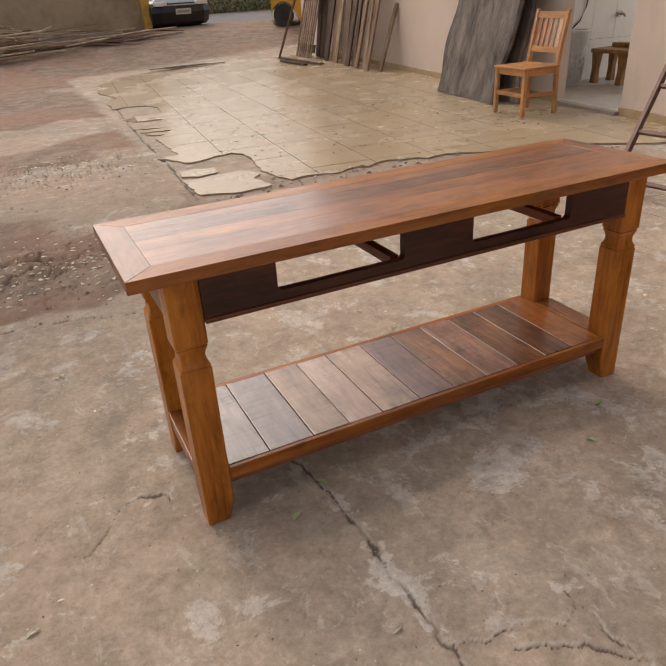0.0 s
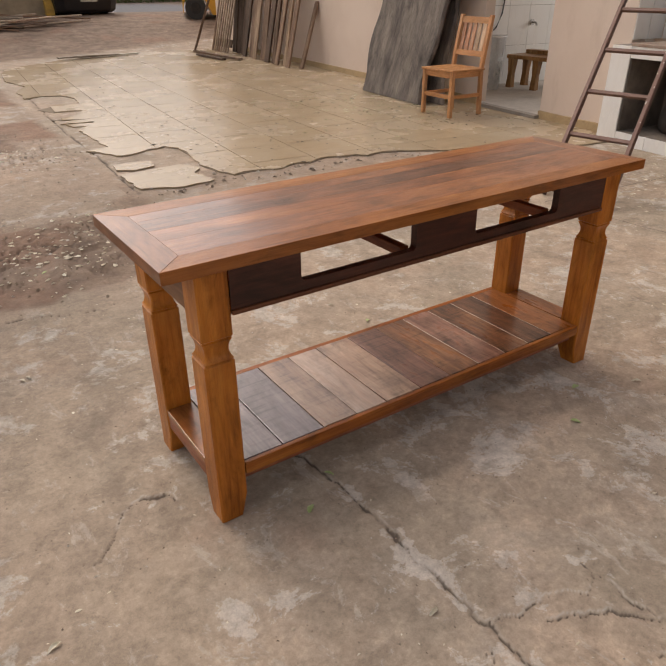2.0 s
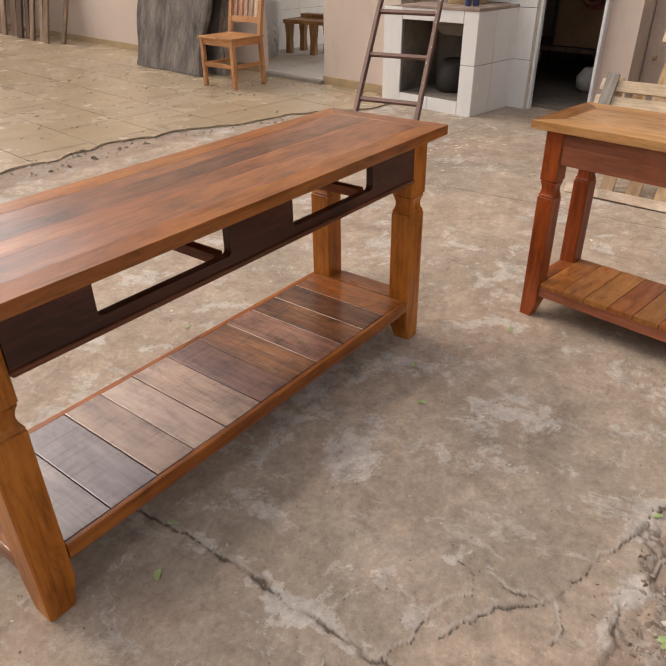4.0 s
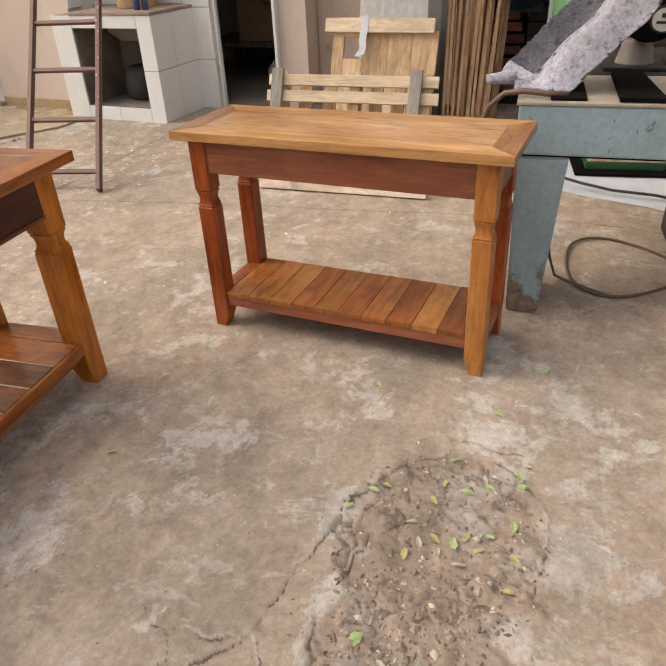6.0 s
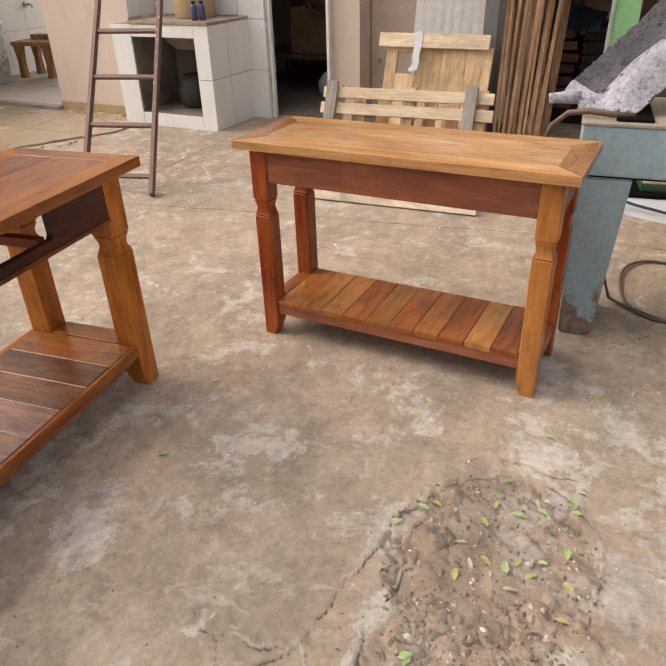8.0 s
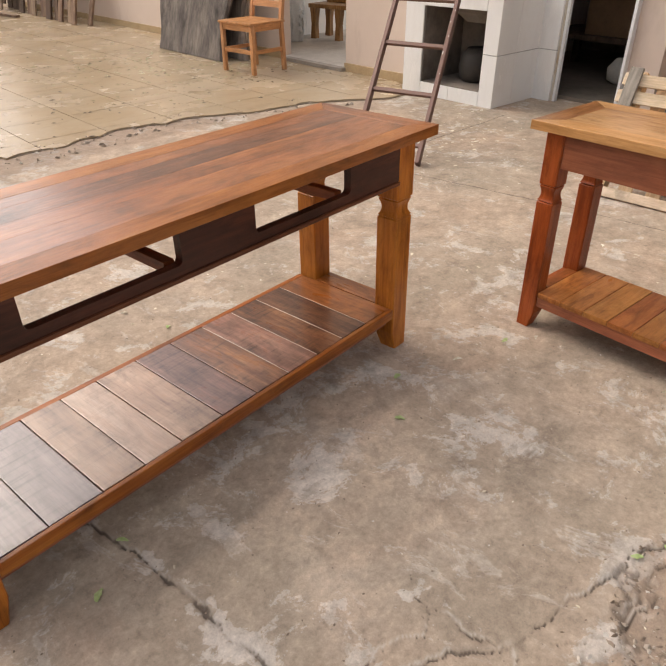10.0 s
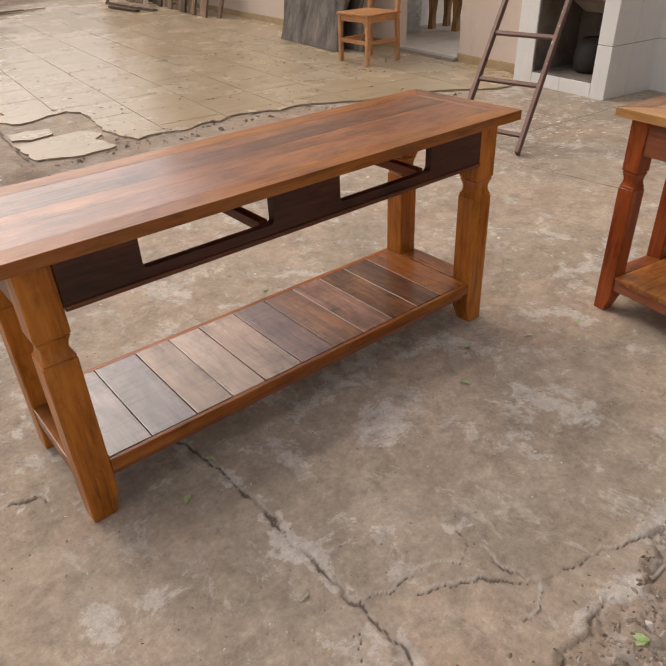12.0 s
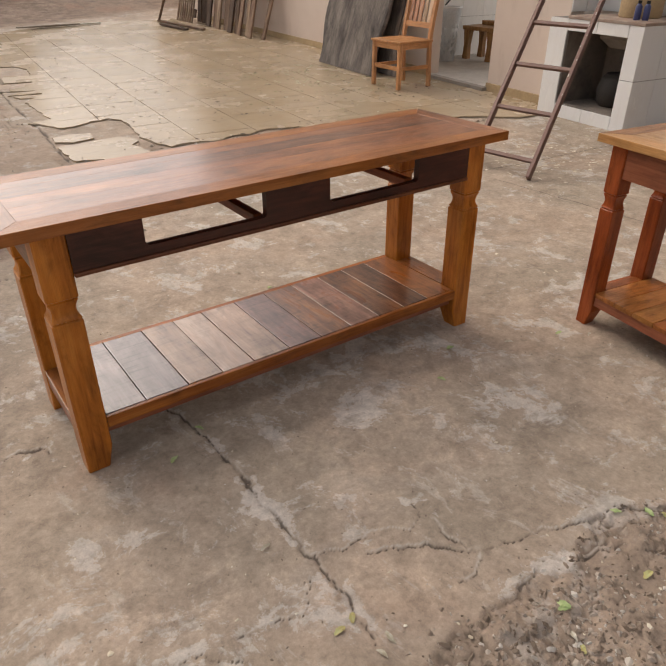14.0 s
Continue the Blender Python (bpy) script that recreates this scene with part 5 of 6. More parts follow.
def timber_frame():
    """A long board frame on the ground, one stick propped up against the panel."""
    ob = thing("scrap_trestle", "broken wooden frame lying on the terrace edge", "frame", pose(5.33, 12.0, 0.024, 0, 0, -88))
    part("rail", box(B(), -0.95, 0.9, 0, 0.07, 0, 0.03, 0.003), M_OLD[0], ob)
    part("rail", box(B(), -0.3, 0.75, -0.24, -0.17, 0, 0.03, 0.003), M_OLD[1], ob)
    part("brace", beam(B(), (-0.93, 0.035, 0.03), (-0.6, 0.36, 1.15), 0.05, 0.03, 0.002), M_OLD[0], ob)
    return ob


timber_frame()

# ---- the tiled room behind the first doorway ----
RW = thing("wall_room_tiled", "white glazed wall tiles inside the room", "wall", HOUSE, kind="structure")
part("backing", box(B(), 0.38, 4.2, 3.76, 3.9, 0.0, 2.8), M_GROUT, RW)
for i in range(8):
    for j in range(6):
        part("tile", box(B(), 0.385 + i * 0.33, 0.385 + i * 0.33 + 0.327, 3.748, 3.76, 0.036 + j * 0.45, 0.036 + j * 0.45 + 0.447, 0.002), M_WHITE, RW)


def low_stool():
    ob = thing("low_bench", "low rustic honey-coloured wooden bench on the room floor", "bench", HOUSE @ pose(1.47, 3.20, 0.036, 0, 0, -80))
    mats = M_RUST
    part("seat", box(B(), -0.36, 0.5, -0.2, 0.2, 0.33, 0.375, 0.008), mats, ob)
    part("raised_edge", box(B(), -0.3, 0.5, 0.08, 0.2, 0.3755, 0.42, 0.006), mats, ob)
    for x in (-0.3, 0.06, 0.42):
        for y in (-0.15, 0.13):
            leg = loft(B(), [[(x + a * h + 0.02 * (z - 0.17), y + b * h, z) for a, b in ((-1, -1), (1, -1), (1, 1), (-1, 1))] for z, h in ((0, 0.036), (0.16, 0.03), (0.33, 0.042))])
            part("leg", leg, mats, ob)
    return ob


M_RUST = wood("rustic_bench_wood", (0.16, 0.07, 0.02), (0.3, 0.15, 0.05), (0.42, 0.24, 0.1), "z", (0.4, 0.55), 0.15)
low_stool()


def laundry_basket():
    """A tall white plastic basket with rows of round holes."""
    ob = thing("laundry_basket", "tall white plastic laundry basket with round holes", "basket", HOUSE @ pose(0.95, 3.46, 0.036))
    bm, n, rows = B(), 28, 14
    ring = []
    for k in range(rows + 1):
        z = 0.58 * k / rows
        rad = 0.092 + 0.04 * (z / 0.58)
        ring.append([bm.verts.new((rad * math.cos(2 * math.pi * i / n), rad * math.sin(2 * math.pi * i / n), z)) for i in range(n)])
    for k in range(rows):
        for i in range(n):
            if 2 <= k < 10 and (i + 2 * k) % 4 == 0:
                continue
            bm.faces.new((ring[k][i], ring[k][(i + 1) % n], ring[k + 1][(i + 1) % n], ring[k + 1][i]))
    bm.faces.new(ring[0][::-1])
    bmesh.ops.solidify(bm, geom=list(bm.faces), thickness=0.003)
    part("body", bm, M_WBRIGHT, ob)
    rim = B()
    tube(rim, [(0.135 * math.cos(2 * math.pi * i / 24), 0.135 * math.sin(2 * math.pi * i / 24), 0.585) for i in range(25)], 0.012, 6)
    part("rim", rim, M_WBRIGHT, ob)
    return ob


laundry_basket()
M_BLACKRUB = plain("black_rubber", (0.02, 0.02, 0.02), 0.5, 0.0, 0.2)
cable = B()
tube(cable, [(HOUSE @ Vector(p)) for p in ((1.3, 3.735, 1.4), (1.28, 3.735, 1.1), (1.25, 3.735, 0.85), (1.18, 3.735, 0.7), (1.08, 3.732, 0.62))], 0.008, 6)
solid("cable", cable, M_BLACKRUB, "thin black cable hanging down the tiled wall", "cable", smooth=True)


def wall_tap():
    ob = thing("wall_tap", "chrome tap on the tiled room wall", "tap", HOUSE @ pose(1.75, 3.73, 0.74))
    part("flange", tube(B(), [(0, 0.016, 0), (0, 0.0, 0)], 0.035, 14), M_STEEL, ob)
    part("spout", tube(B(), [(0, 0, 0), (0, -0.06, 0), (0, -0.08, -0.03)], 0.013, 8), M_STEEL, ob)
    return ob


wall_tap()
solid("door_sill", box(B(), 0.13, 0.209, 1.80, 2.66, 0.0, 0.045, 0.006), M_CONC, "grey concrete sill of the open doorway", "sill", HOUSE, kind="structure")

# ---- on and in the stove ----
def lathe(profile, n=20, cap=True):
    return loft(B(), [[(r * math.cos(2 * math.pi * i / n), r * math.sin(2 * math.pi * i / n), z) for i in range(n)] for r, z in profile], cap)


M_SOOTY = plain("burnt_pot", (0.045, 0.038, 0.032), 0.7, 0.2, 0.4)
M_POT = plain("dull_aluminium", (0.2, 0.2, 0.19), 0.45, 0.7, 0.5, dirt=(0.05, 0.05, 0.05))
M_BLUEJAR = plain("blue_plastic", (0.05, 0.06, 0.16), 0.3, 0, 0.2)
pot = thing("cooking_pot", "dark round pot standing in the firebox", "pot", HOUSE @ pose(0.33, 0.40, 0.106))
part("body", lathe([(0.11, 0.0), (0.14, 0.03), (0.15, 0.12), (0.13, 0.2), (0.09, 0.25), (0.085, 0.245)]), M_SOOTY, pot, smooth=True)
kettle = thing("water_drum", "dark round drum in the firebox corner", "drum", HOUSE @ pose(0.36, 0.2, 0.106))
part("body", lathe([(0.05, 0.0), (0.06, 0.02), (0.06, 0.4), (0.03, 0.47), (0.02, 0.5)]), M_IRON, kettle, smooth=True)
bottle = thing("blue_jar", "small dark blue jar on the stove counter", "jar", HOUSE @ pose(0.16, 0.14, 0.768))
part("body", lathe([(0.022, 0.0), (0.024, 0.005), (0.024, 0.09), (0.012, 0.11)]), M_BLUEJAR, bottle, smooth=True)
part("lid", lathe([(0.014, 0.11), (0.014, 0.13)]), M_IRON, bottle)
copy_thing(bottle, HOUSE @ pose(0.13, 0.19, 0.768))
box_ = thing("storage_tin", "cream coloured tin on the stove counter", "tin", HOUSE @ pose(0.36, 0.35, 0.768))
part("body", lathe([(0.15, 0.0), (0.155, 0.01), (0.155, 0.2), (0.15, 0.21)]), M_SKIRT, box_, smooth=True)
part("lid", lathe([(0.158, 0.21), (0.158, 0.225), (0.02, 0.235)]), M_SKIRT, box_, smooth=True)

# ---- the dark workshop behind the second doorway ----
M_CARD = plain("brown_cardboard", (0.25, 0.15, 0.08), 0.85, 0, 0.3)
M_HOSE = plain("red_hose", (0.20, 0.055, 0.03), 0.5, 0, 0.3)
solid("cardboard_box", box(B(), 1.6, 2.05, -0.32, 0.2, 0.36, 0.75, 0.004), M_CARD, "brown cardboard box on the workshop bench", "box", HOUSE)
bench = thing("work_bench", "dark wooden bench in the unlit workshop", "bench", HOUSE)
part("top", box(B(), 1.5, 2.2, -0.45, 0.6, 0.32, 0.36, 0.004), M_OLD[1], bench)
for u in (1.55, 2.1):
    for v in (-0.4, 0.5):
        part("leg", box(B(), u, u + 0.06, v, v + 0.06, 0.028, 0.32), M_OLD[1], bench)
coil = B()
for k in range(5):
    tube(coil, [HOUSE @ Vector((1.42 + 0.012 * k, -0.19 + (0.13 + 0.006 * k) * math.cos(a), 0.92 + (0.2 + 0.01 * k) * math.sin(a))) for a in np.linspace(0, 2 * math.pi, 22)], 0.011, 6)
solid("hose_coil", coil, M_HOSE, "coiled reddish hose hanging inside the workshop", "hose", smooth=True)
solid("wall_workshop_partition", box(B(), 1.50, 1.56, -0.36, -0.02, 0.75, 2.8), M_OLD[1], "dark timber partition in the workshop", "partition", HOUSE, kind="structure")
shelf = thing("wall_shelf", "wooden shelf in the unlit workshop", "shelf", HOUSE)
part("board", box(B(), 2.2, 2.55, -1.5, -0.55, 0.62, 0.65, 0.003), M_OLD[2], shelf)
part("bracket", box(B(), 2.3, 2.5, -0.7, -0.66, 0.028, 0.62), M_OLD[1], shelf)
part("bracket", box(B(), 2.3, 2.5, -1.4, -1.36, 0.028, 0.62), M_OLD[1], shelf)
for k, (v, hgt, mt) in enumerate(((-0.72, 0.16, M_POT), (-0.86, 0.1, M_CARD), (-1.0, 0.13, M_SKIRT), (-1.15, 0.2, M_BLUEJAR))):
    can = thing("tin_can", "old tin on the workshop shelf", "tin", HOUSE @ pose(2.36, v, 0.65), group="tins on the workshop shelf")
    part("body", lathe([(0.045, 0), (0.045, hgt), (0.03, hgt + 0.01)]), mt, can)
solid("white_bin", box(B(), 2.0, 2.25, -0.98, -0.68, 0.028, 0.42, 0.02), M_WPAINT, "white plastic bin on the workshop floor", "bin", HOUSE)
bag = lathe([(0.05, 0), (0.1, 0.03), (0.11, 0.12), (0.05, 0.2)])
solid("white_bag", bag, M_WPAINT, "small white sack on the workshop floor", "sack", HOUSE @ pose(1.45, -0.27, 0.028), smooth=True)
wall("wall_workshop_back", 2.9, 3.0, -1.85, 0.905, 0.0, 2.8, M_SOOT, "dark unlit back wall of the workshop")

# ---- recess with sheet, panel and sticks ----
M_DOORTAN = plain("tan_door_paint", (0.56, 0.44, 0.36), 0.55, 0, 0.25, 3.0)
door = thing("door_1", "closed tan painted door in the recess", "door", HOUSE, kind="structure")
part("leaf", box(B(), 0.885, 0.918, -1.62, -0.915, 0.0, 2.05, 0.004), M_DOORTAN, door)
part("door_knob", tube(B(), [(0.885, -1.0, 0.44), (0.86, -1.0, 0.44), (0.85, -1.0, 0.44), (0.838, -1.0, 0.44)], [0.008, 0.008, 0.02, 0.012], 10), M_SKIRT, door, "brass knob", True)


def ribbed_sheet():
    """A pale corrugated sheet standing against the recess."""
    bm = B()
    n = 60
    front = [bm.verts.new((0.45 + 0.0012 * math.sin(k * 0.9), -1.37 - 0.58 * k / n, 0.02)) for k in range(n + 1)]
    back = [bm.verts.new((0.84 + 0.0012 * math.sin(k * 0.9), -1.37 - 0.58 * k / n, 2.0)) for k in range(n + 1)]
    for k in range(n):
        bm.faces.new((front[k], front[k + 1], back[k + 1], back[k]))
    bmesh.ops.solidify(bm, geom=list(bm.faces), thickness=0.006)
    return solid("corrugated_sheet", bm, plain("pale_sheet", (0.92, 0.9, 0.87), 0.5, 0.0, 0.1, 3.0, (0.5, 0.44, 0.37)), "pale grey corrugated sheet standing in the recess", "sheet", HOUSE, smooth=False)


ribbed_sheet()
post = thing("metal_post", "grey steel door post beside the shed", "post", HOUSE)
part("post", box(B(), 0.42, 0.52, -2.0, -1.905, 0, 2.6, 0.004), plain("grey_steel_paint", (0.19, 0.185, 0.18), 0.5, 0.3, 0.3), post)
part("channel", box(B(), 0.40, 0.44, -2.05, -2.005, 0, 2.6, 0.003), plain("dark_steel_paint", (0.10, 0.095, 0.09), 0.5, 0.3, 0.3), post)
part("lock_plate", box(B(), 0.414, 0.4195, -1.965, -1.94, 0.28, 0.34, 0.001), M_IRON, post)


def cut_panel():
    """A pine board panel with a torn opening and a cross piece, leaning back."""
    m = HOUSE @ pose(0.08, -1.318, -0.004, 0, 0, -90) @ pose(0, 0, 0, -19)
    ob = thing("board_panel", "pine board panel with a torn hole, leaning in the recess", "panel", m)
    for x0, x1, z0, z1 in ((-0.035, 0.046, 0.0, 0.66), (0.047, 0.185, 0.0, 0.485), (0.186, 0.36, 0.0, 0.665), (0.361, 0.53, 0.0, 0.665), (0.531, 0.70, 0.0, 0.665), (0.047, 0.185, 0.622, 0.665)):
        part("board", box(B(), x0, x1, 0, 0.022, z0, z1, 0.002), M_PALLETZ, ob)
    part("cross_piece", box(B(), -0.088, 0.675, -0.035, -0.001, 0.647, 0.737, 0.004), M_PALLET, ob)
    strip = loft(B(), [[(0.195 + a + dx, -0.04 + b, z) for a, b in ((-w, 0), (w, 0), (w, 0.004), (-w, 0.004))] for z, w, dx in ((0.75, 0.028, 0), (0.67, 0.026, 0.005), (0.6, 0.024, -0.005), (0.55, 0.018, 0.008), (0.51, 0.03, -0.015), (0.495, 0.012, -0.035))])
    part("plastic_strip", strip, plain("cloudy_plastic", (0.62, 0.63, 0.64), 0.3, 0, 0.2), ob, "cloudy strip of plastic film")
    return ob


cut_panel()
for k in range(30):
    r = random.Random(60 + k)
    w = (k + r.uniform(-0.5, 0.5)) / 29
    u = 0.20 + 0.09 * (k % 3) + r.uniform(-0.02, 0.02)
    p, q = at_house(u, -2.09 - 0.31 * w, 0.0), at_house(u + 0.3, -2.05 - 0.40 * w + r.uniform(-0.025, 0.025), 2.1 + r.uniform(-0.5, 0.2))
    stick = beam(B(), (0, 0, 0.0), q - p, 0.019 + r.uniform(-0.004, 0.008), 0.014, 0.0015, (1, 0, 0))
    solid("batten", stick, M_STICK, "long brown sawn batten leaning in a bundle", "batten", Matrix.Translation(p), group="bundle of leaning battens")

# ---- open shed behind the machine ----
# plinth and beams are coloured almost black to paint the shed's darkness
solid("shed_plinth", box(B(), 1.15, 1.9, -3.4, -2.12, 0, 0.1, 0.01), M_SHEDSHADE, "low plinth under the stored timber, shed shade in its colour", "plinth", HOUSE)
for k in range(7):
    r = random.Random(90 + k)
    solid("sawn_board", box(B(), 1.2 + r.uniform(0, 0.06), 1.7, -2.42 + r.uniform(-0.03, 0.03), -2.16 + r.uniform(-0.02, 0.02), 0.1 + 0.082 * k, 0.1 + 0.082 * k + 0.06, 0.003), M_STACK, "rough dark red sawn board in a stack", "board", HOUSE, group="stack of sawn boards")
tarp = B()
tn = 14
grid = [[tarp.verts.new((1.18 + 0.5 * i / tn, -2.56 + 0.36 * j / tn, 0.735 + 0.06 * math.sin(3 * i / tn) * math.cos(7 * j / tn + i * 0.3) - 0.09 * (1 - i / tn) ** 4)) for j in range(tn + 1)] for i in range(tn + 1)]
for i in range(tn):
    for j in range(tn):
        tarp.faces.new((grid[i][j], grid[i + 1][j], grid[i + 1][j + 1], grid[i][j + 1]))
bmesh.ops.solidify(tarp, geom=list(tarp.faces), thickness=0.003)
solid("blue_tarp", tarp, plain("faded_blue_tarp", (0.05, 0.085, 0.13), 0.5, 0, 0.4), "faded blue tarpaulin over stored timber", "tarpaulin", HOUSE, smooth=True)
for k in range(6):
    solid("stored_beam", box(B(), 1.22 + 0.02 * (k % 2), 1.85, -3.2, -2.46, 0.1 + 0.096 * k, 0.1 + 0.096 * k + 0.09, 0.006), M_SHADEPILE, "timber beam stored under the tarpaulin, darkened for the shed's shade", "timber", HOUSE, group="timber stored in the shed")
panel = thing("green_board", "pale green board with a grey metal edge", "board", pose(5.02, 0.198, 0, 0, 0, 0))
part("sheet", box(B(), 0, 0.02, -0.16, -0.022, 0, 1.7, 0.002), plain("light_green_paint", (0.24, 0.5, 0.22), 0.5, 0, 0.15), panel)
part("edge_strip", box(B(), -0.01, 0.03, -0.0215, 0.0, 0, 1.7, 0.002), plain("grey_green_edge", (0.42, 0.46, 0.44), 0.4, 0.2, 0.2), panel, "grey metal edge strip")


# ---- on and round the machine ----
def felt_blanket():
    """A felt blanket folded over the machine: an inner face with shade in its colour behind a bulging pale fold."""
    edge = [(3.0, 0.355, 0.742), (3.03, 0.348, 0.775), (3.06, 0.305, 0.815), (3.06, 0.262, 0.866), (3.06, 0.196, 0.938), (3.06, 0.139, 1.0), (3.06, 0.08, 1.07)]
    valley = [(2.95, 0.32, 0.742), (2.99, 0.278, 0.752), (3.0, 0.232, 0.78), (3.0, 0.186, 0.835), (3.0, 0.12, 0.9), (3.0, 0.075, 0.955), (3.0, 0.035, 1.03)]
    crest = [(2.87, 0.30, 0.745), (2.86, 0.228, 0.764), (2.85, 0.19, 0.82), (2.85, 0.147, 0.877), (2.85, 0.08, 0.942), (2.85, 0.035, 1.005), (2.85, -0.01, 1.07)]
    low = [(2.79, 0.307, 0.742), (2.79, 0.18, 0.742), (2.79, 0.13, 0.75), (2.8, 0.082, 0.80), (2.8, 0.013, 0.882), (2.8, -0.05, 0.946), (2.8, -0.089, 1.024)]
    n, steps = 60, 120

    def along(line, t):
        k = min(int(t * (len(line) - 1)), len(line) - 2)
        w = t * (len(line) - 1) - k
        a, b, c, d = (Vector(line[min(max(k + i, 0), len(line) - 1)]) for i in (-1, 0, 1, 2))
        return 0.5 * (2 * b + (c - a) * w + (2 * a - 5 * b + 4 * c - d) * w * w + (3 * b - a - 3 * c + d) * w**3)

    grid = []
    for i in range(steps + 1):
        guide = [along(line, i / steps) for line in (edge, valley, crest, low)]
        row = []
        for j in range(n + 1):
            p = along(guide, j / n)
            g = noise.noise(p * 9) * 0.009 + noise.noise(p * 40) * 0.002 + noise.noise(p * 130) * 0.0014
            if i in (0, steps) or j in (0, n):
                p = p + Vector((0, 0.005, 0.005)) * noise.noise(p * 60)
            row.append(Vector((p.x, p.y, max(p.z + g, 0.745 + 0.003 * noise.noise(p * 70)))))
        grid.append(row)

    def skin(keep):
        """The kept cells of the cloth with a thickness of their own."""
        bm, made = B(), {}

        def corner(i, j, side):
            if (i, j, side) not in made:
                a, b = grid[min(i + 1, steps)][j] - grid[max(i - 1, 0)][j], grid[i][min(j + 1, n)] - grid[i][max(j - 1, 0)]
                out = b.cross(a).normalized()
                if out.x > 0:
                    out = -out
                q = grid[i][j] - out * (0.008 * side)
                made[i, j, side] = bm.verts.new((q.x, q.y, max(q.z, 0.7365)))
            return made[i, j, side]

        cells = {(i, j) for i in range(steps) for j in range(n) if keep(i, j)}
        for i, j in cells:
            ring = ((i, j), (i, j + 1), (i + 1, j + 1), (i + 1, j))
            bm.faces.new([corner(*c, 0) for c in ring])
            bm.faces.new([corner(*c, 1) for c in reversed(ring)])
            for (di, dj), c, d in (((0, -1), ring[3], ring[0]), ((0, 1), ring[1], ring[2]), ((-1, 0), ring[0], ring[1]), ((1, 0), ring[2], ring[3])):
                if (i + di, j + dj) not in cells:
                    bm.faces.new((corner(*d, 0), corner(*c, 0), corner(*c, 1), corner(*d, 1)))
        bmesh.ops.recalc_face_normals(bm, faces=bm.faces)
        return bm

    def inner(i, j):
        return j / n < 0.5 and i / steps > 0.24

    ob = thing("felt_blanket", "grey speckled recycled-felt blanket draped and folded over the machine", "blanket")
    part("inner_face", skin(inner), M_FELTSHADED, ob, "inner face of the felt with the fold's shade in its colour", True)
    part("fold", skin(lambda i, j: not inner(i, j)), M_FELT, ob, "pale speckled fold", True)
    return ob


def felt_material(name, level):
    m = Mat(name)
    v = m.coords()
    base = m.ramp(m.noise(v, 75, 6, 0.8), [(0.32, (0.2, 0.19, 0.22)), (0.43, (0.52, 0.51, 0.57)), (0.6, (0.74, 0.73, 0.77))])
    wash = m.ramp(m.noise(v, 9, 4, 0.6), [(0.35, 0.72), (0.65, 1.1)])
    base = m.mix(1.0, base, wash, "MULTIPLY")
    spots = m.n.new("ShaderNodeTexVoronoi")
    m.l.new(v, spots.inputs["Vector"])
    spots.inputs["Scale"].default_value = 75
    tint = m.n.new("ShaderNodeHueSaturation")
    m.l.new(spots.outputs["Color"], tint.inputs["Color"])
    tint.inputs["Saturation"].default_value, tint.inputs["Value"].default_value = 0.6, 0.4
    pick = m.ramp(m.noise(v, 40, 2), [(0.6, 0.0), (0.68, 0.7)])
    col = m.mix(pick, base, tint.outputs[0])
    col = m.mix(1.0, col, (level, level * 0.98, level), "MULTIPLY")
    m.bump(m.noise(v, 150, 5, 0.75), 1.0, 0.006)
    return m.done(col, 0.95, spec=0.1)


# one felt twice: the second darkened to paint the shade inside the fold
M_FELT, M_FELTSHADED = felt_material("speckled_felt", 0.78), felt_material("shaded_felt", 0.2)
felt_blanket()
hose = B()
tube(hose, [(2.80, 0.385, 0.58), (2.785, 0.395, 0.63), (2.77, 0.375, 0.70), (2.765, 0.33, 0.742), (2.75, 0.27, 0.752), (2.74, 0.2, 0.747), (2.75, 0.14, 0.744)], 0.009, 8)
solid("rubber_hose", hose, plain("brown_hose", (0.13, 0.07, 0.045), 0.5, 0, 0.3), "brown rubber hose curving off the machine bed", "hose", smooth=True)
roll = B()
tube(roll, [(2.93, 0.40, 0.75), (2.93, 0.37, 0.754), (2.93, 0.335, 0.757), (2.93, 0.30, 0.756)], [0.016, 0.018, 0.021, 0.02], 12)
solid("felt_roll", roll, M_FELT, "rolled end of grey felt", "felt roll", smooth=True)
solid("iron_plate", prism(B(), [(3.12, -0.01), (3.12, -0.11), (2.70, -0.135), (2.70, -0.005)], 0.7355, 0.748), M_DARK, "black oily iron plate on the machine table", "iron plate")
solid("iron_casting", box(B(), 2.71, 2.96, 0.085, 0.19, 0.7335, 0.742, 0.002), M_DARK, "dark iron casting under the blanket", "casting")
solid("iron_plate", prism(B(), [(3.12, -0.2), (3.12, -0.33), (2.70, -0.36), (2.70, -0.22)], 0.7355, 0.748), M_DARK, "black oily iron plate at the end of the machine table", "iron plate")
motor = thing("motor_stand", "beige cone-shaped motor stand on a square plate", "motor stand", pose(3.28, -0.098, 0.7345))
part("plate", box(B(), -0.09, 0.09, -0.1, 0.11, 0.0, 0.014, 0.004), M_IRON, motor)
part("cone", lathe([(0.068, 0.014), (0.066, 0.02), (0.05, 0.088), (0.049, 0.095)], 24), plain("beige_enamel", (0.19, 0.155, 0.135), 0.45, 0, 0.3), motor, "beige enamelled cone", True)
part("body", tube(B(), [(-0.12, -0.02, 0.2), (-0.1, -0.02, 0.2), (0.2, -0.02, 0.2)], [0.095, 0.105, 0.105], 24), M_DARK, motor, "black motor housing")
cap = part("end_cap", tube(B(), [(-0.121, -0.05, 0.17), (-0.13, -0.05, 0.17)], [0.045, 0.042], 24), M_IRON, motor)
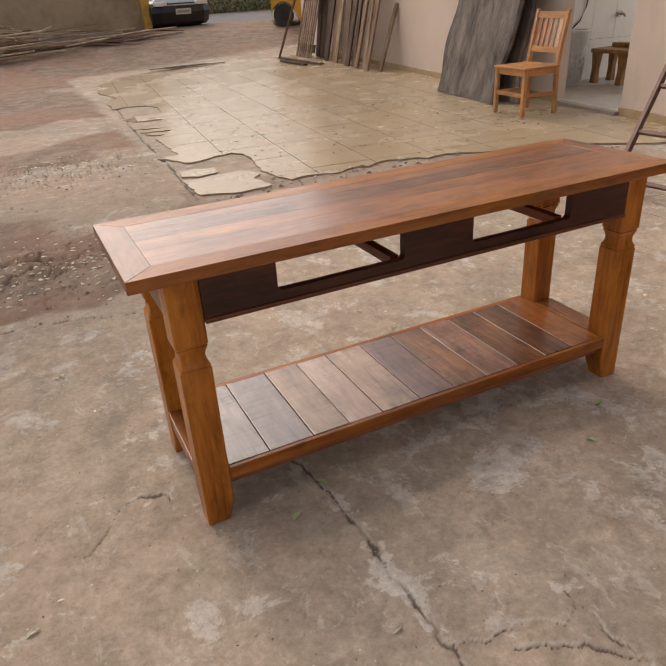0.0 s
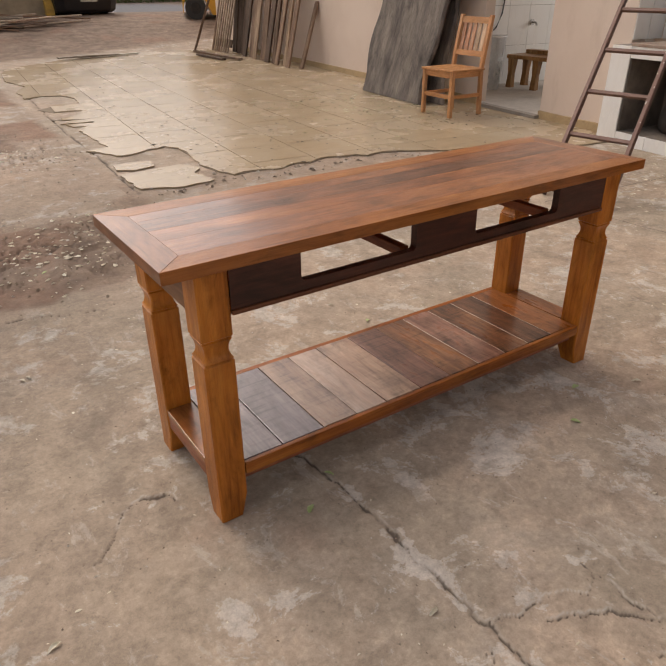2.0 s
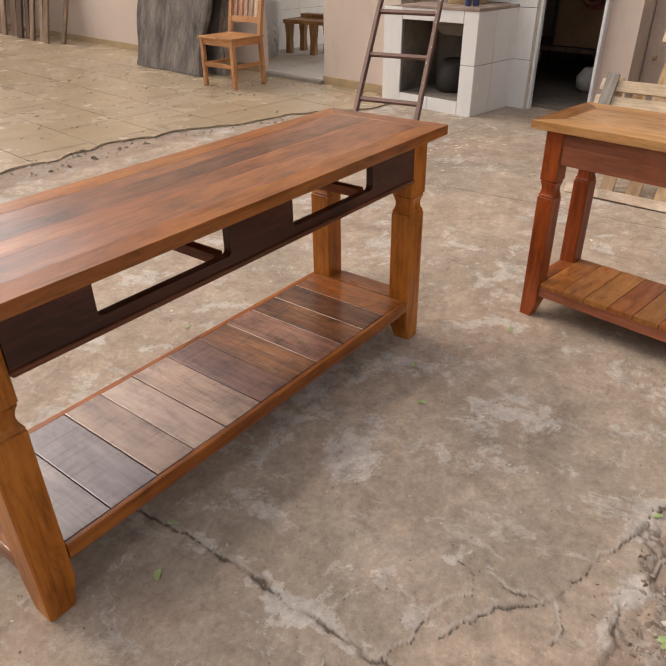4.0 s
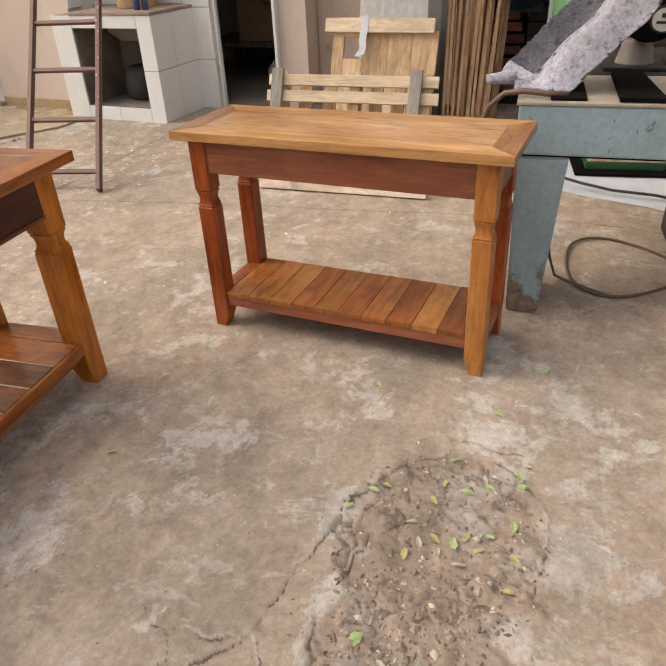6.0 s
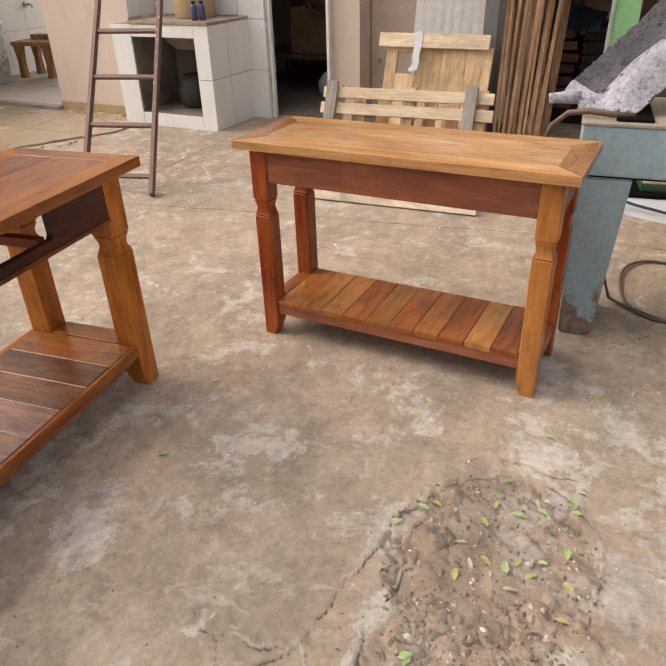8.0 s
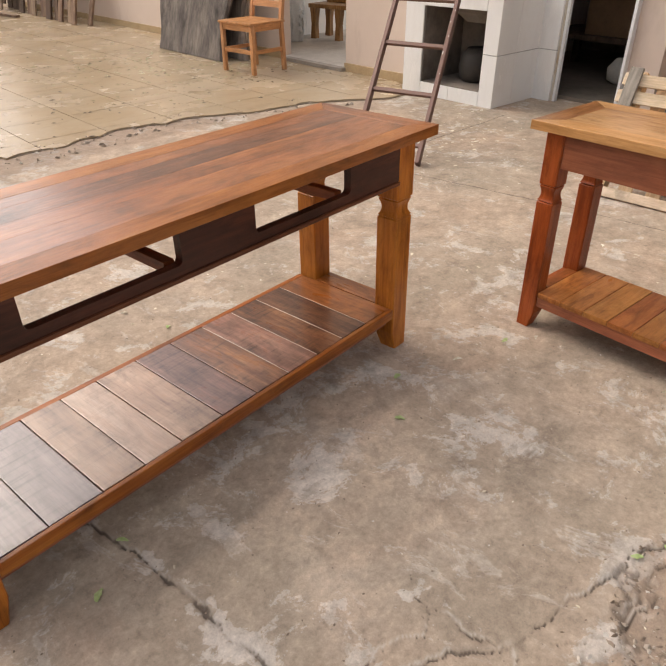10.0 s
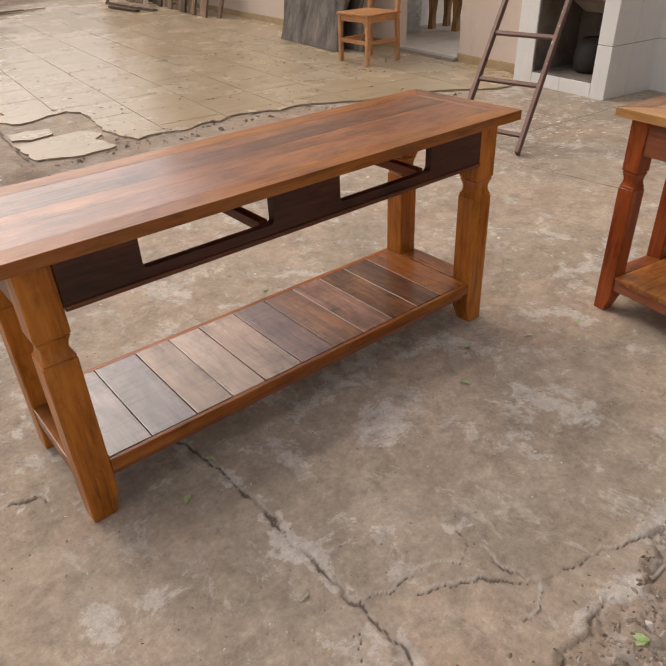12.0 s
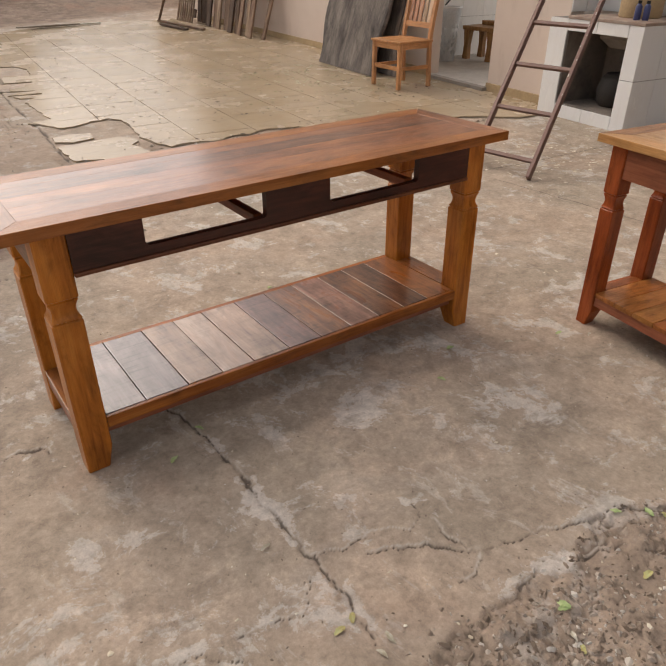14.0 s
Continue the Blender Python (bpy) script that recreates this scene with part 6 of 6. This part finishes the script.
part("round_label", tube(B(), [(-0.1305, -0.05, 0.17), (-0.132, -0.05, 0.17)], 0.036, 24), M_WPAINT, cap, "round off-white label")
part("label_bar", box(B(), -0.1332, -0.1322, -0.072, -0.028, 0.158, 0.166), M_IRON, cap, "dark unreadable line on the label")
part("label_mark", box(B(), -0.1332, -0.1322, -0.059, -0.041, 0.176, 0.19), M_IRON, cap, "dark mark on the label")

cord = B()
pts = []
for k in range(34):
    a = 2 * math.pi * k / 33 + 2.9
    wob = 1 + 0.08 * math.sin(3 * a)
    pts.append((3.135 + 0.265 * wob * math.cos(a), -0.165 + 0.215 * wob * math.sin(a), 0.009 + 0.003 * math.sin(2 * a)))
tube(cord, [(2.96, 0.13, 0.2), (2.97, 0.11, 0.1), (2.98, 0.08, 0.02), (2.95, 0.03, 0.012)] + pts, 0.0062, 6)
solid("power_cord", cord, plain("brown_cord", (0.12, 0.085, 0.052), 0.6, 0, 0.4), "brown power cord lying in a loop on the concrete", "cord", smooth=True)
sheet = B()
vs = [sheet.verts.new(p) for p in ((4.02, 0.06, 0.002), (3.80, -0.43, 0.002), (4.62, -0.58, 0.004), (4.7, 0.02, 0.004))]
sheet.faces.new(vs)
bmesh.ops.subdivide_edges(sheet, edges=list(sheet.edges), cuts=8, use_grid_fill=True)
for v in sheet.verts:
    v.co.z += 0.005 * (noise.noise(v.co * 5) + 0.6)
bmesh.ops.solidify(sheet, geom=list(sheet.faces), thickness=0.003)
solid("metal_sheet", sheet, plain("white_sheet_metal", (0.58, 0.6, 0.63), 0.4, 0.0, 0.35, 8.0, (0.4, 0.37, 0.33)), "white painted metal sheet lying on the ground", "metal sheet")
crate = thing("green_crate", "dark green plastic tray with pale wooden slats, behind the metal sheet", "crate", pose(4.33, -0.30, 0.01, 0, 0, 4))
# wider than the crate, black to paint the shadow around its foot
part("base", box(B(), -0.06, 0.42, -0.24, 0.27, 0.0, 0.014, 0.003), M_DARK, crate, "black sheet in place of the crate's shadow")
part("body", box(B(), 0.0, 0.4, -0.20, 0.21, 0.0145, 0.06, 0.008), plain("green_plastic", (0.012, 0.075, 0.03), 0.4, 0, 0.3), crate)
for k in range(5):
    part("slat", box(B(), 0.005 + 0.08 * k, 0.06 + 0.08 * k, -0.19, 0.2, 0.0605, 0.078, 0.003), M_PALLET, crate, "pale wooden slat")
cable2 = B()
tube(cable2, [(4.22, 0.3, 0.01), (4.17, 0.12, 0.02), (4.1, 0.03, 0.045), (4.04, -0.06, 0.04), (3.97, -0.2, 0.035), (3.93, -0.4, 0.034), (3.88, -0.56, 0.02), (3.87, -0.8, 0.012)], 0.008, 6)
solid("cable", cable2, M_BLACKRUB, "black cable crossing in front of the metal sheet", "cable", smooth=True)

# ---- the far end of the yard and the street ----
def lift(x, y):
    return float(rise(np.array(x), np.array(y)))


M_OLDWALL = plain("mouldy_wall", (0.46, 0.36, 0.24), 0.9, 0, 0.75, 0.7, (0.11, 0.085, 0.06))
solid("wall_yard", box(B(), -9.0, 4.0, 18.9, 19.1, 0.2, 2.7), M_OLDWALL, "old stained yard wall with dark mould", "wall", kind="structure")
solid("wall_yard_side", box(B(), -9.0, -8.8, -14, 18.9, -0.1, 2.5), M_OLDWALL, "old stained side wall of the yard", "wall", kind="structure")
solid("wall_yard_back", box(B(), -8.8, 9.0, -14.2, -14.0, -0.1, 2.5), M_OLDWALL, "old stained rear wall of the yard", "wall", kind="structure")
gate = thing("gate_post", "yellow painted metal gate post", "post", pose(4.02, 18.6, lift(4.0, 18.6) - 0.05))
part("post", box(B(), -0.1, 0.1, -0.07, 0.07, 0, 2.3, 0.008), plain("yellow_post_paint", (0.6, 0.36, 0.06), 0.5, 0, 0.5), gate)
part("latch", box(B(), -0.29, -0.101, -0.03, 0.0, 0.7, 0.76, 0.004), M_SKIRT, gate)


def parked_car():
    """A dark hatchback, nose to the camera."""
    m = pose(4.88, 18.3, lift(4.9, 18.5) - 0.01, 0, 0, 5)
    ob = thing("parked_car", "dark blue-black hatchback car parked in the street gateway", "car", m)
    paint = plain("black_car_paint", (0.006, 0.006, 0.009), 0.3, 0.0, 0.1, coat=0.15)
    # bonnet of the dark car, its bright sky reflection painted as silver
    hood = plain("sky_reflection_paint", (0.4, 0.43, 0.47), 0.3, 0.4, 0.1, coat=0.6)
    rings = []
    for z, w, y0 in ((0.05, 0.68, 0.08), (0.12, 0.74, 0.0), (0.35, 0.77, -0.04), (0.48, 0.76, 0.0), (0.56, 0.74, 0.06)):
        rings.append([(-w, y0 + 0.18, z), (-w * 0.75, y0 + 0.03, z), (0, y0 - 0.03, z), (w * 0.75, y0 + 0.03, z), (w, y0 + 0.18, z), (w, 3.7, z), (-w, 3.7, z)])
    part("body", loft(B(), rings), paint, ob, smooth=False)
    part("hood", loft(B(), [[(-0.7, 0.1, 0.562), (0.7, 0.1, 0.562), (0.7, 1.1, 0.57), (-0.7, 1.1, 0.57)], [(-0.62, 0.2, 0.66), (0.62, 0.2, 0.66), (0.64, 1.1, 0.86), (-0.64, 1.1, 0.86)]]), hood, ob, "bonnet with the sky's reflection put into its colour")
    part("cabin", loft(B(), [[(-0.76, 1.1, 0.7), (0.76, 1.1, 0.7), (0.76, 3.6, 0.7), (-0.76, 3.6, 0.7)], [(-0.58, 1.75, 1.42), (0.58, 1.75, 1.42), (0.58, 3.3, 1.42), (-0.58, 3.3, 1.42)]]), plain("dark_car_glass", (0.02, 0.025, 0.03), 0.08, 0, 0.05), ob, "dark windows")
    for x in (-0.54, 0.54):
        part("headlight", box(B(), x - 0.16, x + 0.16, -0.02, 0.12, 0.5, 0.6, 0.02), M_WBRIGHT, ob, "clear headlight")
    part("grille_bar", box(B(), -0.4, 0.4, -0.075, -0.05, 0.5, 0.53, 0.006), M_STEEL, ob, "chrome grille bar")
    plate = part("number_plate", box(B(), -0.2, 0.2, -0.09, -0.075, 0.3, 0.43, 0.004), M_WPAINT, ob, "off-white number plate")
    part("plate_bar", box(B(), -0.16, 0.16, -0.094, -0.0905, 0.335, 0.395), plain("grey_bar", (0.3, 0.3, 0.3), 0.6), plate, "grey bar in place of the number")
    for x in (-0.7, 0.54):
        for y in (0.75, 3.0):
            w = part("wheel", tube(B(), [(x, y, 0.28), (x + 0.16, y, 0.28)], 0.28, 24), M_BLACKRUB, ob, "black tyre")
            part("rim", tube(B(), [(x - 0.01, y, 0.28), (x + 0.17, y, 0.28)], 0.17, 16), M_STEEL, w, "steel rim")
    return ob


parked_car()


def yellow_truck():
    """The corner of a yellow vehicle with its wheel in an open arch."""
    m = pose(6.74, 16.87, lift(7.0, 16.9) - 0.01, 0, 0, -21)
    ob = thing("yellow_truck", "yellow truck parked in the street, one black wheel showing", "truck", m)
    yellow = plain("yellow_truck_paint", (0.62, 0.32, 0.015), 0.35, 0, 0.15, coat=0.4)
    arch = [(0.008, 0.14), (0.01, 0.24)] + [(0.3 - 0.29 * math.cos(a), 0.25 + 0.31 * math.sin(a)) for a in np.linspace(0.15, math.pi - 0.4, 12)] + [(0.7, 0.1), (3.4, 0.1), (3.4, 1.7), (0.0, 1.7), (0.0, 0.14)]
    bm = B()
    prism(bm, arch, 0, 1.5, pose(0, 0, 0, 90, 0, 0) @ Matrix.Diagonal((1, 1, -1, 1)))
    part("body", bm, yellow, ob)
    for x in (0.3, 2.7):
        w = part("wheel", tube(B(), [(x, 0.02, 0.25), (x, 0.24, 0.25)], 0.25, 26), M_BLACKRUB, ob, "black tyre")
        part("rim", tube(B(), [(x, 0.01, 0.25), (x, 0.2, 0.25)], 0.13, 18), M_IRON, w, "dark rim")
    return ob


yellow_truck()
r = random.Random(17)
for k in range(84):
    t = r.random() ** 1.25
    x, y = -1.6 + 5.4 * t + r.uniform(-0.5, 0.5), 16.0 + 1.6 * t + r.uniform(-0.9, 0.9)
    x = min(x, 3.6)
    ang, length = math.radians(r.gauss(14, 24)), r.uniform(0.9, 2.7)
    z = lift(x, y) + 0.03 + r.random() ** 1.4 * 0.62 * (1 - 0.8 * t)
    d = Vector((math.cos(ang), math.sin(ang), r.uniform(-0.12, 0.12))) * length / 2
    c = Vector((x, y, z))
    a, b = c - d, c + d
    a.z, b.z = max(a.z, lift(a.x, a.y) + 0.02), max(b.z, lift(b.x, b.y) + 0.02)
    bar = beam(B(), (a - c), (b - c), r.uniform(0.03, 0.11), 0.025, 0.003)
    solid("scrap_board", bar, M_SCRAP[(1, 0, 1, 2, 1, 3)[k % 6]], "sawn scrap board thrown on the dirt", "board", Matrix.Translation(c), group="scrap timber pile")
for k in range(9):
    c = Vector((-0.5 + 0.16 * k, 16.9 + r.uniform(-0.3, 0.4), lift(0, 16.6) + 0.25 + 0.1 * (k % 4)))
    d = Vector((0.8, r.uniform(-0.3, 0.3), r.uniform(-0.5, 0.3)))
    solid("scrap_board", beam(B(), -d, d, 0.07, 0.03, 0.003), M_SCRAP[(1, 0, 1, 2, 1, 3)[k % 6]], "sawn scrap board thrown on the dirt", "board", Matrix.Translation(c), group="scrap timber pile")
for k in range(3):
    c = Vector((3.75 - 0.3 * k, 13.15 - 0.1 * k, 0.035 + 0.012 * k))
    d = Vector((0.55 - 0.1 * k, 0.07, 0))
    solid("scrap_board", beam(B(), -d, d, 0.09, 0.02, 0.003), M_WPAINT if k == 0 else M_SCRAP[0], "pale board lying on the terrace edge", "board", Matrix.Translation(c), group="boards on the terrace edge")
solid("wall_street_far", box(B(), -20, 40, 29.0, 29.2, 0.3, 3.0), M_OLDWALL, "stained wall across the street", "wall", kind="structure")


def shrub_band():
    """Weeds and bushes along the far side of the street."""
    rr = np.random.default_rng(5)
    n = 5200
    x, y = rr.uniform(4, 22, n), rr.uniform(27.6, 28.9, n)
    z = 0.5 + rr.random(n) ** 1.6 * 1.1 * (0.35 + 0.65 * lattice(x, y, 0.5, 3))
    s = rr.uniform(0.03, 0.09, n)
    a, b = rr.normal(size=(n, 3)), rr.normal(size=(n, 3))
    a /= np.linalg.norm(a, axis=1)[:, None]
    b = np.cross(a, b)
    b /= np.linalg.norm(b, axis=1)[:, None]
    c = np.stack([x, y, z], 1)
    v = np.stack([c - a * s[:, None], c + b * s[:, None] * 0.4, c + a * s[:, None], c - b * s[:, None] * 0.4], 1).reshape(-1, 3)
    me = bpy.data.meshes.new("weeds")
    me.from_pydata(v.tolist(), [], np.arange(4 * n).reshape(n, 4).tolist())
    leafy = Mat("weed_leaves")
    geo = leafy.n.new("ShaderNodeNewGeometry")
    me.materials.append(leafy.done(leafy.ramp(geo.outputs["Random Per Island"], [(0.0, (0.03, 0.06, 0.015)), (0.6, (0.08, 0.12, 0.03)), (1.0, (0.16, 0.17, 0.06))]), 0.7))
    return tagged(new("weeds", me), "green weeds and bushes along the street wall", "weeds", kind="stuff")


shrub_band()


# ---- leaves, chips and stones ----
def leaf_mesh(name, material, length, width, curl, seed):
    """A thin, nearly flat leaf with an uneven outline, creased along its middle."""
    r = random.Random(seed)
    bm = B()
    rows = []
    for k in range(8):
        t = k / 7
        w = width * math.sin(math.pi * min(1, t * 0.9 + 0.06)) ** 0.7 * 0.5
        bend = curl * math.sin(math.pi * t * 1.3)
        a, b = w * r.uniform(0.75, 1.15), w * r.uniform(0.75, 1.15)
        side = 0.12 * length * math.sin(2.4 * t + seed)
        rows.append([bm.verts.new(((t - 0.5) * length, side - a, bend + r.uniform(0, 0.0016))), bm.verts.new(((t - 0.5) * length, side, bend * 0.6)), bm.verts.new(((t - 0.5) * length, side + b, bend + r.uniform(0, 0.0022)))])
    for p, q in zip(rows, rows[1:]):
        bm.faces.new((p[0], p[1], q[1], q[0]))
        bm.faces.new((p[1], p[2], q[2], q[1]))
    bmesh.ops.recalc_face_normals(bm, faces=bm.faces)
    bmesh.ops.solidify(bm, geom=list(bm.faces), thickness=0.0003)
    return mesh_of(name, bm, material, False)


def leaf_material(name, a, b):
    m = Mat(name)
    col = m.ramp(m.noise(m.coords(), 60, 4), [(0.35, a), (0.65, b)])
    m.b.inputs["Subsurface Weight"].default_value = 0.05
    return m.done(col, 0.5)


LEAF = {
    "g": leaf_mesh("leaf", leaf_material("fresh_leaf", (0.27, 0.38, 0.12), (0.42, 0.5, 0.23)), 0.032, 0.017, 0.0022, 1),
    "y": leaf_mesh("leaf", leaf_material("yellow_leaf", (0.44, 0.36, 0.13), (0.42, 0.42, 0.17)), 0.028, 0.015, 0.002, 2),
    "w": leaf_mesh("leaf", leaf_material("pale_dry_leaf", (0.38, 0.33, 0.23), (0.52, 0.48, 0.38)), 0.03, 0.011, 0.003, 3),
}
LEAF_WORDS = {"g": "fresh green fallen leaf on the ground", "y": "yellowed fallen leaf on the ground", "w": "pale dry curled leaf on the ground"}
IN_PATCH = [("g", 1.86, 0.33), ("y", 1.78, 0.35), ("g", 1.72, 0.52), ("y", 1.74, 0.49), ("g", 1.65, 0.57), ("y", 1.72, 0.37), ("g", 1.76, 0.29), ("g", 1.77, 0.30), ("w", 1.82, 0.25), ("g", 1.79, 0.24), ("w", 1.86, 0.23), ("g", 1.84, 0.17), ("g", 1.81, 0.16), ("w", 1.88, 0.15), ("w", 1.64, 0.41), ("w", 1.58, 0.38),
            ("w", 1.56, 0.34), ("y", 1.60, 0.35), ("g", 1.59, 0.31), ("y", 1.62, 0.28), ("w", 1.63, 0.25), ("g", 1.64, 0.23), ("g", 1.68, 0.18), ("y", 1.59, 0.25), ("w", 1.54, 0.29), ("y", 1.58, 0.17), ("y", 1.50, 0.18), ("y", 1.54, 0.41)]
ON_SLAB = [("g", 1.32, 0.47), ("g", 1.31, 0.46), ("w", 1.27, 0.41), ("y", 1.27, 0.38), ("w", 1.65, -0.02), ("g", 2.09, 0.24), ("y", 0.92, 0.70), ("y", 0.88, 0.69), ("w", 0.86, 0.97), ("w", 0.96, 0.62), ("w", 0.92, 0.60), ("g", 2.33, 0.11), ("w", 2.37, 0.01), ("g", 2.15, 0.60), ("g", 2.246, 1.226),
           ("w", 2.33, 1.15), ("g", 1.68, 1.245), ("g", 1.84, 1.37), ("w", 2.16, -0.14), ("w", 2.04, 1.28), ("w", 2.31, 0.72), ("g", 0.917, 1.465), ("g", 0.806, 1.378), ("w", 0.16, 1.33)]
IN_YARD = [("g", 0.57, 3.37), ("w", 0.63, 3.14), ("w", 0.67, 3.09), ("w", 0.3, 2.44), ("w", 0.32, 2.45), ("g", 1.55, 2.15), ("w", 1.5, 2.35)]
r = random.Random(23)


for kind, x, y in IN_PATCH + ON_SLAB + IN_YARD:
    ob = new("leaf", LEAF[kind])
    ob.matrix_world = pose(x, y, 0.004 + float(ground_z(x, y)), r.uniform(-9, 9), r.uniform(-9, 9), r.uniform(0, 360)) @ Matrix.Scale(r.uniform(0.8, 1.15), 4)
    tagged(ob, LEAF_WORDS[kind], "leaf", "fallen leaves")


def scatter(name, label, category, material, count, place, size, flat, seed):
    """Many small flakes or stones as one object."""
    rr = np.random.default_rng(seed)
    c = place(rr, count)
    n = len(c)
    s = size[0] * (size[1] / size[0]) ** rr.random(n)
    yaw, tilt = rr.uniform(0, 2 * np.pi, n), rr.normal(0, 0.25, n)
    base = np.array([(1, 0, 0), (0.3, 0.8, 0), (-0.8, 0.6, 0), (-0.9, -0.5, 0), (0.2, -0.9, 0), (0.1, 0, 1), (-0.3, 0.1, 0.9)])
    tri = np.array([(0, 1, 5), (1, 2, 6), (1, 6, 5), (2, 3, 6), (3, 4, 6), (4, 5, 6), (4, 0, 5)])
    v = base[None] * rr.uniform(0.6, 1.3, (n, 7, 1)) * s[:, None, None]
    v[:, :, 1] *= rr.uniform(0.35, 0.9, (n, 1))
    v[:, :, 2] *= flat
    v[:, :, 2] += v[:, :, 0] * np.tan(tilt)[:, None] * (0.3 if flat < 0.3 else 0.1)
    ca, sa = np.cos(yaw)[:, None], np.sin(yaw)[:, None]
    out = np.stack([v[:, :, 0] * ca - v[:, :, 1] * sa, v[:, :, 0] * sa + v[:, :, 1] * ca, v[:, :, 2]], -1) + c[:, None, :]
    me = bpy.data.meshes.new(name)
    me.from_pydata(out.reshape(-1, 3).tolist(), [], (tri[None] + 7 * np.arange(n)[:, None, None]).reshape(-1, 3).tolist())
    me.materials.append(material)
    return tagged(new(name, me), label, category, kind="stuff")


def island(name, stops, rough=0.85):
    m = Mat(name)
    geo = m.n.new("ShaderNodeNewGeometry")
    return m.done(m.ramp(geo.outputs["Random Per Island"], stops), rough)


def spread(x0, x1, y0, y1, z=0.002, keep=None):
    def place(rr, n):
        x, y = rr.uniform(x0, x1, n), rr.uniform(y0, y1, n)
        ok = rr.random(n) < (keep(x, y) if keep else 1)
        x, y = x[ok], y[ok]
        return np.stack([x, y, ground_z(x, y) + z], 1)

    return place


M_CHIPS = island("chip_colours", [(0.0, (0.5, 0.43, 0.31)), (0.5, (0.66, 0.59, 0.45)), (0.85, (0.74, 0.7, 0.58)), (1.0, (0.26, 0.17, 0.1))])
M_STONES = island("stone_colours", [(0.0, (0.17, 0.125, 0.09)), (0.5, (0.29, 0.225, 0.17)), (0.85, (0.4, 0.34, 0.28)), (1.0, (0.56, 0.52, 0.46))])
M_DARKBITS = island("dark_litter", [(0.0, (0.05, 0.036, 0.024)), (0.6, (0.13, 0.095, 0.06)), (1.0, (0.26, 0.2, 0.13))])
M_GREENBITS = island("green_bits", [(0.0, (0.09, 0.065, 0.035)), (0.35, (0.2, 0.19, 0.085)), (0.7, (0.38, 0.36, 0.2)), (1.0, (0.62, 0.57, 0.42))])
scatter("wood_chips", "pale wood chips and shavings scattered on the concrete", "wood chips", M_CHIPS, 620, spread(2.5, 5.0, 0.3, 3.8, keep=lambda x, y: 0.2 + 0.8 * (lattice(x, y, 1.8, 8) > 0.55)), (0.005, 0.017), 0.16, 1)
scatter("wood_chips", "few pale chips on the concrete around the tables", "wood chips", M_CHIPS, 190, spread(0.0, 2.6, -0.1, 3.2), (0.003, 0.008), 0.25, 2)
scatter("wood_chips", "pale and greenish shavings strewn over the terrace tiles", "wood chips", M_GREENBITS, 2600, spread(3.2, 5.3, 4.4, 8.2, 0.0132, lambda x, y: np.exp(-(((x - 4.5) / 0.6) ** 2 + ((y - 6.2) / 0.9) ** 2)) * (0.35 + 0.65 * (lattice(x, y, 2.6, 18) > 0.5)) + 0.05), (0.009, 0.028), 0.15, 3)
scatter("dark_crumbs", "dark crumbs of dirt on the terrace tiles", "dirt", M_DARKBITS, 620, spread(1.9, 5.3, 4.4, 12.0, 0.0132), (0.007, 0.026), 0.25, 4)
scatter("gravel", "small stones and crumbled concrete in the broken patch", "gravel", M_STONES, 2600, lambda rr, n: spread(0.72, 1.95, 0.05, 0.65, 0.0, lambda x, y: (np.minimum(np.hypot((x - 1.6) / 0.29, (y - 0.34) / 0.245), np.hypot((x - 1.12) / 0.4, (y - 0.36) / 0.19)) < 1.0))(rr, n), (0.0022, 0.009), 0.8, 5)
scatter("gravel", "rubble and stones on the bare soil", "gravel", M_STONES, 2600, spread(-0.8, 1.45, 2.95, 7.0, 0.0, lambda x, y: 0.25 + 0.75 * ((np.abs(y - 3.4 - 0.2 * x) < 0.35) | (np.abs(y - 5.4 - 0.2 * x) < 0.3))), (0.003, 0.016), 0.6, 6)
scatter("grit", "sand grains and grit on the concrete", "grit", M_STONES, 2600, spread(-0.2, 2.6, -0.2, 2.4, 0.0), (0.0012, 0.0042), 0.9, 7)
scatter("gravel", "crumbled mortar along the broken tile edge", "gravel", M_STONES, 800, spread(1.4, 4.9, 3.6, 4.9, 0.004, lambda x, y: (np.abs(y - 4.45 + 0.35 * np.clip(x - 3.2, 0, 2)) < 0.22) * 1.0), (0.006, 0.024), 0.6, 8)
scatter("rubble_chips", "pale broken chips and plaster crumbs on the bare soil", "rubble", M_CHIPS, 2600, spread(-0.6, 1.3, 3.0, 6.4, 0.003, lambda x, y: np.exp(-(((y - 3.55 - 0.2 * x) / 0.4) ** 2)) + 1.0 * np.exp(-(((y - 5.9) / 0.35) ** 2 + ((x - 0.65) / 0.4) ** 2))), (0.004, 0.022), 0.35, 9)
scatter("wood_chips", "pale chips strewn before the stove", "wood chips", M_CHIPS, 700, spread(3.3, 4.9, 2.0, 3.5, 0.002, lambda x, y: np.exp(-(((x - 4.2) / 0.4) ** 2 + ((y - 2.75) / 0.35) ** 2))), (0.007, 0.02), 0.15, 12)
scatter("rubble_chips", "crumbled concrete and chips around the broken patch", "rubble", M_STONES, 3000, spread(0.75, 1.5, 0.12, 0.62, 0.0, lambda x, y: np.exp(-(((x - 1.15) / 0.28) ** 2 + ((y - 0.36) / 0.14) ** 2))), (0.003, 0.014), 0.6, 14)
